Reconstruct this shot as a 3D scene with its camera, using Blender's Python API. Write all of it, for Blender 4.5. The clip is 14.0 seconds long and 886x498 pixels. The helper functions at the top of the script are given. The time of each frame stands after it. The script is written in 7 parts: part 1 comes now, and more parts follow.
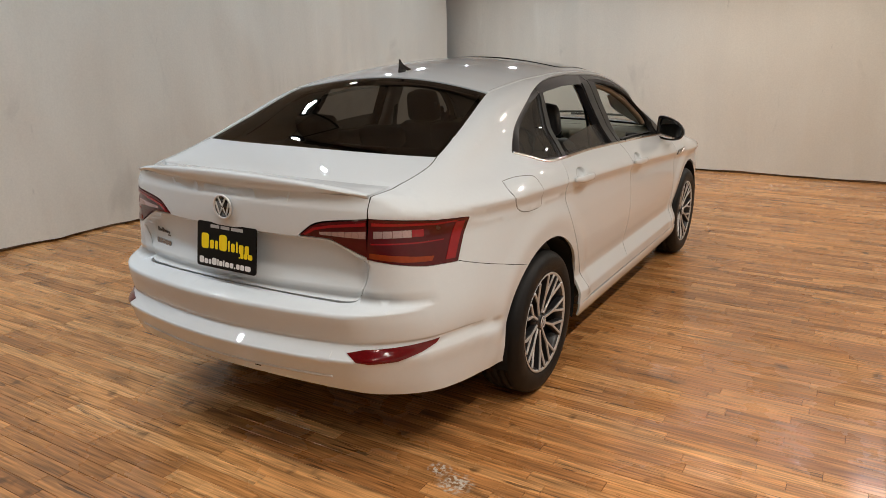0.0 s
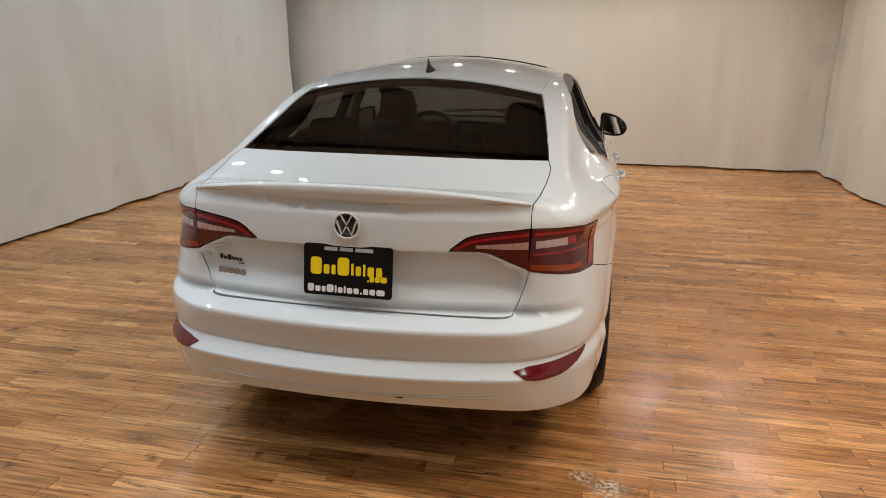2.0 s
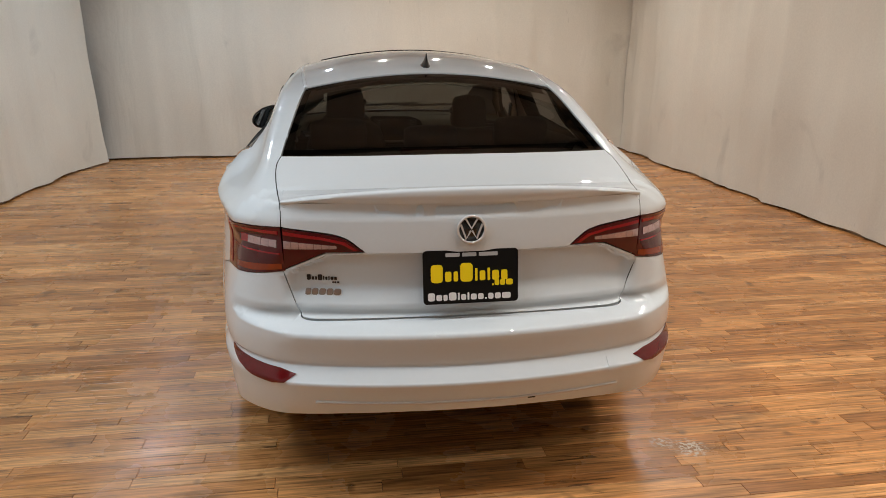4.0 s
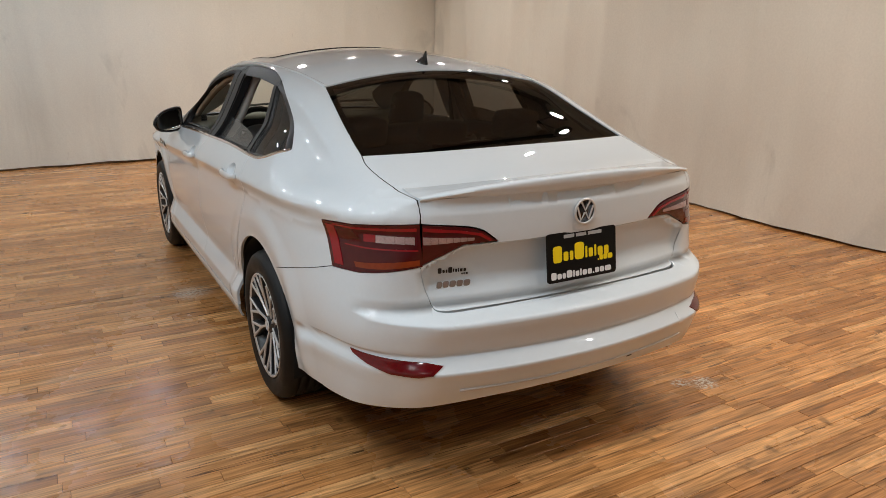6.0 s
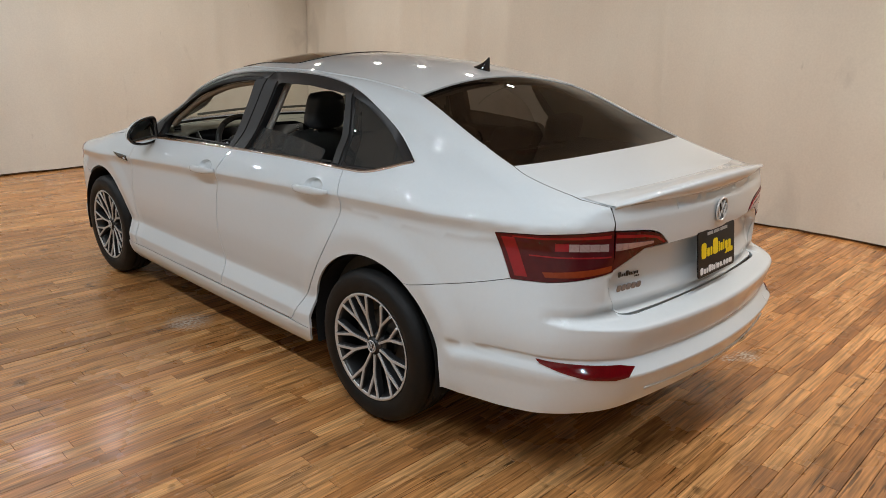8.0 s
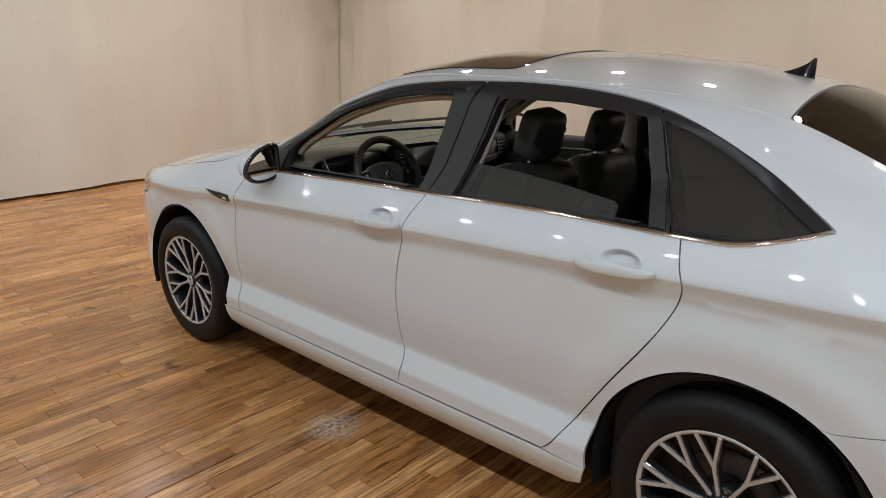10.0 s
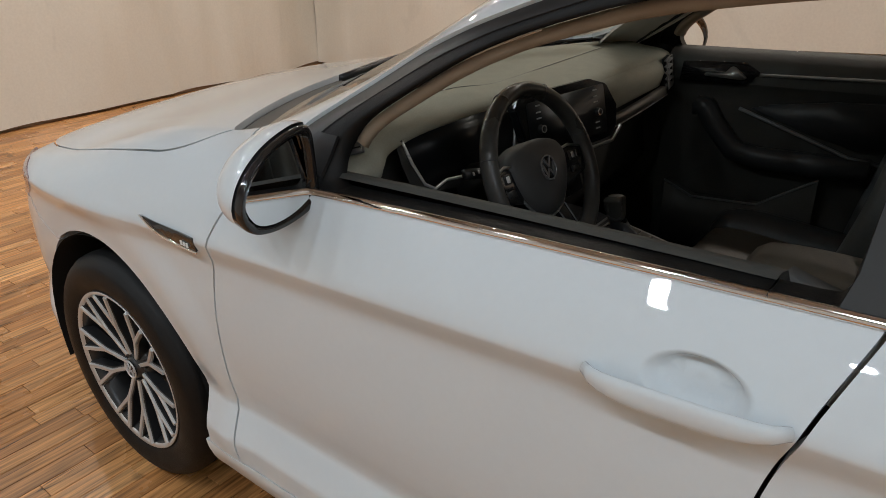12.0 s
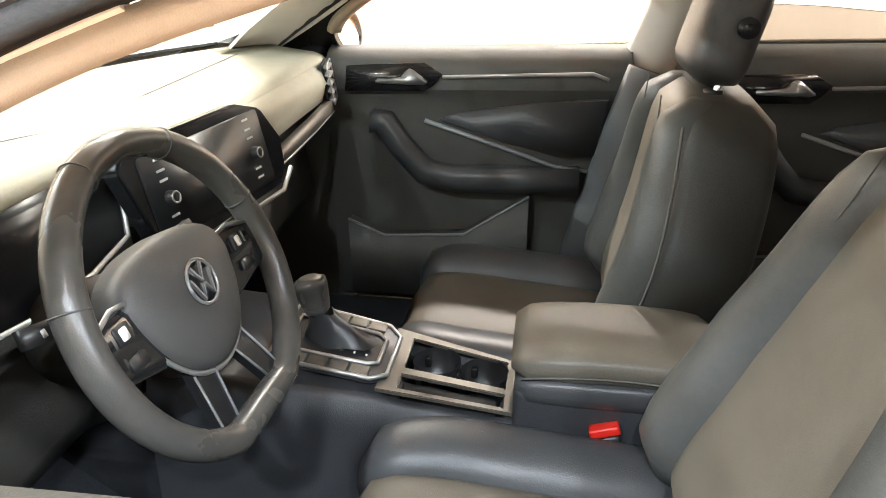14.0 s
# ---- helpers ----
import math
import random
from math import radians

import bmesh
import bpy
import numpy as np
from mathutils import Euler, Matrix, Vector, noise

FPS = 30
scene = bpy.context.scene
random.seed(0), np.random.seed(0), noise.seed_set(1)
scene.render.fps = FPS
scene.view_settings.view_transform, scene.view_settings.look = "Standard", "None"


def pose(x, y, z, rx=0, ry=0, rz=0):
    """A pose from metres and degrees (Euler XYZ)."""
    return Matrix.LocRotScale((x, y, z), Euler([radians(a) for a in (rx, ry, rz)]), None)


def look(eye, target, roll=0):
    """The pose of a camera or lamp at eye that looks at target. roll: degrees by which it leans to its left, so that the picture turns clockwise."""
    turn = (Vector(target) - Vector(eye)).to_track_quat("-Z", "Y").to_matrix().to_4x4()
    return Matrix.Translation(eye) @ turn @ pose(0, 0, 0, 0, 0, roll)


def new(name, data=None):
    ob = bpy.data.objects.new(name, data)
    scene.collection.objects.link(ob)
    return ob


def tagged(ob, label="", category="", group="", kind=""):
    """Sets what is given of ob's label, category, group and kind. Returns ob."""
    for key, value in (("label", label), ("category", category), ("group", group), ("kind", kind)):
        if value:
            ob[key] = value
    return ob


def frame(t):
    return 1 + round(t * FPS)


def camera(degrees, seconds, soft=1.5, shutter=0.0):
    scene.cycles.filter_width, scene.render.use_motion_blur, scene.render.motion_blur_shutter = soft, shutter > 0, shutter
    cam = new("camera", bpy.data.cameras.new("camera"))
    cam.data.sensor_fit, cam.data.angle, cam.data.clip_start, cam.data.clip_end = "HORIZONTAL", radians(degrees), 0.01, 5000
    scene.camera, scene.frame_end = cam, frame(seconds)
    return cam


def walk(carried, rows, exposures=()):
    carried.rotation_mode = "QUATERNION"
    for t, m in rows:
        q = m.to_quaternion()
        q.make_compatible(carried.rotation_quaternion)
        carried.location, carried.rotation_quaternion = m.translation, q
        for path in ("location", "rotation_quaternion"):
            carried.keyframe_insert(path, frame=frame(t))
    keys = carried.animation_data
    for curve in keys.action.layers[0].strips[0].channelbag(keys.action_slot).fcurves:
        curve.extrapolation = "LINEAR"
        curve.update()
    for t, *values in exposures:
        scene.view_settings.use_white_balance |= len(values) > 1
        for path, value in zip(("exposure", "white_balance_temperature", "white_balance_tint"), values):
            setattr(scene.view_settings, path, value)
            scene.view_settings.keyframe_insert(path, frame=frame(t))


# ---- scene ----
cam = camera(63.7, 14.0, soft=0.6)
PATH = [
    (0, (1.993, -2.789, 1.483), (1.01, -1.131, 0.95), -0.0),
    (0.5, (1.742, -2.978, 1.493), (0.879, -1.256, 0.957), 0.3),
    (1, (1.439, -3.048, 1.477), (0.722, -1.259, 0.94), 0.4),
    (1.5, (1.101, -3.075, 1.506), (0.522, -1.239, 0.965), 0.6),
    (2, (0.757, -3.134, 1.49), (0.369, -1.248, 0.951), 0.7),
    (2.5, (0.499, -3.101, 1.474), (0.288, -1.186, 0.936), 0.6),
    (3, (0.237, -3.098, 1.471), (0.176, -1.172, 0.935), 0.4),
    (3.2, (0.102, -3.12, 1.478), (0.103, -1.195, 0.935), 0.4),
    (5.3, (-1.109, -3.025, 1.502), (-0.387, -1.247, 0.939), -0.2),
    (5.5, (-1.232, -2.967, 1.504), (-0.445, -1.217, 0.939), -0.0),
    (6, (-1.584, -2.849, 1.504), (-0.65, -1.173, 0.937), 0.2),
    (6.5, (-1.913, -2.711, 1.538), (-0.828, -1.135, 0.955), 0.1),
    (7, (-2.161, -2.477, 1.540), (-0.939, -1.005, 0.956), 0.3),
    (7.2, (-2.265, -2.390, 1.548), (-1.002, -0.953, 0.965), 0.5),
    (9.3, (-2.703, -1.306, 1.509), (-1.291, -0.007, 0.945), 0.5),
    (9.5, (-2.645, -1.113, 1.512), (-1.241, 0.190, 0.938), 0.3),
    (10, (-2.525, -0.528, 1.518), (-1.103, 0.753, 0.939), 0.3),
    (10.5, (-2.402, -0.006, 1.534), (-0.987, 1.252, 0.887), -0.9),
    (11, (-2.107, 0.431, 1.464), (-0.743, 1.697, 0.731), -1.1),
    (11.5, (-1.86, 0.786, 1.43), (-0.522, 2.013, 0.593), -1.2),
    (12, (-1.568, 1.050, 1.384), (-0.156, 2.184, 0.540), -1.5),
    (12.4, (-1.289, 1.262, 1.352), (0.244, 2.16, 0.523), -0.9),
    (12.5, (-1.252, 1.287, 1.352), (0.306, 2.143, 0.531), -0.5),
    (13, (-1.048, 1.375, 1.280), (0.612, 1.998, 0.469), -0.2),
    (13.5, (-0.939, 1.386, 1.247), (0.786, 1.782, 0.438), -0.3),
    (14, (-0.996, 1.382, 1.274), (0.75, 1.646, 0.458), -0.0),
]
EXPOSURE = [(0, 0.0), (12.0, 0.0), (12.5, 0.9), (13.1, 2.75), (13.5, 3.32), (14.0, 3.45)]
walk(cam, [(t, look(eye, target, roll)) for t, eye, target, roll in PATH], EXPOSURE)


# ---- world, light ----
import collections

world = bpy.data.worlds.new("world")
scene.world = world
world.use_nodes = True
world.node_tree.nodes["Background"].inputs[0].default_value = (0.9, 0.95, 1.0, 1)
world.node_tree.nodes["Background"].inputs[1].default_value = 0.02

ROOM = dict(left=-3.62, right=3.68, back=6.85, near=-6.2, top=4.1)
WARM, COOL = (1.0, 0.925, 0.85), (0.81, 0.91, 1.0)


def smooth_curve(pts, n):
    """Points along a smooth curve through pts, n to each stretch."""
    p = np.array(pts, float)
    q = np.vstack([2 * p[0] - p[1], p, 2 * p[-1] - p[-2]])
    out = []
    for i in range(1, len(q) - 2):
        a, b, c, d = q[i - 1], q[i], q[i + 1], q[i + 2]
        for k in range(n):
            t = k / n
            out.append(0.5 * (2 * b + (c - a) * t + (2 * a - 5 * b + 4 * c - d) * t ** 2 + (3 * b - a - 3 * c + d) * t ** 3))
    out.append(p[-1])
    return np.array(out)


def spline(xs, ys):
    """A monotone cubic through the knots."""
    xs, ys = np.array(xs, float), np.array(ys, float)
    h, d = np.diff(xs), np.diff(ys) / np.diff(xs)
    m = np.zeros_like(xs)
    m[0], m[-1] = d[0], d[-1]
    for i in range(1, len(xs) - 1):
        if d[i - 1] * d[i] > 0:
            w1, w2 = 2 * h[i] + h[i - 1], h[i] + 2 * h[i - 1]
            m[i] = (w1 + w2) / (w1 / d[i - 1] + w2 / d[i])

    def f(x):
        x = np.clip(x, xs[0], xs[-1])
        i = np.clip(np.searchsorted(xs, x) - 1, 0, len(xs) - 2)
        t = (x - xs[i]) / h[i]
        return (ys[i] * (1 + 2 * t) * (1 - t) ** 2 + m[i] * h[i] * t * (1 - t) ** 2
                + ys[i + 1] * t * t * (3 - 2 * t) + m[i + 1] * h[i] * t * t * (t - 1))
    return f


# ---- materials ----
def material(name, color, rough=0.5, metal=0.0, coat=0.0, grain=0.0, scale=40.0, bump=0.0, bump_scale=200.0,
             transmission=0.0, emission=0.0, alpha=1.0, ior=1.45, stretch=(1, 1, 1), coat_rough=0.03, spec=0.5, wear=0.0):
    m = bpy.data.materials.new(name)
    m.use_nodes = True
    nt = m.node_tree
    b = nt.nodes["Principled BSDF"]
    b.inputs["Base Color"].default_value = (*color, 1)
    b.inputs["Roughness"].default_value = rough
    b.inputs["Metallic"].default_value = metal
    b.inputs["Coat Weight"].default_value = coat
    b.inputs["Coat Roughness"].default_value = coat_rough
    b.inputs["Transmission Weight"].default_value = transmission
    b.inputs["Alpha"].default_value = alpha
    b.inputs["IOR"].default_value = ior
    b.inputs["Specular IOR Level"].default_value = spec
    if emission:
        b.inputs["Emission Color"].default_value = (*color, 1)
        b.inputs["Emission Strength"].default_value = emission
    if grain or bump or wear:
        tc = nt.nodes.new("ShaderNodeTexCoord")
        mp = nt.nodes.new("ShaderNodeMapping")
        mp.inputs["Scale"].default_value = stretch
        nt.links.new(tc.outputs["Object"], mp.inputs["Vector"])
    if grain:
        n1 = nt.nodes.new("ShaderNodeTexNoise")
        n1.inputs["Scale"].default_value = scale
        n1.inputs["Detail"].default_value = 6
        n2 = nt.nodes.new("ShaderNodeTexNoise")
        n2.inputs["Scale"].default_value = scale * 0.08
        n2.inputs["Detail"].default_value = 3
        add = nt.nodes.new("ShaderNodeMath")
        add.operation = "ADD"
        rng = nt.nodes.new("ShaderNodeMapRange")
        rng.inputs["From Min"].default_value, rng.inputs["From Max"].default_value = 0.6, 1.4
        rng.inputs["To Min"].default_value, rng.inputs["To Max"].default_value = 1 - grain, 1 + grain
        mix = nt.nodes.new("ShaderNodeVectorMath")
        mix.operation = "SCALE"
        mix.inputs[0].default_value = color
        nt.links.new(mp.outputs[0], n1.inputs["Vector"])
        nt.links.new(mp.outputs[0], n2.inputs["Vector"])
        nt.links.new(n1.outputs["Fac"], add.inputs[0])
        nt.links.new(n2.outputs["Fac"], add.inputs[1])
        nt.links.new(add.outputs[0], rng.inputs["Value"])
        nt.links.new(rng.outputs[0], mix.inputs["Scale"])
        nt.links.new(mix.outputs[0], b.inputs["Base Color"])
    if wear:
        n4 = nt.nodes.new("ShaderNodeTexNoise")
        n4.inputs["Scale"].default_value = 6
        n4.inputs["Detail"].default_value = 5
        r4 = nt.nodes.new("ShaderNodeMapRange")
        r4.inputs["From Min"].default_value, r4.inputs["From Max"].default_value = 0.3, 0.7
        r4.inputs["To Min"].default_value, r4.inputs["To Max"].default_value = max(rough - wear, 0.02), rough + wear
        nt.links.new(mp.outputs[0], n4.inputs["Vector"])
        nt.links.new(n4.outputs["Fac"], r4.inputs["Value"])
        nt.links.new(r4.outputs[0], b.inputs["Roughness"])
    if bump:
        n3 = nt.nodes.new("ShaderNodeTexNoise")
        n3.inputs["Scale"].default_value = bump_scale
        n3.inputs["Detail"].default_value = 4
        bp = nt.nodes.new("ShaderNodeBump")
        bp.inputs["Strength"].default_value = bump
        bp.inputs["Distance"].default_value = 0.002
        nt.links.new(mp.outputs[0], n3.inputs["Vector"])
        nt.links.new(n3.outputs["Fac"], bp.inputs["Height"])
        nt.links.new(bp.outputs[0], b.inputs["Normal"])
    return m


def wood_material():
    """Honey oak laminate: a tone for each strip, with long fibres and dark streaks."""
    m = bpy.data.materials.new("oak_laminate")
    m.use_nodes = True
    nt = m.node_tree
    b = nt.nodes["Principled BSDF"]
    L, N = nt.links.new, nt.nodes.new
    geo, tc, info = N("ShaderNodeNewGeometry"), N("ShaderNodeTexCoord"), N("ShaderNodeObjectInfo")
    seed = N("ShaderNodeMath")
    seed.operation = "ADD"
    L(geo.outputs["Random Per Island"], seed.inputs[0])
    L(info.outputs["Random"], seed.inputs[1])
    fr = N("ShaderNodeMath")
    fr.operation = "FRACT"
    L(seed.outputs[0], fr.inputs[0])
    shift = N("ShaderNodeCombineXYZ")
    mul = N("ShaderNodeMath")
    mul.operation = "MULTIPLY"
    mul.inputs[1].default_value = 37.0
    L(fr.outputs[0], mul.inputs[0])
    L(mul.outputs[0], shift.inputs[0])
    L(mul.outputs[0], shift.inputs[2])
    add = N("ShaderNodeVectorMath")
    L(geo.outputs["Position"], add.inputs[0])
    L(shift.outputs[0], add.inputs[1])
    mp = N("ShaderNodeMapping")
    mp.inputs["Scale"].default_value = (3.0, 60.0, 1.0)
    L(add.outputs[0], mp.inputs["Vector"])
    fibre = N("ShaderNodeTexNoise")
    fibre.inputs["Scale"].default_value, fibre.inputs["Detail"].default_value = 1.6, 8
    L(mp.outputs[0], fibre.inputs["Vector"])
    mp2 = N("ShaderNodeMapping")
    mp2.inputs["Scale"].default_value = (1.6, 14.0, 1.0)
    L(add.outputs[0], mp2.inputs["Vector"])
    streak = N("ShaderNodeTexNoise")
    streak.inputs["Scale"].default_value, streak.inputs["Detail"].default_value, streak.inputs["Distortion"].default_value = 1.0, 4, 0.6
    L(mp2.outputs[0], streak.inputs["Vector"])
    tone = N("ShaderNodeValToRGB")
    e = tone.color_ramp.elements
    e[0].position, e[0].color = 0.0, (0.305, 0.128, 0.040, 1)
    e[1].position, e[1].color = 1.0, (0.585, 0.302, 0.117, 1)
    for pos, c in ((0.3, (0.405, 0.180, 0.059, 1)), (0.7, (0.480, 0.227, 0.079, 1))):
        x = e.new(pos)
        x.color = c
    L(fr.outputs[0], tone.inputs[0])

    def ranged(src, f0, f1, t0, t1):
        r = N("ShaderNodeMapRange")
        r.inputs["From Min"].default_value, r.inputs["From Max"].default_value = f0, f1
        r.inputs["To Min"].default_value, r.inputs["To Max"].default_value = t0, t1
        L(src, r.inputs["Value"])
        return r.outputs[0]

    def scaled(col, fac):
        v = N("ShaderNodeVectorMath")
        v.operation = "SCALE"
        L(col, v.inputs[0])
        L(fac, v.inputs["Scale"])
        return v.outputs[0]

    mp3 = N("ShaderNodeMapping")
    mp3.inputs["Scale"].default_value = (2.2, 34.0, 1.0)
    L(add.outputs[0], mp3.inputs["Vector"])
    crack = N("ShaderNodeTexNoise")
    crack.inputs["Scale"].default_value, crack.inputs["Detail"].default_value, crack.inputs["Distortion"].default_value = 1.0, 6, 1.4
    L(mp3.outputs[0], crack.inputs["Vector"])
    knot = N("ShaderNodeTexNoise")
    knot.inputs["Scale"].default_value, knot.inputs["Detail"].default_value = 7.0, 2
    L(geo.outputs["Position"], knot.inputs["Vector"])
    col = scaled(tone.outputs[0], ranged(fibre.outputs["Fac"], 0.3, 0.7, 0.48, 1.50))
    col = scaled(col, ranged(streak.outputs["Fac"], 0.29, 0.46, 0.60, 1.09))
    col = scaled(col, ranged(crack.outputs["Fac"], 0.315, 0.35, 0.30, 1.0))
    col = scaled(col, ranged(knot.outputs["Fac"], 0.27, 0.34, 0.45, 1.0))
    wide = N("ShaderNodeTexNoise")
    wide.inputs["Scale"].default_value, wide.inputs["Detail"].default_value = 0.9, 5
    L(geo.outputs["Position"], wide.inputs["Vector"])
    col = scaled(col, ranged(wide.outputs["Fac"], 0.3, 0.7, 0.82, 1.16))
    # a worn pale patch beside the car, and fine scuffs
    spot = N("ShaderNodeTexNoise")
    spot.inputs["Scale"].default_value, spot.inputs["Detail"].default_value = 60.0, 8
    L(geo.outputs["Position"], spot.inputs["Vector"])
    m1 = None
    for place, reach, most, n0, n1 in (((-0.93, 1.505, 0.0), 0.15, 1.3, 0.38, 0.70), ((0.895, -0.850, 0.0), 0.075, 2.2, 0.46, 0.66), ((0.80, -0.80, 0.0), 0.05, 2.0, 0.48, 0.66)):
        off = N("ShaderNodeVectorMath")
        off.operation = "DISTANCE"
        off.inputs[1].default_value = place
        L(geo.outputs["Position"], off.inputs[0])
        mm = N("ShaderNodeMath")
        mm.operation = "MULTIPLY"
        mm.use_clamp = True
        L(ranged(off.outputs["Value"], 0.02, reach, most, 0.0), mm.inputs[0])
        L(ranged(spot.outputs["Fac"], n0, n1, 0.0, 1.0), mm.inputs[1])
        if m1 is not None:
            both_spots = N("ShaderNodeMath")
            both_spots.operation = "MAXIMUM"
            L(m1.outputs[0], both_spots.inputs[0])
            L(mm.outputs[0], both_spots.inputs[1])
            mm = both_spots
        m1 = mm
    mp4 = N("ShaderNodeMapping")
    mp4.inputs["Scale"].default_value = (9.0, 30.0, 1.0)
    mp4.inputs["Rotation"].default_value = (0, 0, 0.5)
    L(geo.outputs["Position"], mp4.inputs["Vector"])
    scuff = N("ShaderNodeTexNoise")
    scuff.inputs["Scale"].default_value, scuff.inputs["Detail"].default_value = 1.0, 5
    L(mp4.outputs[0], scuff.inputs["Vector"])
    m2 = N("ShaderNodeMath")
    m2.operation = "MAXIMUM"
    L(m1.outputs[0], m2.inputs[0])
    L(ranged(scuff.outputs["Fac"], 0.70, 0.78, 0.0, 0.55), m2.inputs[1])
    pale = N("ShaderNodeMix")
    pale.data_type = "RGBA"
    for s_ in pale.inputs:
        if s_.type == "RGBA" and s_.name == "A":
            L(col, s_)
        if s_.type == "RGBA" and s_.name == "B":
            s_.default_value = (0.62, 0.56, 0.48, 1)
    L(m2.outputs[0], pale.inputs[0])
    L([o for o in pale.outputs if o.type == "RGBA"][0], b.inputs["Base Color"])
    big = N("ShaderNodeTexNoise")
    big.inputs["Scale"].default_value, big.inputs["Detail"].default_value = 2.2, 6
    L(geo.outputs["Position"], big.inputs["Vector"])
    r3 = N("ShaderNodeMapRange")
    r3.inputs["From Min"].default_value, r3.inputs["From Max"].default_value = 0.3, 0.7
    r3.inputs["To Min"].default_value, r3.inputs["To Max"].default_value = 0.16, 0.40
    L(big.outputs["Fac"], r3.inputs["Value"])
    L(r3.outputs[0], b.inputs["Roughness"])
    bp = N("ShaderNodeBump")
    bp.inputs["Strength"].default_value, bp.inputs["Distance"].default_value = 0.15, 0.001
    L(fibre.outputs["Fac"], bp.inputs["Height"])
    L(bp.outputs[0], b.inputs["Normal"])
    return m


WOOD = wood_material()
PAINT = material("pearl_white_paint", (0.690, 0.745, 0.775), 0.42, 0.0, 1.0, grain=0.015, scale=900, coat_rough=0.012, spec=0.3)


def canvas_material():
    """Hung white canvas: weave, soft upright streaks, creases and grey smudges."""
    m = bpy.data.materials.new("white_canvas")
    m.use_nodes = True
    nt = m.node_tree
    b = nt.nodes["Principled BSDF"]
    b.inputs["Roughness"].default_value = 0.9
    L, N = nt.links.new, nt.nodes.new
    geo = N("ShaderNodeNewGeometry")

    def layer(scale, detail, f0, f1, t0, t1, rot=(0, 0, 0), distort=0.0):
        mp, n, r = N("ShaderNodeMapping"), N("ShaderNodeTexNoise"), N("ShaderNodeMapRange")
        mp.inputs["Scale"].default_value = scale
        mp.inputs["Rotation"].default_value = rot
        n.inputs["Scale"].default_value, n.inputs["Detail"].default_value, n.inputs["Distortion"].default_value = 1.0, detail, distort
        r.inputs["From Min"].default_value, r.inputs["From Max"].default_value = f0, f1
        r.inputs["To Min"].default_value, r.inputs["To Max"].default_value = t0, t1
        L(geo.outputs["Position"], mp.inputs["Vector"])
        L(mp.outputs[0], n.inputs["Vector"])
        L(n.outputs["Fac"], r.inputs["Value"])
        return n.outputs["Fac"], r.outputs[0]

    facs = [layer((3.4, 3.4, 0.18), 3, 0.30, 0.70, 0.98, 1.01), layer((0.7, 0.7, 0.5), 4, 0.3, 0.7, 0.93, 1.05), layer((1.6, 1.6, 0.9), 5, 0.26, 0.36, 0.86, 1.0, (0.5, 0.4, 0.0), 1.2),
            layer((14.0, 14.0, 5.0), 5, 0.22, 0.29, 0.86, 1.0), layer((60.0, 60.0, 60.0), 3, 0.3, 0.7, 0.97, 1.03)]
    src = None
    for f, r in facs:
        if src is None:
            src = r
            continue
        mu = N("ShaderNodeMath")
        mu.operation = "MULTIPLY"
        L(src, mu.inputs[0])
        L(r, mu.inputs[1])
        src = mu.outputs[0]
    v = N("ShaderNodeVectorMath")
    v.operation = "SCALE"
    v.inputs[0].default_value = (0.725, 0.712, 0.650)
    L(src, v.inputs["Scale"])
    L(v.outputs[0], b.inputs["Base Color"])
    b1, b2 = N("ShaderNodeBump"), N("ShaderNodeBump")
    b1.inputs["Strength"].default_value, b1.inputs["Distance"].default_value = 0.5, 0.05
    b2.inputs["Strength"].default_value, b2.inputs["Distance"].default_value = 0.25, 0.002
    f1 = layer((1.7, 1.7, 0.55), 4, 0, 1, 0, 1, (0.2, 0.15, 0), 1.2)[0]
    f2 = layer((420.0, 420.0, 420.0), 2, 0, 1, 0, 1)[0]
    L(f1, b1.inputs["Height"])
    L(f2, b2.inputs["Height"])
    L(b1.outputs[0], b2.inputs["Normal"])
    L(b2.outputs[0], b.inputs["Normal"])
    return m


CURTAIN = canvas_material()
SKIRTING = material("brown_skirting", (0.28, 0.20, 0.13), 0.5, grain=0.2, scale=30)
CEIL = material("brown_ceiling", (0.46, 0.43, 0.39), 0.8, grain=0.2, scale=6)
STEEL = material("grey_steel", (0.10, 0.095, 0.09), 0.5, 0.6, grain=0.1)
GLOSS_BLACK = material("gloss_black_plastic", (0.012, 0.012, 0.013), 0.12, coat=0.5)
SATIN_BLACK = material("satin_black_trim", (0.020, 0.020, 0.021), 0.38, grain=0.08, scale=300)
RUBBER = material("tyre_rubber", (0.0065, 0.0064, 0.0062), 0.55, spec=0.35, grain=0.25, scale=60, bump=0.3, bump_scale=300, wear=0.1)
DARK = material("underbody_black", (0.005, 0.005, 0.005), 0.85, grain=0.2, scale=20)
CHROME = material("chrome", (0.85, 0.85, 0.85), 0.08, 1.0, wear=0.04)
ALLOY = material("machined_alloy", (0.62, 0.62, 0.61), 0.38, 0.5, grain=0.05, scale=200, wear=0.08)
RIM_DARK = material("rim_black", (0.02, 0.02, 0.021), 0.3, coat=0.4)


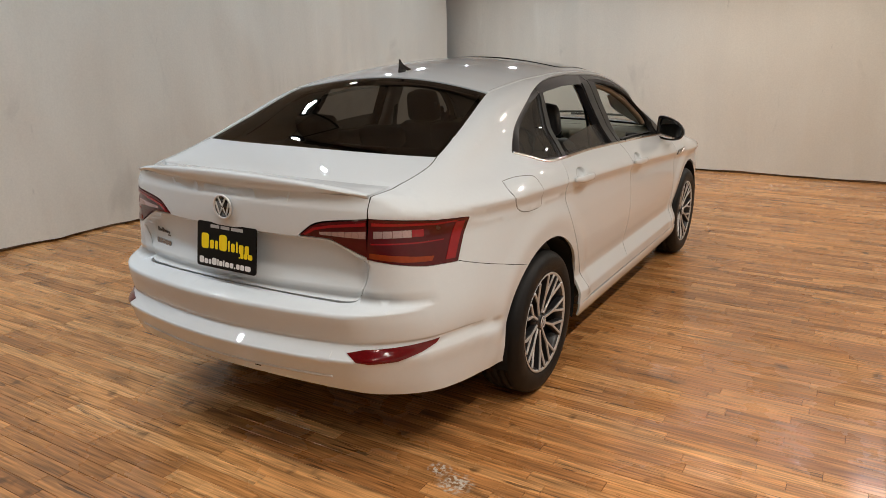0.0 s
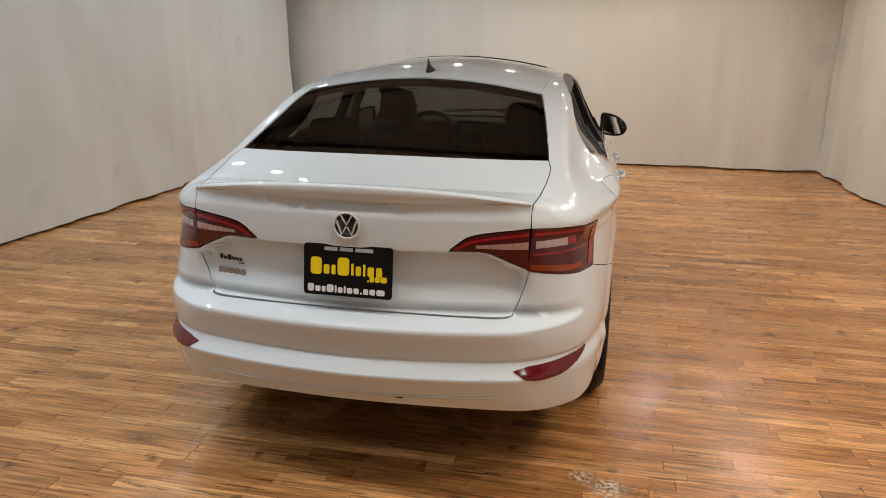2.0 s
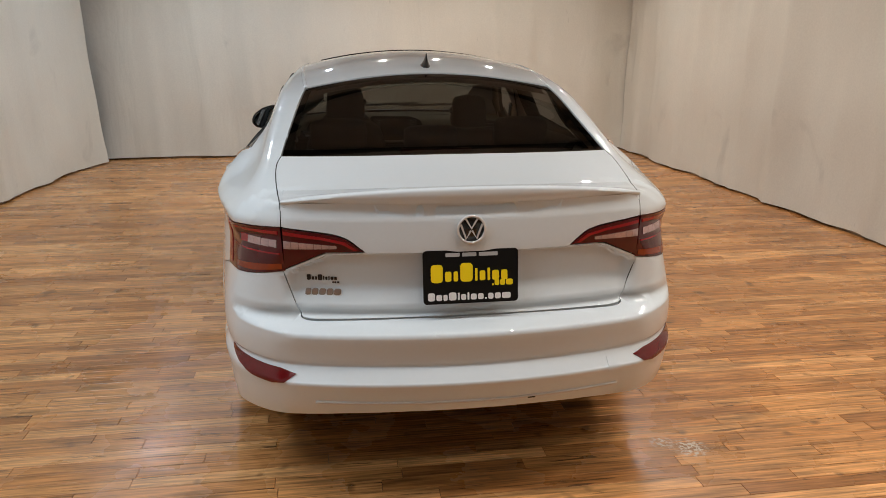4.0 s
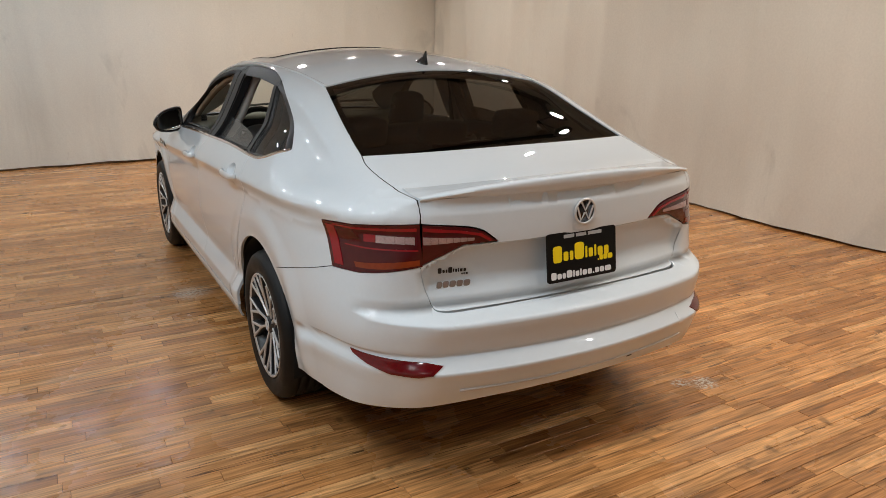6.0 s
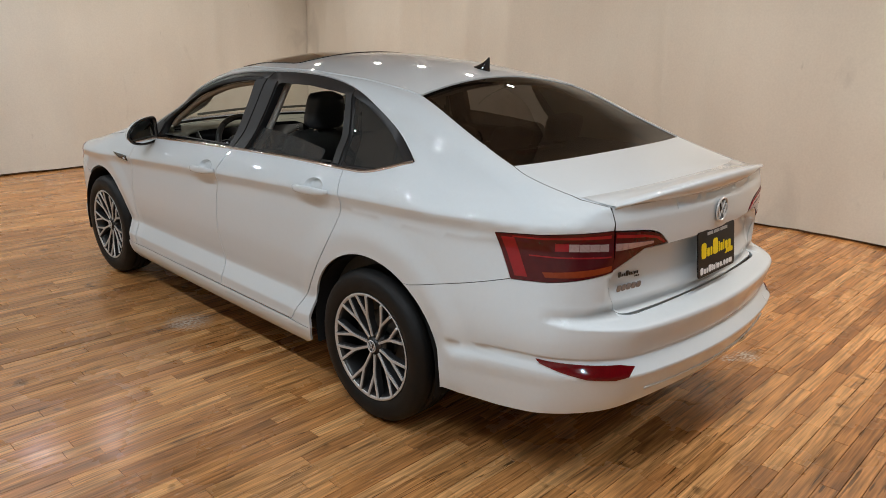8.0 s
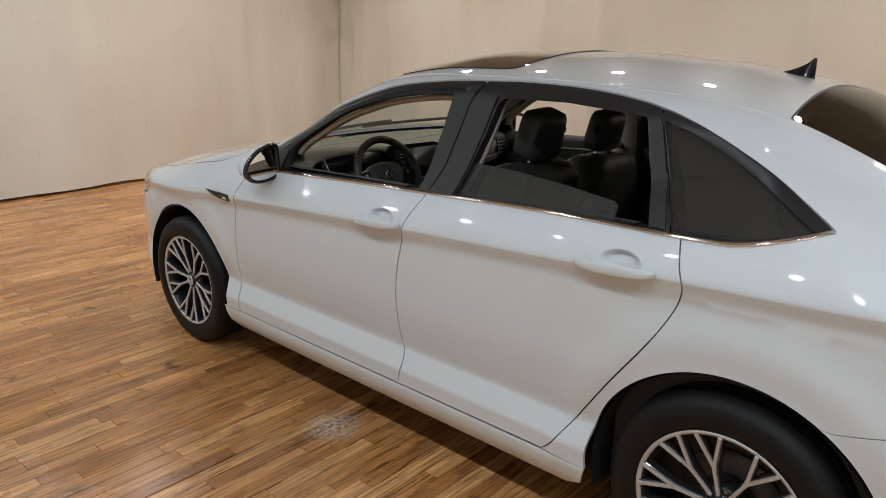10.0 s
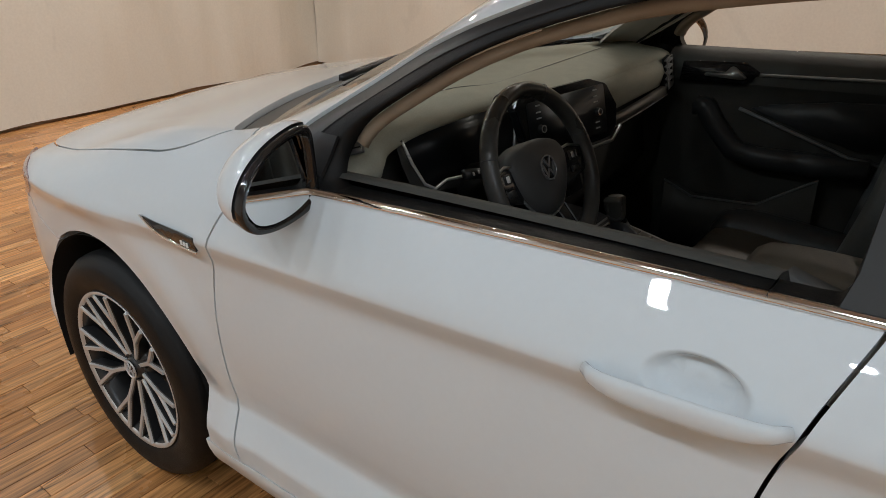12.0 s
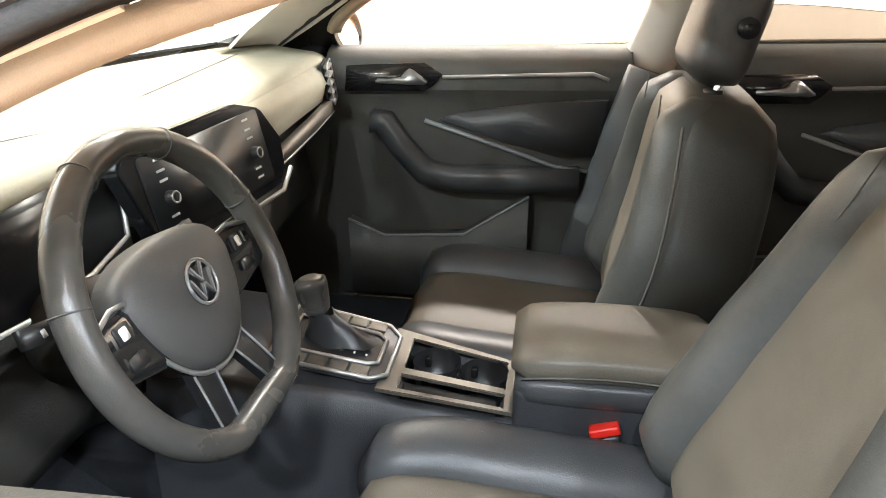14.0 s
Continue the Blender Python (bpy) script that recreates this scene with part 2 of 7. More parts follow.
def pane_material(name, color, milky=0.0):
    """Thin glass: tinted see-through, with a mirror-like gloss that grows towards grazing."""
    m = bpy.data.materials.new(name)
    m.use_nodes = True
    nt = m.node_tree
    nt.nodes.remove(nt.nodes["Principled BSDF"])
    out = nt.nodes["Material Output"]
    clear, gloss = nt.nodes.new("ShaderNodeBsdfTransparent"), nt.nodes.new("ShaderNodeBsdfGlossy")
    facing, mix = nt.nodes.new("ShaderNodeLayerWeight"), nt.nodes.new("ShaderNodeMixShader")
    power, share = nt.nodes.new("ShaderNodeMath"), nt.nodes.new("ShaderNodeMath")
    power.operation, share.operation = "POWER", "MULTIPLY_ADD"
    power.inputs[1].default_value = 5.0
    share.inputs[1].default_value, share.inputs[2].default_value = 0.92, 0.06
    facing.inputs["Blend"].default_value = 0.5
    clear.inputs["Color"].default_value = (*color, 1)
    gloss.inputs["Roughness"].default_value = 0.01
    nt.links.new(facing.outputs["Facing"], power.inputs[0])
    nt.links.new(power.outputs[0], share.inputs[0])
    nt.links.new(share.outputs[0], mix.inputs[0])
    nt.links.new(clear.outputs[0], mix.inputs[1])
    nt.links.new(gloss.outputs[0], mix.inputs[2])
    # an even grey diffuse share that makes the pane paler
    if milky:
        film, haze = nt.nodes.new("ShaderNodeBsdfDiffuse"), nt.nodes.new("ShaderNodeMixShader")
        film.inputs["Color"].default_value = (0.22, 0.22, 0.21, 1)
        haze.inputs[0].default_value = milky
        nt.links.new(mix.outputs[0], haze.inputs[1])
        nt.links.new(film.outputs[0], haze.inputs[2])
        mix = haze
    nt.links.new(mix.outputs[0], out.inputs["Surface"])
    return m


TINT = pane_material("tinted_glass", (0.13, 0.125, 0.112))
TINT_DOOR = pane_material("tinted_door_glass", (0.25, 0.245, 0.23), 0.22)
TINT_SIDE = pane_material("tinted_quarter_glass", (0.13, 0.128, 0.12), 0.14)
CLEAR = pane_material("clear_glass", (0.82, 0.86, 0.83))
SUNROOF = material("sunroof_glass", (0.012, 0.012, 0.014), 0.03, coat=1.0)
RED_LENS = material("red_lens", (0.26, 0.004, 0.010), 0.10, coat=0.6, grain=0.15, scale=30, coat_rough=0.01)
RED_DARK = material("dark_red_lens", (0.065, 0.002, 0.005), 0.12, coat=0.35, grain=0.25, scale=30, coat_rough=0.008)
AMBER = material("amber_red_lens", (0.24, 0.035, 0.008), 0.1, coat=0.2, grain=0.2, scale=60)
LAMP_CLEAR = material("clear_lamp_lens", (0.56, 0.40, 0.41), 0.2, 0.6, coat=0.6, grain=0.25, scale=160)
REFLECTOR = material("red_reflector", (0.115, 0.002, 0.004), 0.12, coat=0.3, grain=0.3, scale=140)
MIRROR = material("mirror_glass", (0.85, 0.87, 0.88), 0.01, 1.0)
YELLOW = material("yellow_print", (0.95, 0.70, 0.005), 0.5)
WHITE_PRINT = material("white_print", (0.82, 0.82, 0.82), 0.5)
BLACK_PRINT = material("black_print", (0.012, 0.012, 0.012), 0.4)
GREY_PRINT = material("grey_print", (0.45, 0.45, 0.45), 0.5)
LEATHER = material("black_leatherette", (0.046, 0.047, 0.049), 0.40, grain=0.12, scale=120, bump=0.25, bump_scale=420, wear=0.06)
# one grey leatherette twice: cushion shade and backrest light are in the colours
GREY_SHADED = material("grey_leatherette_shaded", (0.088, 0.076, 0.060), 0.5, grain=0.12, scale=200, bump=0.3, bump_scale=600, wear=0.05)
GREY_LIT = material("grey_leatherette_lit", (0.108, 0.096, 0.076), 0.48, grain=0.12, scale=200, bump=0.3, bump_scale=600, wear=0.05)
# black leatherette again: shell darkened as if shaded, bolsters lightened as if window-lit
BLACK_SHADED = material("black_leatherette_shaded", (0.028, 0.028, 0.025), 0.5, grain=0.12, scale=120, bump=0.25, bump_scale=420, wear=0.05)
BLACK_LIT = material("black_leatherette_lit", (0.070, 0.071, 0.068), 0.40, grain=0.12, scale=120, bump=0.25, bump_scale=420, wear=0.06)
DASH_SOFT = material("soft_grey_dash", (0.38, 0.37, 0.295), 0.6, grain=0.1, scale=300, bump=0.35, bump_scale=500)
DOOR_PLASTIC = material("black_door_plastic", (0.045, 0.043, 0.038), 0.55, grain=0.15, scale=200, bump=0.3, bump_scale=450)
CONSOLE_BLACK = material("black_console_plastic", (0.026, 0.027, 0.030), 0.5, grain=0.15, scale=200, bump=0.3, bump_scale=450)
CARPET = material("charcoal_carpet", (0.014, 0.015, 0.018), 0.95, grain=0.5, scale=260, bump=0.6, bump_scale=700)
HEADLINER = material("light_beige_lining", (0.76, 0.72, 0.66), 0.9, grain=0.05, scale=300, bump=0.2, bump_scale=800)
BRUSHED = material("brushed_console_trim", (0.115, 0.105, 0.088), 0.5, 0.5, grain=0.12, scale=60, stretch=(1, 20, 1), wear=0.05)
SILVER = material("satin_silver_trim", (0.36, 0.36, 0.35), 0.36, 0.7, wear=0.05)
MODEL_CHROME = material("model_badge_chrome", (0.34, 0.34, 0.35), 0.25, 0.7)
BADGE = material("bright_badge", (0.74, 0.74, 0.74), 0.3, 0.45, wear=0.04)
SCREEN = material("screen_glass", (0.012, 0.012, 0.013), 0.3, spec=0.25)
PIANO = material("piano_black_panel", (0.010, 0.010, 0.011), 0.15, spec=0.3)
BUCKLE_RED = material("red_buckle", (0.62, 0.02, 0.012), 0.4)
STITCH = material("grey_stitch", (0.10, 0.097, 0.09), 0.8)


# ---- building helpers ----
def link_mesh(name, me, mat, parent=None, label="", smooth=True):
    if mat is not None and not me.materials:
        me.materials.append(mat)
    if smooth:
        me.polygons.foreach_set("use_smooth", [True] * len(me.polygons))
    ob = new(name, me)
    if parent is not None:
        ob.parent = parent
    if label:
        tagged(ob, label)
    return ob


def mesh_of(name, verts, faces):
    me = bpy.data.meshes.new(name)
    me.from_pydata([tuple(map(float, v)) for v in verts], [], [tuple(int(i) for i in f) for f in faces])
    me.update()
    return me


def part(name, bm, mat, parent, label="", smooth=True, angle=None):
    """Link a bmesh as one mesh object under a thing or a part."""
    bmesh.ops.recalc_face_normals(bm, faces=bm.faces[:])
    if angle is not None:
        for e in bm.edges:
            if len(e.link_faces) == 2 and e.calc_face_angle(0) > radians(angle):
                e.smooth = False
    me = bpy.data.meshes.new(name)
    bm.to_mesh(me)
    bm.free()
    return link_mesh(name, me, mat, parent, label, smooth)


def box(bm, c, s, bevel=0.004, rot=None, seg=2):
    """A bevelled box with its middle at c and sides s, added to bm."""
    r = bmesh.ops.create_cube(bm, size=1.0)
    vs = r["verts"]
    m = Matrix.Translation(c) @ (rot.to_4x4() if rot is not None else Matrix()) @ Matrix.Diagonal((*s, 1))
    bmesh.ops.transform(bm, matrix=m, verts=vs)
    if bevel:
        es = list({e for v in vs for e in v.link_edges})
        bmesh.ops.bevel(bm, geom=es, offset=min(bevel, min(s) * 0.45), segments=seg, profile=0.6, affect="EDGES")
    return bm


def rod(bm, a, b, r, n=12, r2=None, cap=True):
    a, b = Vector(a), Vector(b)
    d = b - a
    m = Matrix.Translation((a + b) / 2) @ d.to_track_quat("Z", "Y").to_matrix().to_4x4()
    bmesh.ops.create_cone(bm, cap_ends=cap, segments=n, radius1=r, radius2=r if r2 is None else r2, depth=d.length, matrix=m)
    return bm


def sweep(bm, path, prof, closed_prof=True, up=(0, 0, 1), closed=False, cap=True):
    """Carry a profile (pairs: sideways, up) along a path of points."""
    path = [Vector(p) for p in path]
    rings = []
    n = len(path)
    for i, p in enumerate(path):
        if closed:
            t = path[(i + 1) % n] - path[i - 1]
        else:
            t = path[min(i + 1, n - 1)] - path[max(i - 1, 0)]
        t.normalize()
        side = t.cross(Vector(up))
        if side.length < 1e-5:
            side = Vector((1, 0, 0))
        side.normalize()
        u = side.cross(t)
        pr = prof(i / max(n - 1, 1)) if callable(prof) else prof
        rings.append([bm.verts.new(p + side * a + u * b) for a, b in pr])
    m = len(rings[0])
    for i in range(n if closed else n - 1):
        r0, r1 = rings[i], rings[(i + 1) % n]
        for k in range(m if closed_prof else m - 1):
            bm.faces.new((r0[k], r0[(k + 1) % m], r1[(k + 1) % m], r1[k]))
    if cap and closed_prof and not closed:
        bm.faces.new(rings[0][::-1])
        bm.faces.new(rings[-1])
    return bm


def circle_prof(r, n=10, rx=None):
    return [((rx or r) * math.cos(2 * math.pi * k / n), r * math.sin(2 * math.pi * k / n)) for k in range(n)]


def lathe(bm, prof, n=64, axis="X", center=(0, 0, 0)):
    """Turn a profile (radius, along) about an axis."""
    rings = []
    for k in range(n):
        a = 2 * math.pi * k / n
        ring = []
        for r, h in prof:
            p = {"X": (h, r * math.cos(a), r * math.sin(a)), "Y": (r * math.cos(a), h, r * math.sin(a)),
                 "Z": (r * math.cos(a), r * math.sin(a), h)}[axis]
            ring.append(bm.verts.new(Vector(p) + Vector(center)))
        rings.append(ring)
    for k in range(n):
        a, b = rings[k], rings[(k + 1) % n]
        for i in range(len(prof) - 1):
            bm.faces.new((a[i], a[i + 1], b[i + 1], b[i]))
    return bm


def skin(bm, rows, closed_u=False, cap=False):
    """A surface over rows of points."""
    vs = [[bm.verts.new(p) for p in row] for row in rows]
    for i in range(len(vs) - 1):
        n = len(vs[i])
        for k in range(n if closed_u else n - 1):
            bm.faces.new((vs[i][k], vs[i][(k + 1) % n], vs[i + 1][(k + 1) % n], vs[i + 1][k]))
    if cap and closed_u:
        bm.faces.new(vs[0][::-1])
        bm.faces.new(vs[-1])
    return bm


def prism(bm, outline, thick, place):
    """A flat piece with this outline (pairs) and thickness, set by a matrix; the outline lies in its x and y."""
    n = len(outline)
    lo = [bm.verts.new(place @ Vector((a, b, 0))) for a, b in outline]
    hi = [bm.verts.new(place @ Vector((a, b, thick))) for a, b in outline]
    bm.faces.new(lo[::-1])
    bm.faces.new(hi)
    for i in range(n):
        bm.faces.new((lo[i], lo[(i + 1) % n], hi[(i + 1) % n], hi[i]))
    return bm


def rounded(w, h, r, n=5):
    out = []
    for cx, cy, a0 in ((w / 2 - r, h / 2 - r, 0), (-w / 2 + r, h / 2 - r, 90), (-w / 2 + r, -h / 2 + r, 180), (w / 2 - r, -h / 2 + r, 270)):
        for k in range(n + 1):
            a = radians(a0 + 90 * k / n)
            out.append((cx + r * math.cos(a), cy + r * math.sin(a)))
    return out


def step(x, a, b):
    t = np.clip((x - a) / (b - a), 0, 1)
    return t * t * (3 - 2 * t)


# ---- the booth ----
def drape(name, a, b, z0, z1, inward, label, seed, folds=1.0, flap=0.0):
    """A hung canvas wall from a to b with loose folds, 4 cm thick at its hem."""
    a, b = Vector((*a, 0)), Vector((*b, 0))
    n, m = int((b - a).length / 0.05), 56
    inward = Vector((*inward, 0))
    rows = []
    for j in range(m + 1):
        v = j / m
        row = []
        for i in range(n + 1):
            u = i / n
            s = u * (b - a).length
            f = (noise.noise(Vector((s * 0.9, seed, v * 0.5))) * 0.07 + noise.noise(Vector((s * 2.7, seed + 5, v * 0.9))) * 0.035
                 + noise.noise(Vector((s * 7 + v * 2.0, seed + 9, v * 1.4))) * 0.010)
            f -= 0.10 * abs(noise.noise(Vector((s * 1.5 + 0.25 * v, seed + 21, v * 0.35)))) ** 0.6 - 0.04
            f += 0.026 * noise.noise(Vector((s * 2.2 + v * 3.1, seed + 31, v * 4.0 - s)))
            f += flap * step(s, (b - a).length - 0.9, (b - a).length) * (1.0 - 0.55 * v)
            sag = max(0.0, 0.12 - v) * 0.25 * (0.6 + 0.6 * noise.noise(Vector((s * 1.3, seed + 3, 0))))
            p = a + (b - a) * u + inward * (f * folds + sag)
            row.append(Vector((p.x, p.y, z0 + (z1 - z0) * v + (0.012 * noise.noise(Vector((s * 2, seed, 0))) if j == 0 else 0))))
        rows.append(row)
    bm = bmesh.new()
    skin(bm, rows)
    back = [[p - inward * 0.05 for p in row] for row in (rows[0], rows[-1])]
    skin(bm, back)
    skin(bm, [rows[0], back[0]])
    skin(bm, [rows[-1], back[1]])
    ob = part(name, bm, CURTAIN, None)
    return tagged(ob, label, "wall", kind="structure")


R = ROOM
drape("wall_west", (R["left"], R["near"]), (R["left"], R["back"] - 0.35), 0.024, R["top"], (1, 0), "white canvas wall with loose vertical folds", 1.0, 1.0, 0.20)
drape("wall_east", (R["right"], R["near"]), (R["right"], R["back"]), 0.022, R["top"], (-1, 0), "white canvas wall with a loose scuffed hem", 7.0)
drape("wall_north", (R["left"] - 0.5, R["back"]), (R["right"] + 0.3, R["back"]), 0.026, R["top"], (0, -1), "white canvas back wall with faint creases", 13.0, 0.7)
drape("wall_south", (R["left"] - 0.3, R["near"]), (R["right"] + 0.3, R["near"]), 0.03, R["top"], (0, 1), "white canvas wall behind the camera", 19.0)

bm = bmesh.new()
box(bm, (0, 0.3, R["top"] + 0.1), (8.6, 14.0, 0.12), 0)
tagged(part("ceiling", bm, CEIL, None, smooth=False), "brown boarded ceiling over the booth", "ceiling", kind="structure")
for k in range(7):
    bm = bmesh.new()
    y = -5.2 + 1.9 * k
    box(bm, (0, y, R["top"] - 0.03), (7.6, 0.09, 0.012), 0.002)
    box(bm, (0, y, R["top"] - 0.11), (7.6, 0.012, 0.16), 0.002)
    box(bm, (0, y, R["top"] - 0.19), (7.6, 0.09, 0.012), 0.002)
    tagged(part("ceiling_beam", bm, STEEL, None, smooth=False), "dark steel beam under the ceiling", "beam", "ceiling beams")

for nm, c, s in (("baseboard", (0.05, R["back"] + 0.03, 0.035), (7.9, 0.02, 0.07)), ("baseboard", (R["left"] - 0.04, 0.2, 0.02), (0.02, 12.8, 0.04)),
                 ("baseboard", (R["right"] + 0.04, 0.2, 0.02), (0.02, 12.8, 0.04))):
    bm = bmesh.new()
    box(bm, c, s, 0.004)
    tagged(part(nm, bm, SKIRTING, None, smooth=False), "brown wooden skirting along the canvas wall", "skirting", kind="structure")


def downlight(x, y, z, tilt, tone, power):
    """A round lamp on a stem from the ceiling, with the light that it throws."""
    th = new("ceiling_lamp")
    th.location = (x, y, z)
    bm = bmesh.new()
    lathe(bm, [(0.0, 0.11), (0.05, 0.11), (0.085, 0.06), (0.098, 0.0), (0.092, 0.0), (0.080, 0.02), (0.0, 0.02)], 28, "Z")
    bmesh.ops.transform(bm, matrix=tilt, verts=bm.verts[:])
    part("housing", bm, SATIN_BLACK, th, "black lamp housing")
    bm = bmesh.new()
    rod(bm, (0, 0, 0.09), (0, 0, ROOM["top"] + 0.045 - z), 0.012)
    part("stem", bm, STEEL, th)
    lamp = bpy.data.lights.new("lamp_light", "AREA")
    lamp.shape, lamp.size, lamp.energy, lamp.color = "DISK", 0.11, power, (WARM if tone == "warm" else COOL)
    lamp.spread = radians(150)
    ob = new("lamp_light", lamp)
    ob.parent = th
    ob.matrix_basis = tilt @ Matrix.Translation((0, 0, -0.004))
    return tagged(th, "round %s-white spot lamp hung from the ceiling" % tone, "lamp", "lamps over the booth")


POWER = 9.3
for i in range(7):
    x = -2.55 + 0.85 * i
    downlight(x, 5.6, 3.08, pose(0, 0, 0, -4, 0, 0), "cool" if i < 3 else "warm", POWER * 1.15)
    downlight(x, -1.6, 3.08, pose(0, 0, 0, 0, 0, 0), "cool" if i < 3 else "warm", POWER * 0.75)
for j in range(9):
    y = -3.3 + 0.94 * j
    downlight(-2.6, y, 3.08, pose(0, 0, 0, 0, -7, 0), "cool", POWER * 0.86)
    downlight(2.6, y, 3.08, pose(0, 0, 0, 0, 5, 0), "warm", POWER * 0.98)


# ---- the car's form ----
RAX = 0.0
FAX = 2.686
char_z = spline([-1.1, -0.6, -0.15, 0.14, 0.5, 1.1, 1.53, 1.96, 2.29, 2.7, 3.6], [0.947, 0.946, 0.940, 0.930, 0.913, 0.886, 0.865, 0.842, 0.823, 0.80, 0.78])
plan = spline([-1.1, -0.9, -0.75, -0.655, -0.575, -0.45, -0.32, -0.15, 0.0, 0.6, 1.6, 2.3, 2.8, 3.2, 3.6], [-0.32, -0.21, -0.14, -0.106, -0.084, -0.052, -0.027, -0.010, -0.005, 0.0, 0.0, -0.003, -0.014, -0.055, -0.13])
plan_low = spline([-1.1, -0.9, -0.75, -0.6, -0.45, -0.32, -0.15, 0.0, 3.6], [0.076, 0.064, 0.056, 0.042, 0.022, 0.008, 0.0, 0.0, 0.0])
# half width against the height under and over the shoulder line
low_w = spline([0.10, 0.19, 0.25, 0.287, 0.30, 0.348, 0.353, 0.360, 0.422, 0.429, 0.434, 0.50, 0.62, 0.76], [0.74, 0.852, 0.886, 0.8925, 0.891, 0.8925, 0.8918, 0.8890, 0.8625, 0.8598, 0.8594, 0.870, 0.884, 0.8885])
low_rear = spline([0.10, 0.17, 0.24, 0.30, 0.36, 0.44, 0.52, 0.62, 0.76], [0.80, 0.832, 0.856, 0.868, 0.875, 0.880, 0.884, 0.888, 0.8885])
shoulder = spline([-0.30, -0.14, -0.085, -0.060, -0.048, -0.004, 0.0, 0.006, 0.03, 0.06, 0.12, 0.2, 0.4], [-0.002, -0.0075, -0.0108, -0.0115, -0.0105, 0.006, 0.0072, 0.0066, -0.004, -0.022, -0.075, -0.150, -0.35])
deck_z = spline([-1.2, -1.03, -0.9, -0.6, -0.4, 0.0, 1.0, 1.85, 2.15, 2.45, 2.8, 3.1, 3.35, 3.55, 3.7],
                [1.030, 1.036, 1.046, 1.080, 1.096, 1.13, 1.13, 1.06, 1.025, 1.006, 0.955, 0.90, 0.82, 0.71, 0.55])
roof_z = spline([-1.0, -0.52, -0.25, 0.05, 0.13, 0.22, 0.45, 0.85, 1.2, 1.5, 1.75, 2.1, 2.45, 2.7],
                [0.88, 1.098, 1.224, 1.357, 1.379, 1.398, 1.431, 1.454, 1.450, 1.420, 1.355, 1.167, 0.985, 0.86])
cabin_w = spline([-0.9, -0.5, -0.15, 0.2, 0.7, 1.3, 1.9, 2.2, 2.6], [0.675, 0.725, 0.770, 0.800, 0.815, 0.815, 0.808, 0.79, 0.76])
rear_y = spline([0.15, 0.24, 0.30, 0.345, 0.36, 0.40, 0.43, 0.452, 0.459, 0.464, 0.468, 0.507, 0.511, 0.515, 0.520, 0.56, 0.605, 0.614, 0.620, 0.625, 0.631, 0.640, 0.646, 0.652, 0.680, 0.686, 0.70, 0.80, 0.90, 0.96, 1.0, 1.02, 1.04, 1.10],
                [-0.80, -0.95, -1.03, -1.058, -1.066, -1.083, -1.093, -1.102, -1.104, -1.1035, -1.100, -1.068, -1.0655, -1.066, -1.069, -1.079, -1.090, -1.091, -1.0895, -1.086, -1.070, -1.022, -0.998, -0.982, -0.990, -0.991, -0.990, -0.992, -0.998, -0.998, -0.990, -0.992, -0.995, -0.98])
facet = spline([0.30, 0.40, 0.452, 0.462, 0.505, 0.512, 0.522, 0.60, 0.70], [0.0, 0.003, 0.008, 0.007, -0.012, -0.012, -0.005, 0.0, 0.0])
front_y = spline([0.1, 0.25, 0.45, 0.62, 0.75, 0.9], [3.42, 3.58, 3.617, 3.60, 3.54, 3.42])


def round_max(a, b, r):
    """The inside of both, with an edge of radius r between them."""
    return np.minimum(np.maximum(a, b), -r) + np.hypot(np.maximum(a + r, 0), np.maximum(b + r, 0))


def soft_min(a, b, k):
    h = np.maximum(k - np.abs(a - b), 0) / k
    return np.minimum(a, b) - h * h * k * 0.25


def side_w(y, z):
    u = z - char_z(y)
    low = np.minimum(z, 0.76)
    behind = step(y, -0.26, -0.44)
    w = low_w(low) * (1 - behind) + low_rear(low) * behind + shoulder(u)
    for ax in (RAX, FAX):
        d = np.hypot(y - ax, z - 0.325)
        w = w + (0.009 * step(d, 0.56, 0.462) - 0.006 * step(d, 0.462, 0.385)) * step(z, 0.24, 0.34)
    for hy, hz in ((1.243, 0.902), (0.323, 0.942)):
        d = ((y - hy) / 0.062) ** 2 + ((z - hz) / 0.032) ** 2
        w = w - 0.024 * step(d, 1.0, 0.35)
    return w + plan(y) + plan_low(y) * step(z, 0.90, 0.50) + facet(z + 0.10 * (y + 0.75) * step(y, -0.75, -0.4)) * step(y, -0.36, -0.50)


def trunk_cut(x, z):
    """How far the face of the boot lid lies back under its crease."""
    ax = np.abs(x)
    edge = np.where(ax < 0.44, 0.863, 0.863 - (ax - 0.44) * 0.52)
    side = step(ax, 0.60, 0.54)
    return side * (0.012 + 0.024 * step(z, 0.655, 0.75)) * step(edge - z, 0.0, 0.014) * step(z, 0.637, 0.644)


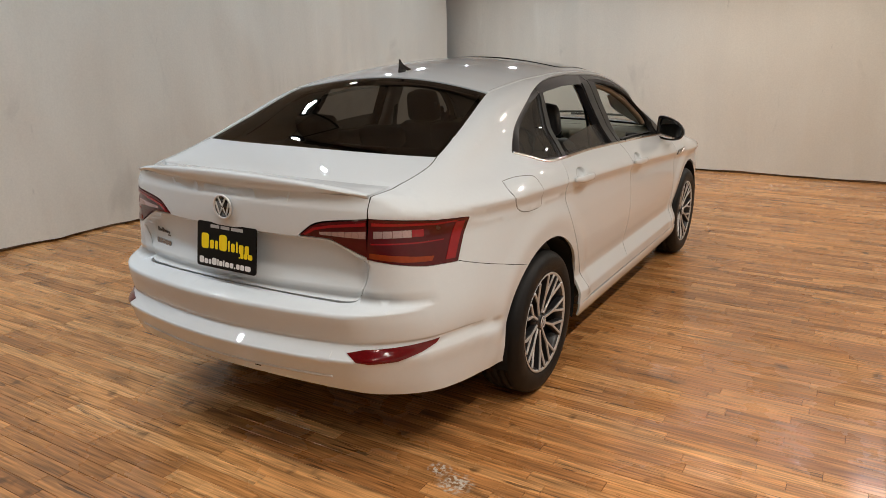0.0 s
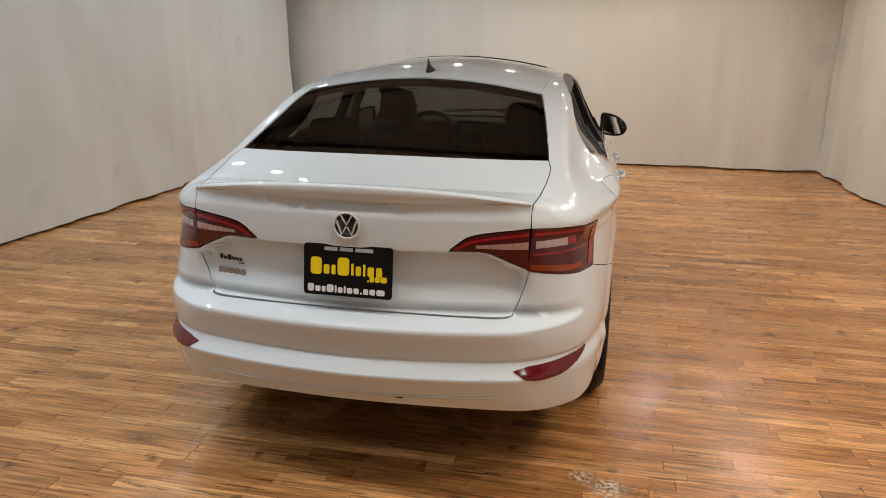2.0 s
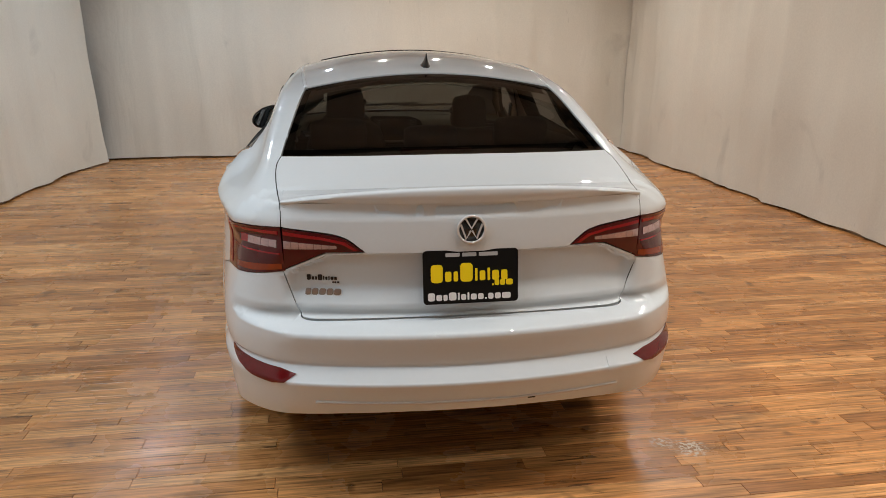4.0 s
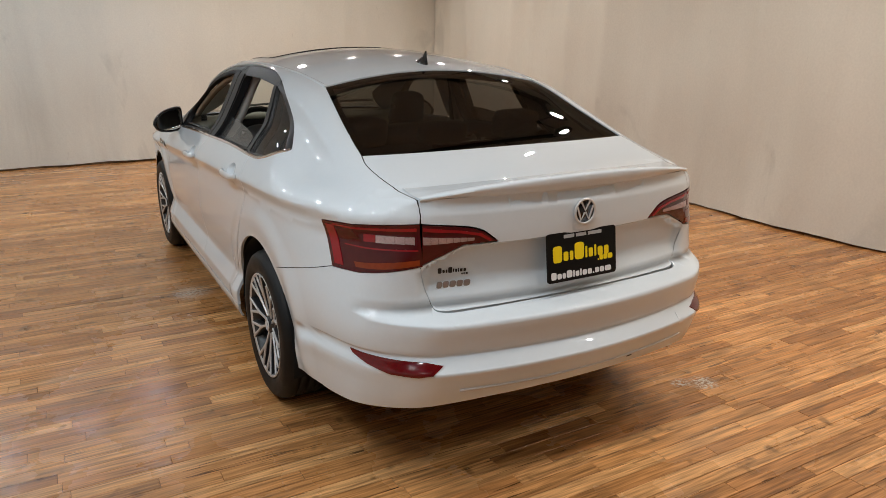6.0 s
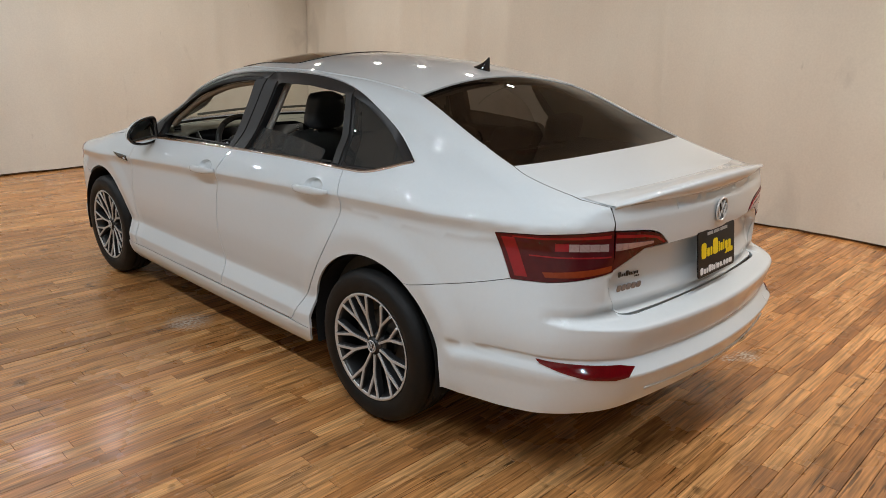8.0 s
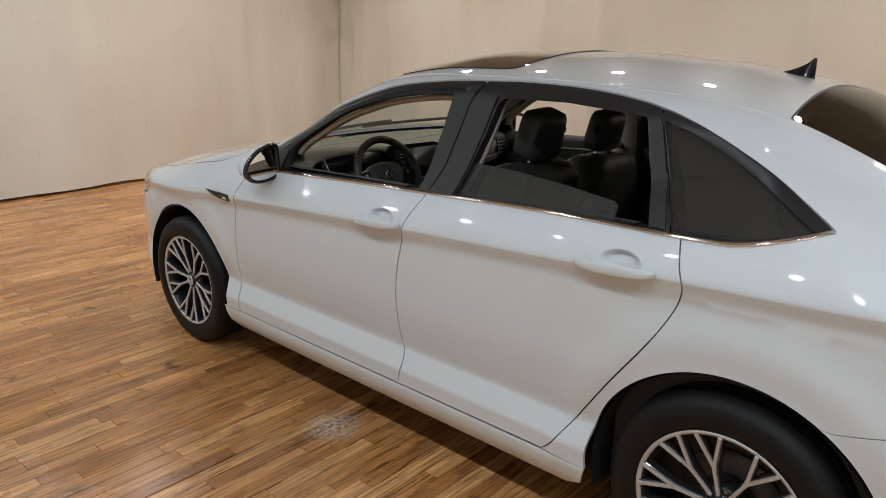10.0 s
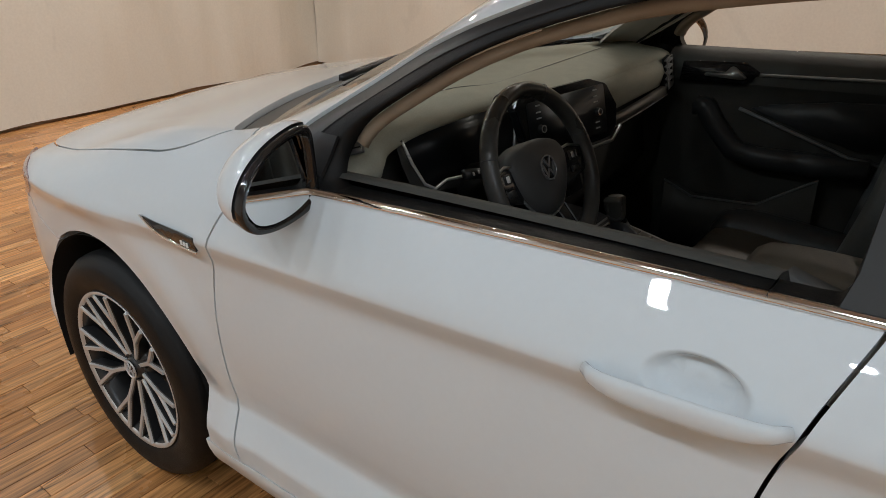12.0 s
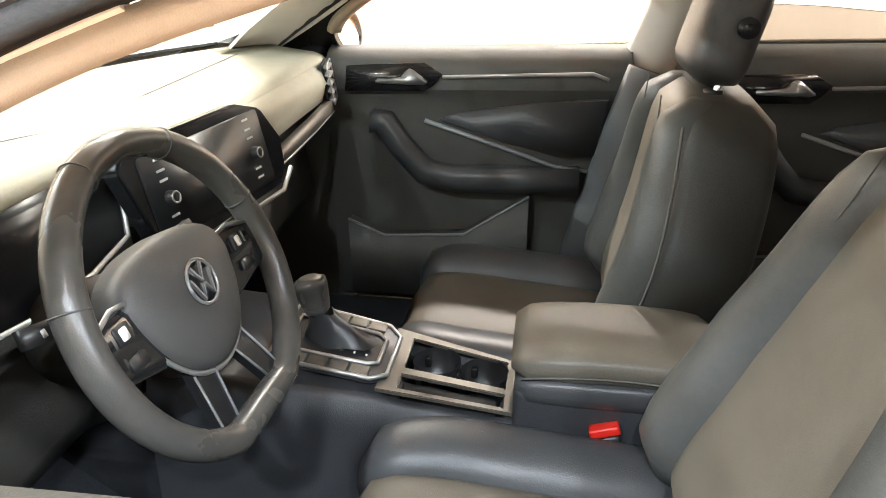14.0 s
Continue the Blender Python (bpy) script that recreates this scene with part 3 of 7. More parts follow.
def body_field(P):
    """Below nought inside the car's outer skin."""
    x, y, z = np.abs(P[:, 0]), P[:, 1], P[:, 2]
    side = x - side_w(y, z)
    mid = step(y, -0.35, 0.05) * step(y, 2.15, 1.85)
    crown = np.where(y > 1.2, 0.018 * (x / 0.7) ** 2 + (0.032 * (x / 0.7) ** 2 + 0.07 * np.maximum(x - 0.62, 0)) * step(y, 2.3, 2.9), 0.030 * (x / 0.58) ** 2 + 0.20 * np.maximum(x - 0.60, 0)) * (1 - mid)
    top = (z - deck_z(y) + crown) * 0.95
    lip = 0.02 * step(y, -0.86, -0.99) * step(x, 0.63, 0.50)
    top = top - lip
    ry = rear_y(z) + 0.22 * x ** 2 + 0.25 * np.maximum(x - 0.45, 0) ** 2 + trunk_cut(P[:, 0], z)
    rear = ry - y
    front = y - (front_y(z) - 0.25 * x ** 2 - 1.5 * np.maximum(x - 0.5, 0) ** 2)
    f = round_max(side, rear, 0.12 - 0.05 * step(z, 0.61, 0.66) * step(z, 0.95, 0.80))
    f = round_max(f, front, 0.16)
    rt = np.where(y > 1.8, 0.05, np.where(y < -0.85, 0.006 + 0.03 * step(x, 0.55, 0.72), 0.05))
    f = round_max(f, top, rt)
    f = np.maximum(f, 0.17 - z)
    cw = cabin_w(y) - 0.465 * (z - 0.97) + 0.06 * np.maximum(z - 1.22, 0) - 0.05 * (z - 0.97) ** 2
    cside = (x - cw) * 0.89
    ctop = (z - roof_z(y + x ** 2 * np.where(y < 1.2, 0.12 * np.tanh((0.9 - y) * 2.5), -0.076 + 0.45 * step(y, 1.2, 2.0))) + 0.082 * (x / 0.6) ** 2 * step(z, 0.9, 1.4)) * 0.9
    c = round_max(cside, ctop, 0.05)
    c = np.maximum(np.maximum(c, 0.925 - z), np.maximum(-0.72 - y, y - 2.62))
    return soft_min(f, c, 0.035 + 0.035 * step(y, 0.6, 0.0))


def on_ray(O, D, far=1.6, n=90):
    """Where rays from O along D first meet the skin."""
    O, D = np.atleast_2d(O).astype(float), np.atleast_2d(D).astype(float)
    lo = np.zeros(len(O))
    hi = np.full(len(O), np.nan)
    for k in range(1, n + 1):
        s = far * k / n
        f = body_field(O + D * s)
        new_hit = np.isnan(hi) & (f <= 0)
        hi[new_hit], lo[new_hit] = s, far * (k - 1) / n
    miss = np.isnan(hi)
    hi[miss], lo[miss] = far * 0.5, far * 0.5
    for _ in range(26):
        mid = (lo + hi) / 2
        f = body_field(O + D * mid[:, None])
        inside = f <= 0
        hi, lo = np.where(inside, mid, hi), np.where(inside, lo, mid)
    return O + D * ((lo + hi) / 2)[:, None]


def skin_normal(P, e=0.0015):
    g = np.stack([body_field(P + d) - body_field(P - d) for d in np.eye(3) * e], 1)
    return g / np.maximum(np.linalg.norm(g, axis=1, keepdims=True), 1e-9)


def on_side(pts, sgn=1):
    p = np.array(pts, float)
    return on_ray(np.stack([np.full(len(p), 1.4 * sgn), p[:, 0], p[:, 1]], 1), np.tile([-1.0 * sgn, 0, 0], (len(p), 1)), 1.4)


def on_top(pts):
    p = np.array(pts, float)
    return on_ray(np.stack([p[:, 0], p[:, 1], np.full(len(p), 1.7)], 1), np.tile([0, 0, -1.0], (len(p), 1)), 1.4)


def on_rear(pts):
    p = np.array(pts, float)
    return on_ray(np.stack([p[:, 0], np.full(len(p), -1.6), p[:, 1]], 1), np.tile([0, 1.0, 0], (len(p), 1)), 1.5)


WC, WR = 0.35, 0.6


def chart_wrap(tilt, yc=-0.35, front=False):
    """Rays that fan round a corner of the car: rear end, corner, side. Gives to-chart and from-chart."""
    k = WR * math.pi / 2
    t = math.tan(radians(tilt))
    d = -1.0 if front else 1.0

    def to(P):
        x, y, z = np.abs(P[:, 0]), (P[:, 1] - yc) * d, P[:, 2]
        sg = np.where(P[:, 0] < 0, -1.0, 1.0)
        th = np.arctan2(np.maximum(x - WC, 1e-9), np.maximum(-y, 1e-9))
        s = np.where(y >= 0, WC + k + y, np.where(x <= WC, x, WC + WR * th))
        rho = np.where(y >= 0, x - WC, np.where(x <= WC, -y, np.hypot(x - WC, y)))
        return np.stack([s * sg, z - t * rho], 1)

    def rays(Q):
        s, h = np.abs(Q[:, 0]), Q[:, 1]
        sg = np.where(Q[:, 0] < 0, -1.0, 1.0)
        th = np.clip((s - WC) / WR, 0, math.pi / 2)
        cx = np.minimum(s, WC)
        cy = np.maximum(s - WC - k, 0)
        dx, dy = np.sin(th), -np.cos(th)
        far = 0.95
        O = np.stack([(cx + dx * far) * sg, yc + (cy + dy * far) * d, h + t * far], 1)
        D = np.stack([-dx * sg, -dy * d, np.full(len(s), -t)], 1)
        return O, D / np.linalg.norm(D, axis=1, keepdims=True)
    return to, rays, 1.1


def chart_top():
    return (lambda P: P[:, :2].copy()), (lambda Q: (np.stack([Q[:, 0], Q[:, 1], np.full(len(Q), 1.7)], 1), np.tile([0, 0, -1.0], (len(Q), 1)))), 1.4


def chart_rear():
    return (lambda P: P[:, [0, 2]].copy()), (lambda Q: (np.stack([Q[:, 0], np.full(len(Q), -1.6), Q[:, 1]], 1), np.tile([0, 1.0, 0], (len(Q), 1)))), 1.5


def chart_side(sgn):
    return (lambda P: P[:, [1, 2]].copy()), (lambda Q: (np.stack([np.full(len(Q), 1.4 * sgn), Q[:, 0], Q[:, 1]], 1), np.tile([-1.0 * sgn, 0, 0], (len(Q), 1)))), 1.4


def dense(pts, gap=0.02, closed=True):
    p = np.array(pts, float)
    out = []
    n = len(p)
    for i in range(n if closed else n - 1):
        a, b = p[i], p[(i + 1) % n]
        m = max(1, int(np.linalg.norm(b - a) / gap))
        out += [a + (b - a) * k / m for k in range(m)]
    if not closed:
        out.append(p[-1])
    return np.array(out)


def in_poly(Q, poly):
    x, y = Q[:, 0], Q[:, 1]
    inside = np.zeros(len(Q), bool)
    n = len(poly)
    for i in range(n):
        x0, y0 = poly[i]
        x1, y1 = poly[(i + 1) % n]
        c = (y0 > y) != (y1 > y)
        with np.errstate(divide="ignore", invalid="ignore"):
            inside ^= c & (x < (x1 - x0) * (y - y0) / (y1 - y0) + x0)
    return inside


def panel(name, outline, chart, mat, parent, grid=0.03, lift=0.0, flange=0.010, label="", shrink=0.0, gap=0.02, creases=(), rows=()):
    """A piece of the skin inside an outline of points that lie on it, with its edges turned in."""
    from mathutils.geometry import delaunay_2d_cdt
    to, rays, far = chart
    line = dense(to(np.array(outline, float)), gap)
    if shrink:
        a, b = np.roll(line, 1, 0), np.roll(line, -1, 0)
        tang = b - a
        nrm = np.stack([-tang[:, 1], tang[:, 0]], 1) / np.maximum(np.linalg.norm(tang, axis=1, keepdims=True), 1e-9)
        area = np.sum(line[:, 0] * b[:, 1] - b[:, 0] * line[:, 1])
        line = line + nrm * (shrink if area > 0 else -shrink)
    lo, hi = line.min(0), line.max(0)
    gx, gy = np.meshgrid(np.arange(lo[0] + grid / 2, hi[0], grid), np.arange(lo[1] + grid / 2, hi[1], grid * 0.7))
    G = np.stack([gx.ravel(), gy.ravel()], 1)
    G = G[in_poly(G, line)]
    if len(G):
        keep = np.ones(len(G), bool)
        for c in np.array_split(np.arange(len(G)), max(1, len(G) // 400)):
            d = np.min(np.linalg.norm(G[c][:, None] - line[None], axis=2), axis=1)
            keep[c] = d > gap * 0.55
        G = G[keep]
    Q = np.vstack([line, G]) if len(G) else line
    grid_pts = set(map(tuple, G))
    n = len(line)
    across = np.arange(lo[0], hi[0], 0.018)
    flat = [np.stack([across, across * 0 + z], 1) for z in rows]
    for C in [to(np.array(c, float)) for c in creases] + flat:
        C = C[in_poly(C, line)]
        if not len(C):
            continue
        C = C[np.min(np.linalg.norm(C[:, None] - line[None], axis=2), axis=1) > 0.006]
        if not len(C):
            continue
        far_off = np.array([True] * n + [np.min(np.hypot(*(C - q).T)) > (0.0105 if tuple(q) in grid_pts else 0.003) for q in Q[n:]], bool)
        Q = np.vstack([Q[far_off], C])
    res = delaunay_2d_cdt([Vector(q) for q in Q], [(i, (i + 1) % n) for i in range(n)], [], 1, 1e-6)
    V2, F = np.array([tuple(v) for v in res[0]]), [list(f) for f in res[2]]
    O, D = rays(V2)
    P = on_ray(O, D, far)
    N = skin_normal(P)
    P = P + N * lift
    count = collections.Counter(frozenset((f[i], f[(i + 1) % len(f)])) for f in F for i in range(len(f)))
    f0 = F[0]
    if np.dot(np.cross(P[f0[1]] - P[f0[0]], P[f0[2]] - P[f0[0]]), N[f0[0]]) < 0:
        F = [f[::-1] for f in F]
    verts, faces, norms = [tuple(p) for p in P], list(F), [tuple(v) for v in N]
    if flange:
        for f in F:
            for i in range(len(f)):
                a, b = f[i], f[(i + 1) % len(f)]
                if count[frozenset((a, b))] == 1:
                    k = len(verts)
                    pa, pb = P[a] - N[a] * flange, P[b] - N[b] * flange
                    out = np.cross(P[b] - P[a], N[a])
                    out = out / max(np.linalg.norm(out), 1e-9)
                    verts += [tuple(P[b]), tuple(P[a]), tuple(pa), tuple(pb)]
                    norms += [tuple(out)] * 4
                    faces.append([k, k + 1, k + 2, k + 3])
    me = mesh_of(name, verts, faces)
    ob = link_mesh(name, me, mat, parent, label)
    me.normals_split_custom_set_from_vertices(norms)
    return ob


def edge_strip(name, line, width, lift, mat, parent, label=""):
    """A thin strip that lies on the skin along a line of points."""
    P = np.array(line, float)
    N = skin_normal(P)
    t = np.gradient(P, axis=0)
    t /= np.maximum(np.linalg.norm(t, axis=1, keepdims=True), 1e-9)
    side = np.cross(t, N)
    bm = bmesh.new()
    rows = []
    for p, n, s in zip(P, N, side):
        rows.append([p + s * width * a + n * lift * b for a, b in ((-0.5, -0.5), (-0.5, 0.6), (-0.3, 1.0), (0.3, 1.0), (0.5, 0.6), (0.5, -0.5))])
    skin(bm, rows, True, True)
    return part(name, bm, mat, parent, label)


# ---- the car's outside ----
car = new("car")
tagged(car, "pearl white four-door sedan with open side windows", "car")


def arch(ax, a0, a1, r=0.385, n=40):
    return [(ax + r * math.cos(radians(a)), 0.325 + r * math.sin(radians(a))) for a in np.linspace(a0, a1, n)]


GAP_FRONT = smooth_curve([(2.112, 0.952), (2.138, 0.90), (2.165, 0.83), (2.195, 0.70), (2.203, 0.55), (2.196, 0.40), (2.185, 0.297)], 6)
GAP_MID = smooth_curve([(1.082, 1.002), (1.112, 0.935), (1.13, 0.885), (1.158, 0.79), (1.176, 0.66), (1.170, 0.48), (1.150, 0.385), (1.165, 0.297)], 6)
GAP_REAR = smooth_curve([(0.186, 1.026), (0.165, 0.97), (0.148, 0.90), (0.205, 0.77), (0.335, 0.58), (0.46, 0.39), (0.50, 0.330), (0.535, 0.297)], 6)
BELT = smooth_curve([(2.10, 0.950), (1.98, 0.962), (1.90, 0.969), (1.50, 0.988), (1.085, 1.004), (0.60, 1.021), (0.19, 1.026), (0.03, 1.036), (-0.14, 1.085)], 8)
WIN_TOP = smooth_curve([(2.10, 0.950), (2.085, 0.995), (2.02, 1.052), (1.935, 1.112), (1.83, 1.178), (1.74, 1.222), (1.65, 1.258), (1.53, 1.300), (1.396, 1.336), (1.20, 1.360), (1.01, 1.369), (0.82, 1.372), (0.60, 1.362), (0.408, 1.335),
                        (0.248, 1.290), (0.077, 1.212), (-0.06, 1.135), (-0.135, 1.092), (-0.14, 1.085)], 6)
# the line where roof, screens, boot and bonnet meet the sides
GLASS_EDGE = smooth_curve([(0.607, -0.500), (0.592, -0.36), (0.560, -0.12), (0.532, 0.055)], 8)
ROOF_EDGE = smooth_curve([(0.532, 0.055), (0.548, 0.25), (0.562, 0.55), (0.566, 0.95), (0.556, 1.35), (0.545, 1.58)], 8)
SCREEN_EDGE = smooth_curve([(0.545, 1.58), (0.600, 1.78), (0.668, 2.02), (0.700, 2.20)], 8)
BOOT_EDGE = smooth_curve([(0.607, -0.500), (0.619, -0.57), (0.612, -0.70), (0.592, -0.86), (0.586, -0.905)], 6)
BONNET_EDGE = smooth_curve([(0.712, 2.275), (0.742, 2.305), (0.772, 2.35), (0.790, 2.41), (0.795, 2.48), (0.793, 2.65), (0.775, 2.9), (0.73, 3.1), (0.62, 3.30)], 5)
LAMP_TOP = [(0.778, -0.575, 0.911), (0.748, -0.70, 0.922), (0.70, -0.79, 0.930), (0.586, -0.905, 0.942)]
LAMP_LOW = [(0.789, -0.655, 0.762), (0.75, -0.78, 0.768), (0.69, -0.86, 0.780), (0.588, -0.935, 0.800)]


def snap(P, chart):
    to, rays, far = chart
    O, D = rays(to(np.array(P, float)))
    return on_ray(O, D, far)


def mirrored(P, sgn):
    P = np.array(P, float).copy()
    P[:, 0] *= sgn
    return P


flat_wrap, tilt_wrap = chart_wrap(0), chart_wrap(33)
lamp_top = snap(dense(LAMP_TOP, 0.03, False), flat_wrap)
lamp_low = snap(dense(LAMP_LOW, 0.03, False), flat_wrap)
lamp_front = snap(dense([LAMP_LOW[0], LAMP_TOP[0]], 0.03, False), flat_wrap)
glass_edge, roof_edge, screen_edge = on_top(GLASS_EDGE), on_top(ROOF_EDGE), on_top(SCREEN_EDGE)
boot_edge = on_top(BOOT_EDGE)
seam = snap([(0.80, y, z) for y, z in dense([(-0.655, 0.762), (-0.237, 0.652)], 0.03, False)], flat_wrap)
boot_side = on_rear(dense([(0.586, 1.018), (0.586, 0.942)], 0.02, False))


def crease_lines():
    """Rows of points along the pressed lines of the side, so that the skin bends there."""
    out = []
    for k in (0.010, 0.003, -0.004, -0.019, -0.034, -0.048, -0.060):
        y = np.arange(-0.5, 3.0, 0.012)
        out.append(on_side(np.stack([y, char_z(y) + k], 1)))
    for z in (0.445, 0.436, 0.429, 0.422, 0.39, 0.360, 0.352, 0.344, 0.32):
        y = np.arange(0.40, 2.31, 0.014)
        out.append(on_side(np.stack([y, y * 0 + z], 1)))
    for ax in (RAX, FAX):
        for r in (0.50, 0.475, 0.462, 0.45, 0.425, 0.405):
            a = np.radians(np.arange(0, 181, 1.6))
            out.append(on_side(np.stack([ax + r * np.cos(a), 0.325 + r * np.sin(a)], 1)))
    for hy, hz in ((1.243, 0.902), (0.323, 0.942)):
        for r in (1.08, 0.96, 0.82, 0.62, 0.36, 0.1):
            a = np.linspace(0, 2 * math.pi, int(10 + 30 * r))[:-1]
            out.append(on_side(np.stack([hy + 0.062 * r * np.cos(a), hz + 0.032 * r * np.sin(a)], 1)))
    return out


CREASES = crease_lines()


def both(maker):
    for sgn in (1, -1):
        maker(sgn)


def quarter(sgn):
    """Rear wing, rear pillar, roof rail and front pillar in one pressing."""
    o = list(on_side(GAP_REAR)) + list(on_side(dense([(0.535, 0.297), (0.40, 0.292), (0.383, 0.292)], 0.02, False)))
    o += list(on_side(arch(0, -4, 122)))
    o += list(seam[::-1]) + list(lamp_front) + list(lamp_top) + list(boot_side[::-1]) + list(boot_edge[::-1]) + list(glass_edge)
    o += list(roof_edge[1:]) + list(screen_edge[1:])
    o += list(on_side(dense([(2.14, 0.960), (2.115, 0.953)], 0.03, False)))
    o += list(on_side(WIN_TOP)) + list(on_side(BELT[::-1][:18]))
    panel("side_panel", clean(mirrored(o, sgn)), tilt_wrap, PAINT, car, 0.026, flange=0.012, shrink=0.0014, creases=[mirrored(c, sgn) for c in CREASES])


def clean(P, eps=0.004):
    out = [P[0]]
    for p in P[1:]:
        if np.linalg.norm(np.array(p) - out[-1]) > eps:
            out.append(np.array(p))
    if np.linalg.norm(out[0] - out[-1]) < eps:
        out.pop()
    return np.array(out)


def doors(sgn):
    bottom = 0.297
    nb = [p for p in BELT if 1.085 <= p[0] <= 2.11]
    o = [tuple(p) for p in nb] + [tuple(p) for p in GAP_MID] + [tuple(p) for p in dense([(1.165, bottom), (2.185, bottom)], 0.03, False)] + [tuple(p) for p in GAP_FRONT[::-1]]
    fd = panel("front_door", mirrored(on_side(clean(np.array(o))), sgn), chart_side(sgn), PAINT, car, 0.026, shrink=0.0026, flange=0.014, creases=[mirrored(c, sgn) for c in CREASES])
    rb = [p for p in BELT if 0.19 <= p[0] <= 1.08]
    o = [tuple(p) for p in rb] + [tuple(p) for p in GAP_REAR] + [tuple(p) for p in dense([(0.535, bottom), (1.165, bottom)], 0.03, False)] + [tuple(p) for p in GAP_MID[::-1]]
    rd = panel("rear_door", mirrored(on_side(clean(np.array(o))), sgn), chart_side(sgn), PAINT, car, 0.026, shrink=0.0026, flange=0.014, creases=[mirrored(c, sgn) for c in CREASES])
    handle(fd, sgn, 1.255, 0.884, 0.055)
    handle(rd, sgn, 0.335, 0.924, 0.045)
    o = [(2.32, 0.297), (2.306, 0.225), (2.25, 0.198), (1.2, 0.192), (0.46, 0.196), (0.40, 0.225), (0.383, 0.288), (0.383, 0.293)]
    panel("sill", mirrored(on_side(dense(o, 0.04)), sgn), chart_side(sgn), PAINT, car, 0.04, shrink=0.0012, label="white painted sill under the doors")


def handle(door, sgn, y, z, slope):
    """A bar handle over a scooped cup."""
    c = (on_side([(y - 0.13, z)], sgn)[0] + on_side([(y + 0.13, z)], sgn)[0]) / 2
    tilt = Matrix.Rotation(-math.atan(slope) * 1.0, 4, "X")
    m = Matrix.Translation(c) @ tilt
    bm = bmesh.new()
    path = [(sgn * (0.002 + 0.024 * (1 - (2 * t - 1) ** 4) ** 0.8), -0.118 + 0.236 * t, 0.004) for t in np.linspace(0, 1, 17)]
    sweep(bm, [m @ Vector(p) for p in path], lambda t: circle_prof(0.0175 * (1 - 0.5 * abs(2 * t - 1) ** 3), 12, 0.0065))
    part("door_handle", bm, PAINT, door)


CUP = material("handle_scoop_paint", (0.62, 0.62, 0.61), 0.35, coat=0.6)


def rear_bumper():
    right = []
    low = [(0.0, -1.07, 0.350), (0.2, -1.06, 0.348), (0.4, -1.03, 0.340), (0.55, -0.98, 0.328), (0.68, -0.88, 0.312), (0.76, -0.75, 0.300), (0.80, -0.6, 0.290), (0.83, -0.48, 0.284), (0.84, -0.392, 0.281)]
    right += list(snap(dense(low, 0.03, False), flat_wrap))
    right += list(on_side(arch(0, 187, 122, n=24)))
    right += list(seam[::-1]) + list(lamp_low)
    right += list(on_rear(smooth_curve([(0.588, 0.800), (0.572, 0.74), (0.556, 0.690), (0.541, 0.655), (0.522, 0.643), (0.40, 0.643), (0.2, 0.645), (0.0, 0.646)], 5)))
    right = clean(np.array(right))
    left = mirrored(right[::-1], -1)
    o = clean(np.vstack([right, left]))
    bumper = panel("rear_bumper", o, flat_wrap, PAINT, car, 0.022, shrink=0.0012, flange=0.02, gap=0.015, rows=(0.638, 0.631, 0.627, 0.624, 0.620, 0.616, 0.610, 0.56, 0.524, 0.518, 0.514, 0.511, 0.507, 0.488, 0.471, 0.467, 0.463, 0.459, 0.453, 0.40, 0.37, 0.36, 0.35, 0.335))
    for sgn in (1, -1):
        r = [(0.553, 0.487), (0.60, 0.497), (0.69, 0.500), (0.755, 0.504), (0.776, 0.506), (0.768, 0.492), (0.745, 0.475), (0.69, 0.458), (0.62, 0.455), (0.585, 0.462)]
        yy = [-1.00, -0.975, -0.90, -0.82, -0.765, -0.775, -0.835, -0.90, -0.955, -0.985]
        pts = snap([(x, y, z) for (x, z), y in zip(r, yy)], flat_wrap)
        panel("rear_reflector", mirrored(pts, sgn), flat_wrap, REFLECTOR, bumper, 0.012, lift=0.004, flange=0.008, label="red bumper reflector")
    cover = on_rear(dense([(0.455, 0.492), (0.503, 0.489), (0.503, 0.447), (0.458, 0.450)], 0.01))
    panel("tow_eye_cover", cover, flat_wrap, PAINT, bumper, 0.012, lift=0.0012, flange=0.003)
    line = on_rear([(x, 0.388 + 0.012 * (x / 0.5) ** 2 * 0.3) for x in np.linspace(-0.50, 0.50, 61)])
    edge_strip("lower_lip", line, 0.010, 0.005, CUP, bumper)
    for x0, x1 in ((0.18, 0.205),):
        edge_strip("scuff", on_rear([(x, 0.386) for x in np.linspace(x0, x1, 6)]), 0.006, 0.0065, DARK, bumper, "dark scuff on the bumper's lip")


def shut_line(P, sgn, parent):
    """The dark seal at the bottom of a gap between two panels."""
    P = clean(np.array(P, float), 0.008)
    edge_strip("shut_line", mirrored(P - skin_normal(P) * 0.0010, sgn), 0.0046, 0.0012, RUBBER, parent)


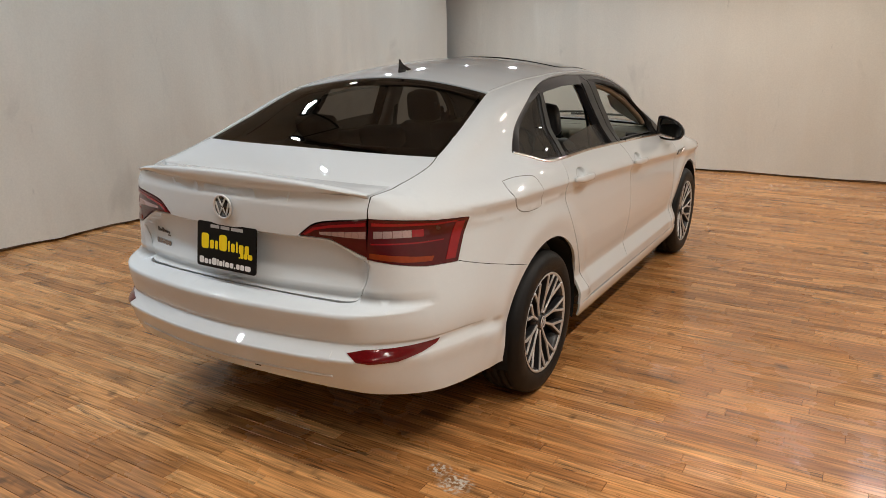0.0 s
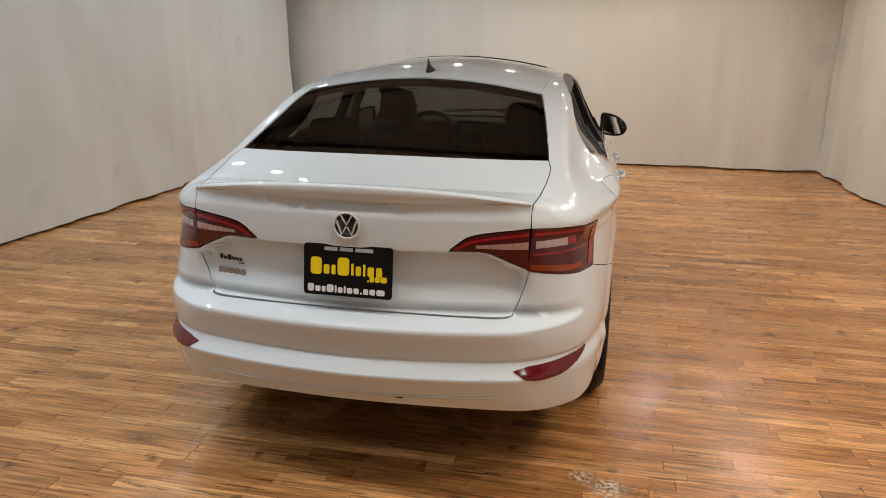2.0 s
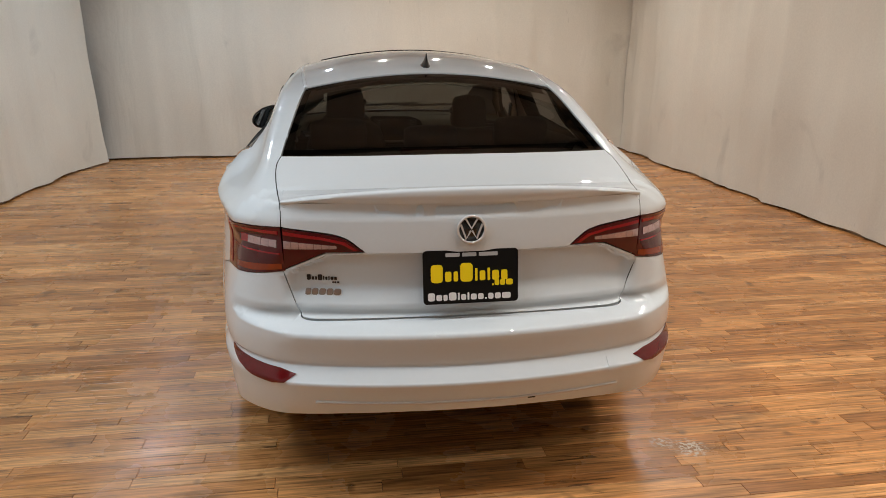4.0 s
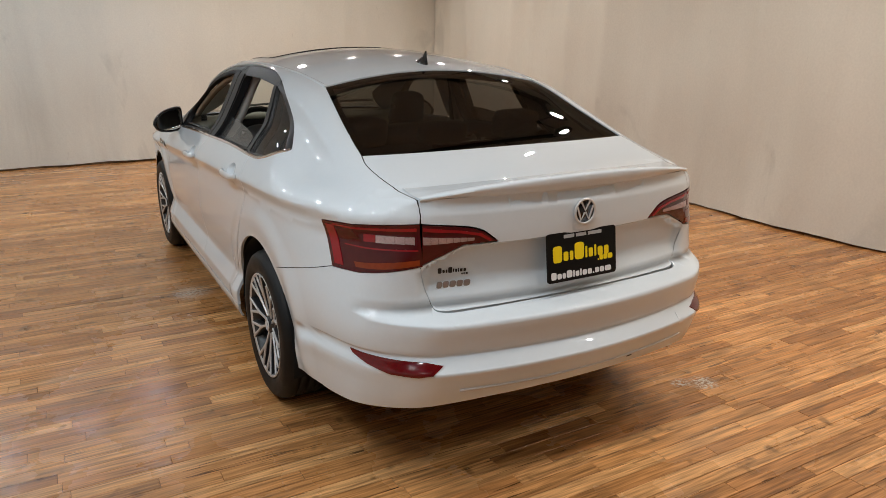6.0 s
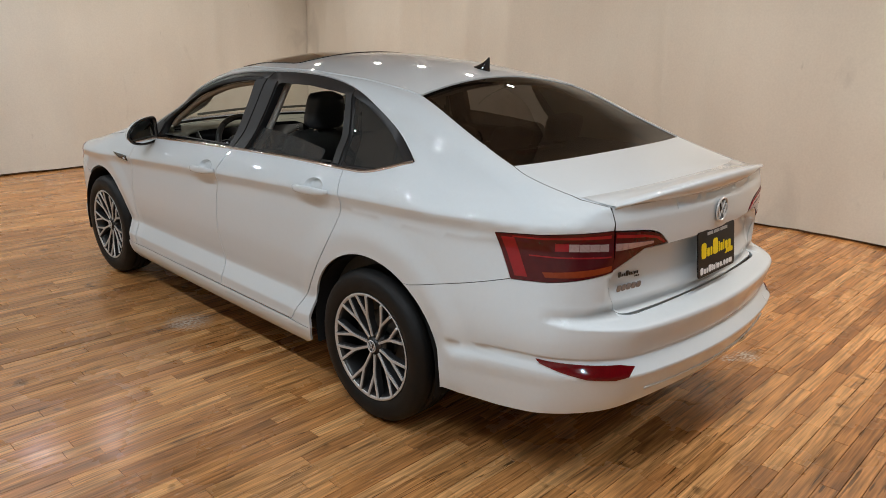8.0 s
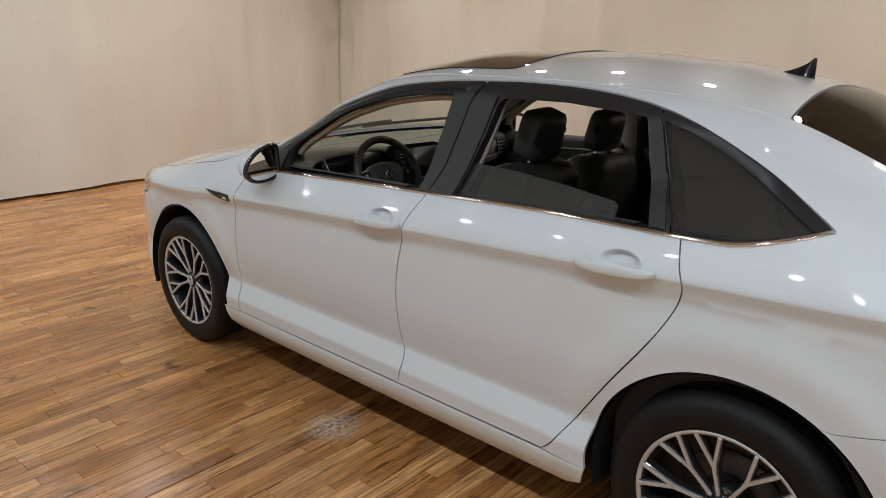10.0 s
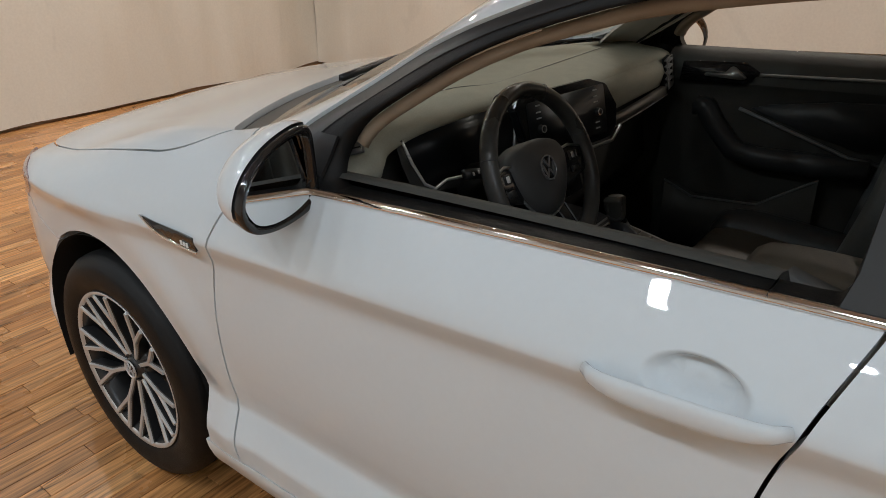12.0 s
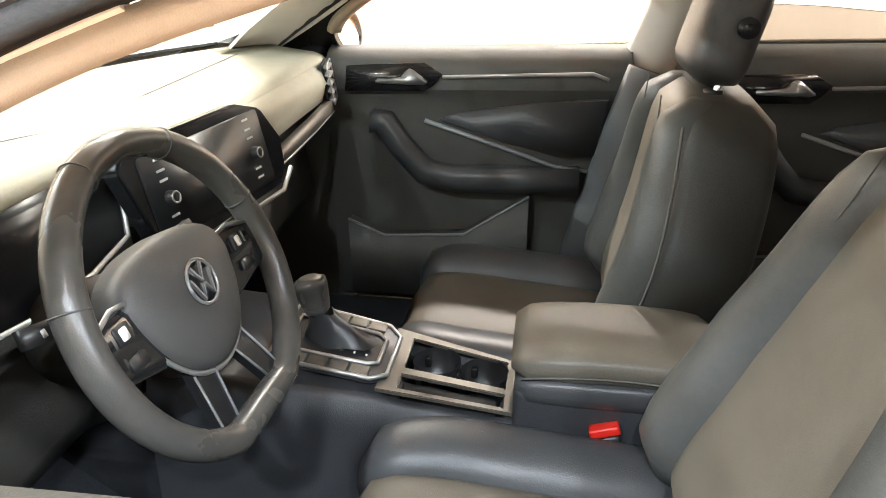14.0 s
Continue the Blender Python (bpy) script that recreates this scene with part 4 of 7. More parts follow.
def boot():
    lid = panel("boot_lid", clean(np.vstack([
        on_top(dense(np.vstack([BOOT_EDGE[::-1], GLASS_LOW_R, GLASS_LOW_R[::-1] * [-1, 1], BOOT_EDGE * [-1, 1]]), 0.03, False)),
        on_top([(x, spoiler_y(x)) for x in np.linspace(-0.586, 0.586, 60)])])), chart_top(), PAINT, car, 0.028, shrink=0.0010, flange=0.004)
    half = [(0.0, 1.024), (0.3, 1.023), (0.586, 1.019), (0.586, 0.942)] + [tuple(p) for p in smooth_curve([(0.586, 0.942), (0.477, 0.931), (0.420, 0.922), (0.382, 0.908), (0.352, 0.885), (0.329, 0.866)], 4)]
    half += [(0.454, 0.862), (0.470, 0.856), (0.586, 0.802)] + [tuple(p) for p in smooth_curve([(0.588, 0.800), (0.572, 0.74), (0.556, 0.690), (0.541, 0.655), (0.522, 0.643), (0.40, 0.643), (0.2, 0.645), (0.0, 0.646)], 5)]
    h = np.array(half)
    o = np.vstack([h, (h * [-1, 1])[::-1]])
    panel("boot_face", on_rear(clean(dense(o, 0.02))), chart_rear(), PAINT, lid, 0.02, shrink=0.0012, flange=0.012, gap=0.012, rows=(0.872, 0.865, 0.860, 0.855, 0.848, 0.70, 0.690, 0.685, 0.679, 0.667, 0.656))
    # lip along the edge of the lid: flush in front, with a sharp trailing edge
    bm = bmesh.new()
    rows = []
    for x in np.linspace(-0.584, 0.584, 90):
        y = spoiler_y(x)
        e = 1 - 0.85 * max(0.0, (abs(x) - 0.47) / 0.12) ** 2
        s0, s1, s2 = [p[2] for p in on_top([(x, y + 0.13), (x, y + 0.07), (x, y + 0.03)])]
        rows.append([(x, y + 0.13, s0 - 0.001), (x, y + 0.125, s0 + 0.0012), (x, y + 0.07, s1 + 0.001 + 0.003 * e), (x, y + 0.03, s2 + 0.001 + 0.007 * e), (x, y - 0.008 * e, s2 + 0.001 + 0.011 * e), (x, y - 0.015 * e, s2 + 0.009 * e),
                     (x, y - 0.017 * e, s2 + 0.003 * e), (x, y - 0.012 * e, min(s2 - 0.003, 1.034)), (x, y + 0.001, min(s2 - 0.008, 1.019)), (x, y + 0.03, 1.008)])
    skin(bm, rows)
    part("spoiler_lip", bm, PAINT, lid, angle=50)
    for sgn in (1, -1):
        shut_line(np.vstack([boot_edge, boot_side]), sgn, lid)
    return lid


def spoiler_y(x):
    return -0.998 + 0.22 * x * x + 0.09 * abs(x) ** 3


GLASS_LOW_R = np.array([(x, -0.547 + 0.128 * x * x) for x in np.linspace(0.607, 0.0, 24)])
GLASS_TOP = np.array([(x, 0.085 - 0.107 * x * x) for x in np.linspace(0.0, 0.532, 20)])
SCREEN_TOP = np.array([(x, 1.68 - 0.34 * x * x) for x in np.linspace(0.0, 0.545, 20)])
SCREEN_LOW = np.array([(x, 2.42 - 0.45 * x * x) for x in np.linspace(0.0, 0.700, 20)])


def loop(*halves):
    """A closed outline in plan from its right half."""
    h = np.vstack(halves)
    return clean(np.vstack([h, (h * [-1, 1])[::-1]]))


def top_pieces():
    rg = panel("rear_window", on_top(loop(GLASS_TOP, GLASS_EDGE[::-1], GLASS_LOW_R)), chart_top(), TINT, car, 0.03, lift=-0.004, flange=0.004, shrink=0.003, label="dark tinted rear window")
    inner = loop(GLASS_TOP * [0.93, 1] - [0, 0.035], (GLASS_EDGE * [0.955, 0.94] + [0, -0.018])[::-1], GLASS_LOW_R * [0.95, 1] + [0, 0.02])
    band("frit", loop(GLASS_TOP, GLASS_EDGE[::-1], GLASS_LOW_R), inner, -0.009, BLACK_PRINT, rg, "black printed border of the glass")
    roof = panel("roof", on_top(loop(SCREEN_TOP, ROOF_EDGE[::-1], GLASS_TOP[::-1])), chart_top(), PAINT, car, 0.03, shrink=0.0026, flange=0.012)
    sun = loop(np.array([(0, 1.60), (0.2, 1.592), (0.40, 1.565), (0.47, 1.54)]), np.array([(0.485, 1.50), (0.485, 1.3), (0.485, 1.02), (0.47, 0.985)]), np.array([(0.40, 0.975), (0.0, 0.97)]))
    panel("sunroof", on_top(sun), chart_top(), SUNROOF, roof, 0.04, lift=0.004, flange=0.012, label="dark glass sunroof")
    for sgn in (1, -1):
        edge_strip("roof_molding", mirrored(on_top(ROOF_EDGE), sgn), 0.016, 0.003, PAINT, roof)
    panel("windshield", on_top(loop(SCREEN_TOP[::1], SCREEN_EDGE, SCREEN_LOW[::-1])), chart_top(), CLEAR, car, 0.04, lift=-0.004, flange=0.004, shrink=0.003, label="clear windscreen")
    cowl = loop(SCREEN_LOW, np.array([(0.708, 2.24), (0.712, 2.272)]), np.array([(x, 2.50 - 0.44 * x * x) for x in np.linspace(0.70, 0, 16)]))
    panel("cowl_grille", on_top(cowl), chart_top(), SATIN_BLACK, car, 0.03, lift=-0.012, flange=0.006, label="black plastic cowl under the windscreen")
    hood = loop(np.array([(x, 2.505 - 0.44 * x * x) for x in np.linspace(0, 0.70, 16)]), BONNET_EDGE, np.array([(0.55, 3.36), (0.40, 3.43), (0.2, 3.47), (0.0, 3.48)]))
    panel("bonnet", on_top(hood), chart_top(), PAINT, car, 0.035, shrink=0.0026, flange=0.014)
    for k, x in enumerate((-0.36, 0.05)):
        bm = bmesh.new()
        pts = [on_top([(x + 0.55 * t, 2.40 - 0.45 * (x + 0.55 * t) ** 2 - 0.02 - 0.06 * t)])[0] + np.array([0, 0, 0.012]) for t in np.linspace(0, 1, 9)]
        sweep(bm, pts, [(-0.008, -0.008), (-0.006, 0.006), (0.006, 0.006), (0.008, -0.008)])
        part("wiper", bm, SATIN_BLACK, car)


def band(name, outer, inner, lift, mat, parent, label=""):
    """A flat ring on the skin between two outlines in plan."""
    bm = bmesh.new()
    a, b = resample(outer, 160), resample(inner, 160)
    k = int(np.argmin(np.linalg.norm(b - a[0], axis=1)))
    b = np.roll(b, -k, 0)
    A, B = on_top(a), on_top(b)
    A, B = A + skin_normal(A) * lift, B + skin_normal(B) * lift
    skin(bm, [A, B], True)
    return part(name, bm, mat, parent, label)


def resample(P, n):
    P = np.vstack([P, P[:1]])
    s = np.concatenate([[0], np.cumsum(np.linalg.norm(np.diff(P, axis=0), axis=1))])
    u = np.linspace(0, s[-1], n, endpoint=False)
    return np.stack([np.interp(u, s, P[:, k]) for k in range(P.shape[1])], 1)


def tail_lamp(sgn):
    """Lamp over the corner of the car: the body's half and the lid's half."""
    o = clean(np.vstack([lamp_low[::-1], lamp_front, lamp_top]))
    lamp = panel("tail_lamp", mirrored(o, sgn), flat_wrap, RED_DARK, car, 0.02, lift=0.002, flange=0.02, shrink=0.001, label="dark red tail lamp wrapped round the corner")
    def strip(nm, pts, mat, lift, label=""):
        panel(nm, mirrored(snap(dense(pts, 0.02), flat_wrap), sgn), flat_wrap, mat, lamp, 0.015, lift=lift, flange=0.003, label=label)

    def edge(x):
        return float(np.interp(x, (0.586, 0.70, 0.748, 0.778), (-0.905, -0.80, -0.70, -0.60)))
    # a row of clear ribbed cells, a red bar that turns down the front edge, an amber foot
    for k in range(5):
        x0, x1 = 0.598 + 0.0235 * k, 0.598 + 0.0235 * k + 0.0225
        strip("lens_cell", [(x0, edge(x0), 0.899), (x1, edge(x1), 0.898), (x1, edge(x1), 0.876 - 0.001 * k), (x0, edge(x0), 0.874)], LAMP_CLEAR if k < 4 else RED_LENS, 0.0042, "clear reversing lamp cell" if k < 4 else "")
    strip("light_bar", [(0.596, -0.905, 0.929), (0.70, -0.80, 0.921), (0.768, -0.64, 0.911), (0.768, -0.64, 0.906), (0.70, -0.80, 0.913), (0.596, -0.905, 0.918)], RED_LENS, 0.004, "bright red light bar")
    strip("light_bar", [(0.765, -0.645, 0.905), (0.7735, -0.598, 0.903), (0.7835, -0.668, 0.776), (0.772, -0.712, 0.778)], RED_LENS, 0.004)
    strip("lamp_divider", [(0.596, -0.915, 0.858), (0.69, -0.83, 0.856), (0.755, -0.70, 0.852), (0.755, -0.70, 0.848), (0.69, -0.83, 0.851), (0.596, -0.915, 0.853)], RED_LENS, 0.0036)
    strip("amber_lens", [(0.596, -0.925, 0.824), (0.69, -0.86, 0.812), (0.755, -0.76, 0.800), (0.752, -0.77, 0.784), (0.69, -0.86, 0.790), (0.598, -0.932, 0.806)], AMBER, 0.004, "amber lower segment")
    lid = tail_parent
    inner = [(0.584, 0.940), (0.477, 0.929), (0.420, 0.920), (0.382, 0.906), (0.352, 0.883), (0.333, 0.868), (0.454, 0.864), (0.472, 0.856), (0.584, 0.804)]
    il = panel("boot_lamp", mirrored(on_rear(dense(inner, 0.015)), sgn), chart_rear(), RED_DARK, lid, 0.018, lift=0.002, flange=0.035, shrink=0.002, label="dark red inner half of the tail lamp")
    for k in range(7):
        x1, x0 = 0.580 - 0.0235 * k, 0.580 - 0.0235 * k - 0.0225
        z1, z0 = 0.899 - 0.0016 * k, 0.899 - 0.0016 * (k + 0.9)
        panel("lens_cell", mirrored(on_rear(dense([(x1, z1), (x0, z0), (x0, 0.874 + 0.0008 * k), (x1, 0.874 + 0.0006 * k)], 0.012)), sgn), chart_rear(), LAMP_CLEAR, il, 0.012, lift=0.0045, flange=0.003, label="clear reversing lamp cell")
    panel("boot_lamp_bar", mirrored(on_rear(dense([(0.580, 0.930), (0.46, 0.915), (0.39, 0.900), (0.352, 0.874), (0.362, 0.872), (0.40, 0.893), (0.46, 0.906), (0.580, 0.918)], 0.012)), sgn), chart_rear(), RED_LENS, lid, 0.012, lift=0.0045, flange=0.004, label="bright red light bar")


def fender(sgn):
    fw = chart_side(sgn)
    o = [tuple(p) for p in GAP_FRONT] + [(2.25, 0.297), (2.312, 0.297)] + [tuple(p) for p in arch(FAX, 184, 55)]
    P = list(on_side(o)) + list(on_side([(3.0, 0.68), (3.10, 0.715), (3.16, 0.745)])) + list(on_top(BONNET_EDGE[::-1][4:])) + list(on_top([(0.706, 2.235), (0.702, 2.205)]))
    P += list(on_side([(2.14, 0.972)]))
    panel("front_wing", clean(mirrored(P, sgn)), chart_wrap(33), PAINT, car, 0.026, shrink=0.0026, flange=0.012, creases=[mirrored(c, sgn) for c in CREASES])
    hl = on_side([(3.10, 0.72), (3.00, 0.775), (2.98, 0.80), (3.10, 0.815), (3.24, 0.80), (3.34, 0.76), (3.34, 0.68), (3.22, 0.69)])
    panel("headlamp", mirrored(snap(hl, chart_wrap(0, 2.95, True)), sgn), chart_wrap(0, 2.95, True), LAMP_CLEAR, car, 0.03, lift=0.003, flange=0.02, label="clear swept headlamp")
    # black blade badge on the wing
    b = on_side(smooth_curve([(2.205, 0.838), (2.26, 0.839), (2.34, 0.838), (2.395, 0.838), (2.33, 0.824), (2.26, 0.812), (2.205, 0.808)], 3), sgn)
    panel("wing_badge", b, fw, GLOSS_BLACK, car, 0.012, lift=0.005, flange=0.006, label="gloss black wing badge with chrome edges")
    for k in range(3):
        q = on_side([(2.240 - 0.009 * k, 0.822 - 0.001 * k)], sgn)[0]
        bm = bmesh.new()
        box(bm, (q[0] + sgn * 0.0065, q[1], q[2]), (0.002, 0.006, 0.009), 0.0005)
        part("badge_mark", bm, WHITE_PRINT, car)
    edge_strip("badge_trim", on_side(dense([(2.205, 0.807), (2.26, 0.811), (2.33, 0.823), (2.395, 0.838)], 0.02, False), sgn), 0.005, 0.008, CHROME, car)


def front_bumper():
    low = [(0.0, 3.55, 0.24), (0.5, 3.45, 0.24), (0.75, 3.2, 0.24), (0.83, 3.08, 0.24)]
    fw = chart_wrap(0, 2.95, True)
    r = list(snap(dense(low, 0.04, False), fw)) + list(on_side(arch(FAX, -10, 55, n=24))) + list(on_side([(3.0, 0.68), (3.10, 0.71)]))
    r += list(snap([(0.74, 3.24, 0.69), (0.6, 3.36, 0.70), (0.4, 3.47, 0.72), (0.2, 3.52, 0.74), (0.0, 3.53, 0.745)], fw))
    r = clean(np.array(r))
    panel("front_bumper", clean(np.vstack([r, mirrored(r[::-1], -1)])), fw, PAINT, car, 0.04, flange=0.02)


OPEN_F = smooth_curve([(1.905, 0.985), (1.912, 1.020), (1.887, 1.072), (1.813, 1.126), (1.725, 1.180), (1.639, 1.220), (1.558, 1.248), (1.46, 1.276), (1.36, 1.294), (1.234, 1.310), (1.13, 1.316)], 4)
OPEN_F = np.vstack([OPEN_F, dense([(1.116, 1.308), (1.118, 1.15), (1.128, 1.016), (1.135, 1.006)], 0.02, False), dense([(1.15, 1.004), (1.50, 0.992), (1.89, 0.974)], 0.03, False)])
OPEN_R = np.vstack([dense([(0.972, 1.014), (0.935, 1.20), (0.918, 1.300), (0.90, 1.318)], 0.02, False), dense([(0.88, 1.322), (0.66, 1.322), (0.45, 1.306), (0.398, 1.300)], 0.03, False),
                    dense([(0.392, 1.290), (0.36, 1.20), (0.285, 1.035), (0.292, 1.028)], 0.02, False), dense([(0.31, 1.028), (0.60, 1.024), (0.96, 1.012)], 0.03, False)])
QUARTER_GLASS = np.array([(0.345, 1.296), (0.25, 1.266), (0.15, 1.220), (0.05, 1.168), (-0.04, 1.118), (-0.108, 1.082), (-0.05, 1.062), (0.02, 1.045), (0.19, 1.036), (0.235, 1.05), (0.29, 1.17)])


def side_ring(name, outer, inner, lift, depth, mat, parent, sgn, n=220, seal=False):
    """A frame on the car's side between two outlines (along, up)."""
    a, b = resample(np.array(outer), n), resample(np.array(inner), n)
    if np.sum(a[:, 0] * np.roll(a[:, 1], -1) - np.roll(a[:, 0], -1) * a[:, 1]) * np.sum(b[:, 0] * np.roll(b[:, 1], -1) - np.roll(b[:, 0], -1) * b[:, 1]) < 0:
        b = b[::-1]
    ca, cb = a - a.mean(0), b - b.mean(0)
    best = min(range(n), key=lambda k: np.sum((ca - np.roll(cb, -k, 0)) ** 2))
    b = np.roll(b, -best, 0)
    A, B = on_side(a, sgn), on_side(b, sgn)
    NA, NB = skin_normal(A), skin_normal(B)
    bm = bmesh.new()
    if seal:
        M = A * 0.45 + B * 0.55
        rows = [A - NA * depth, A + NA * lift, A * 0.9 + M * 0.1 + NA * (lift + 0.002), A * 0.1 + M * 0.9 + NB * (lift + 0.002), M + NB * (lift - 0.003), M + np.array([-sgn * 0.016, 0, 0])]
        skin(bm, rows, True)
        ob = part(name, bm, SATIN_BLACK, parent, "satin black window frame", angle=50)
        bm = bmesh.new()
        skin(bm, [M + np.array([-sgn * 0.008, 0, 0]), M * 0.7 + B * 0.3 + np.array([-sgn * 0.007, 0, 0]), M * 0.3 + B * 0.7 + np.array([-sgn * 0.010, 0, 0]), B + np.array([-sgn * 0.014, 0, 0]), B + np.array([-sgn * depth, 0, 0])], True)
        part("window_seal", bm, RUBBER, ob, "black rubber window seal")
        return ob
    skin(bm, [A - NA * depth, A + NA * lift, A * 0.85 + B * 0.15 + NA * (lift + 0.001), A * 0.15 + B * 0.85 + NB * (lift + 0.001), B + NB * lift, B + np.array([-sgn * depth, 0, 0])], True)
    return part(name, bm, mat, parent, angle=50)


def greenhouse(sgn):
    belt_f = [tuple(p) for p in [p for p in BELT if p[0] > 1.09]]
    top_f = [tuple(p) for p in WIN_TOP if p[0] > 1.02]
    outer_f = [(1.082, 1.003)] + [tuple(p) for p in belt_f[::-1]] + top_f[1:] + [(1.016, 1.369), (1.030, 1.28), (1.054, 1.09)]
    side_ring("front_window_frame", clean(np.array(outer_f)), OPEN_F, -0.006, 0.045, SATIN_BLACK, car, sgn, seal=True)
    top_r = [tuple(p) for p in WIN_TOP if 0.36 < p[0] < 1.0]
    belt_r = [tuple(p) for p in BELT if 0.215 < p[0] < 1.07]
    outer_r = [(1.050, 1.09), (1.026, 1.28), (1.010, 1.369)] + top_r + [(0.362, 1.322), (0.30, 1.17), (0.222, 1.030)] + belt_r[::-1]
    side_ring("rear_window_frame", clean(np.array(outer_r)), OPEN_R, -0.006, 0.045, SATIN_BLACK, car, sgn)
    outer_q = [(0.216, 1.030), (0.295, 1.17), (0.357, 1.320)] + [tuple(p) for p in WIN_TOP if p[0] < 0.355] + [tuple(p) for p in BELT[::-1] if p[0] < 0.21]
    side_ring("quarter_window_frame", clean(np.array(outer_q)), QUARTER_GLASS, -0.006, 0.03, SATIN_BLACK, car, sgn)
    panel("quarter_window", mirrored(on_side(QUARTER_GLASS), sgn), chart_side(sgn), TINT_SIDE, car, 0.03, lift=-0.012, flange=0.004, shrink=-0.004, label="dark tinted fixed quarter window")
    half = np.array([(0.99, 1.00), (0.956, 1.120), (0.80, 1.116), (0.60, 1.104), (0.42, 1.086), (0.405, 1.075), (0.398, 1.01)])
    panel("rear_window_glass", mirrored(on_side(dense(half, 0.02)), sgn), chart_side(sgn), TINT_DOOR, car, 0.03, lift=-0.024, flange=0.004, label="tinted rear door glass wound half down")
    chrome = on_side(BELT, sgn)
    edge_strip("belt_molding", chrome, 0.013, 0.006, CHROME, car, "bright chrome strip under the windows")
    bp = np.array([(1.110, 1.322), (1.022, 1.335), (1.034, 1.28), (1.058, 1.09), (1.084, 1.008), (1.132, 1.006), (1.123, 1.04)])
    panel("pillar_cover", mirrored(on_side(dense(bp, 0.02)), sgn), chart_side(sgn), PILLAR, car, 0.03, lift=0.001, flange=0.006, label="satin charcoal door pillar cover")
    bp = np.array([(1.010, 1.335), (0.925, 1.326), (0.942, 1.20), (0.976, 1.012), (1.073, 1.008), (1.047, 1.09), (1.024, 1.28)])
    panel("pillar_cover", mirrored(on_side(dense(bp, 0.02)), sgn), chart_side(sgn), PILLAR, car, 0.03, lift=0.001, flange=0.006, label="satin charcoal door pillar cover")
    bp = np.array([(0.386, 1.303), (0.352, 1.300), (0.30, 1.17), (0.236, 1.036), (0.278, 1.036), (0.345, 1.18)])
    panel("pillar_cover", mirrored(on_side(dense(bp, 0.02)), sgn), chart_side(sgn), PILLAR, car, 0.03, lift=0.001, flange=0.006, label="satin charcoal door pillar cover")
    bp = np.array([(1.925, 1.00), (1.915, 1.055), (1.965, 1.055), (2.055, 0.995), (2.075, 0.962), (1.93, 0.972)])
    panel("mirror_triangle", mirrored(on_side(dense(bp, 0.02)), sgn), chart_side(sgn), SATIN_BLACK, car, 0.03, lift=-0.001, flange=0.006)


PILLAR = material("charcoal_pillar_film", (0.026, 0.026, 0.025), 0.5, grain=0.06, scale=400, spec=0.4)


def door_mirror(sgn):
    """Wing mirror: white cap, thin black bezel, black foot, mirror glass that faces back."""
    c = Vector((sgn * 0.893, 1.975, 1.004))
    mir = part("door_mirror", ellipsoid_shell(c, sgn), GLOSS_BLACK, car, "wing mirror with white cap and black bezel")
    bm = bmesh.new()
    over = [i for i, (a, b) in enumerate(MIRROR_FACE) if b > -0.045 and (a > -0.08 or b > 0.03)]
    first = next(i for i in over if (i - 1) % 48 not in over)
    ring = [(first + j) % 48 for j in range(len(over))]
    skin(bm, [[row[i] for i in ring] for row in shell_rows(c, sgn, 0.003, 0.04, 0.985, 16)])
    part("mirror_cap", bm, PAINT, mir, "white painted mirror cap")
    bm = bmesh.new()
    vs = [bm.verts.new(c + Vector((sgn * a, -0.047 - 0.17 * a + 0.14 * b, b))) for a, b in mirror_outline(0.82)]
    bm.faces.new(vs)
    part("mirror_glass", bm, MIRROR, mir, smooth=False)
    bm = bmesh.new()
    sweep(bm, [(sgn * 0.785, 1.985, c.z - 0.035), (sgn * 0.82, 1.99, c.z - 0.040), (sgn * 0.865, 2.0, c.z - 0.045)], circle_prof(0.017, 12, 0.034))
    part("mirror_foot", bm, SATIN_BLACK, mir)


MIRROR_FACE = resample(smooth_curve([(-0.086, 0.0), (-0.086, -0.048), (-0.070, -0.060), (-0.020, -0.070), (0.030, -0.070), (0.070, -0.058), (0.090, -0.030), (0.088, -0.002), (0.066, 0.030), (0.026, 0.058), (-0.020, 0.074), (-0.062, 0.080), (-0.082, 0.068), (-0.086, 0.0)], 6)[:-1], 48)


def mirror_outline(k):
    """The mirror's face, tall beside the door and rounded off outwards: (outwards, up)."""
    return [(a * k, b * k) for a, b in MIRROR_FACE]


def shell_rows(c, sgn, grow, d0, d1, n=12):
    rows = []
    for i in range(n + 1):
        t = d0 + (d1 - d0) * i / n
        k = (1 - t ** 2.4) ** 0.5 if t < 1 else 0.0
        k = max(k, 0.03)
        y = -0.045 + 0.105 * t
        rows.append([c + Vector((sgn * (a * (1 + grow / 0.1) - 0.012 * t), y - 0.12 * a * (1 - t), b * (1 + grow / 0.07) + 0.006 * t)) for a, b in mirror_outline(k)])
    return rows


def ellipsoid_shell(c, sgn):
    bm = bmesh.new()
    rows = shell_rows(c, sgn, 0.0, 0.0, 0.995, 16)
    lip = []
    for k, y in ((0.82, -0.046), (0.86, -0.057), (0.97, -0.060), (1.0, -0.056), (1.005, -0.048)):
        lip.append([c + Vector((sgn * a, y - 0.12 * a, b)) for a, b in mirror_outline(k)])
    skin(bm, lip + rows, True)
    return bm


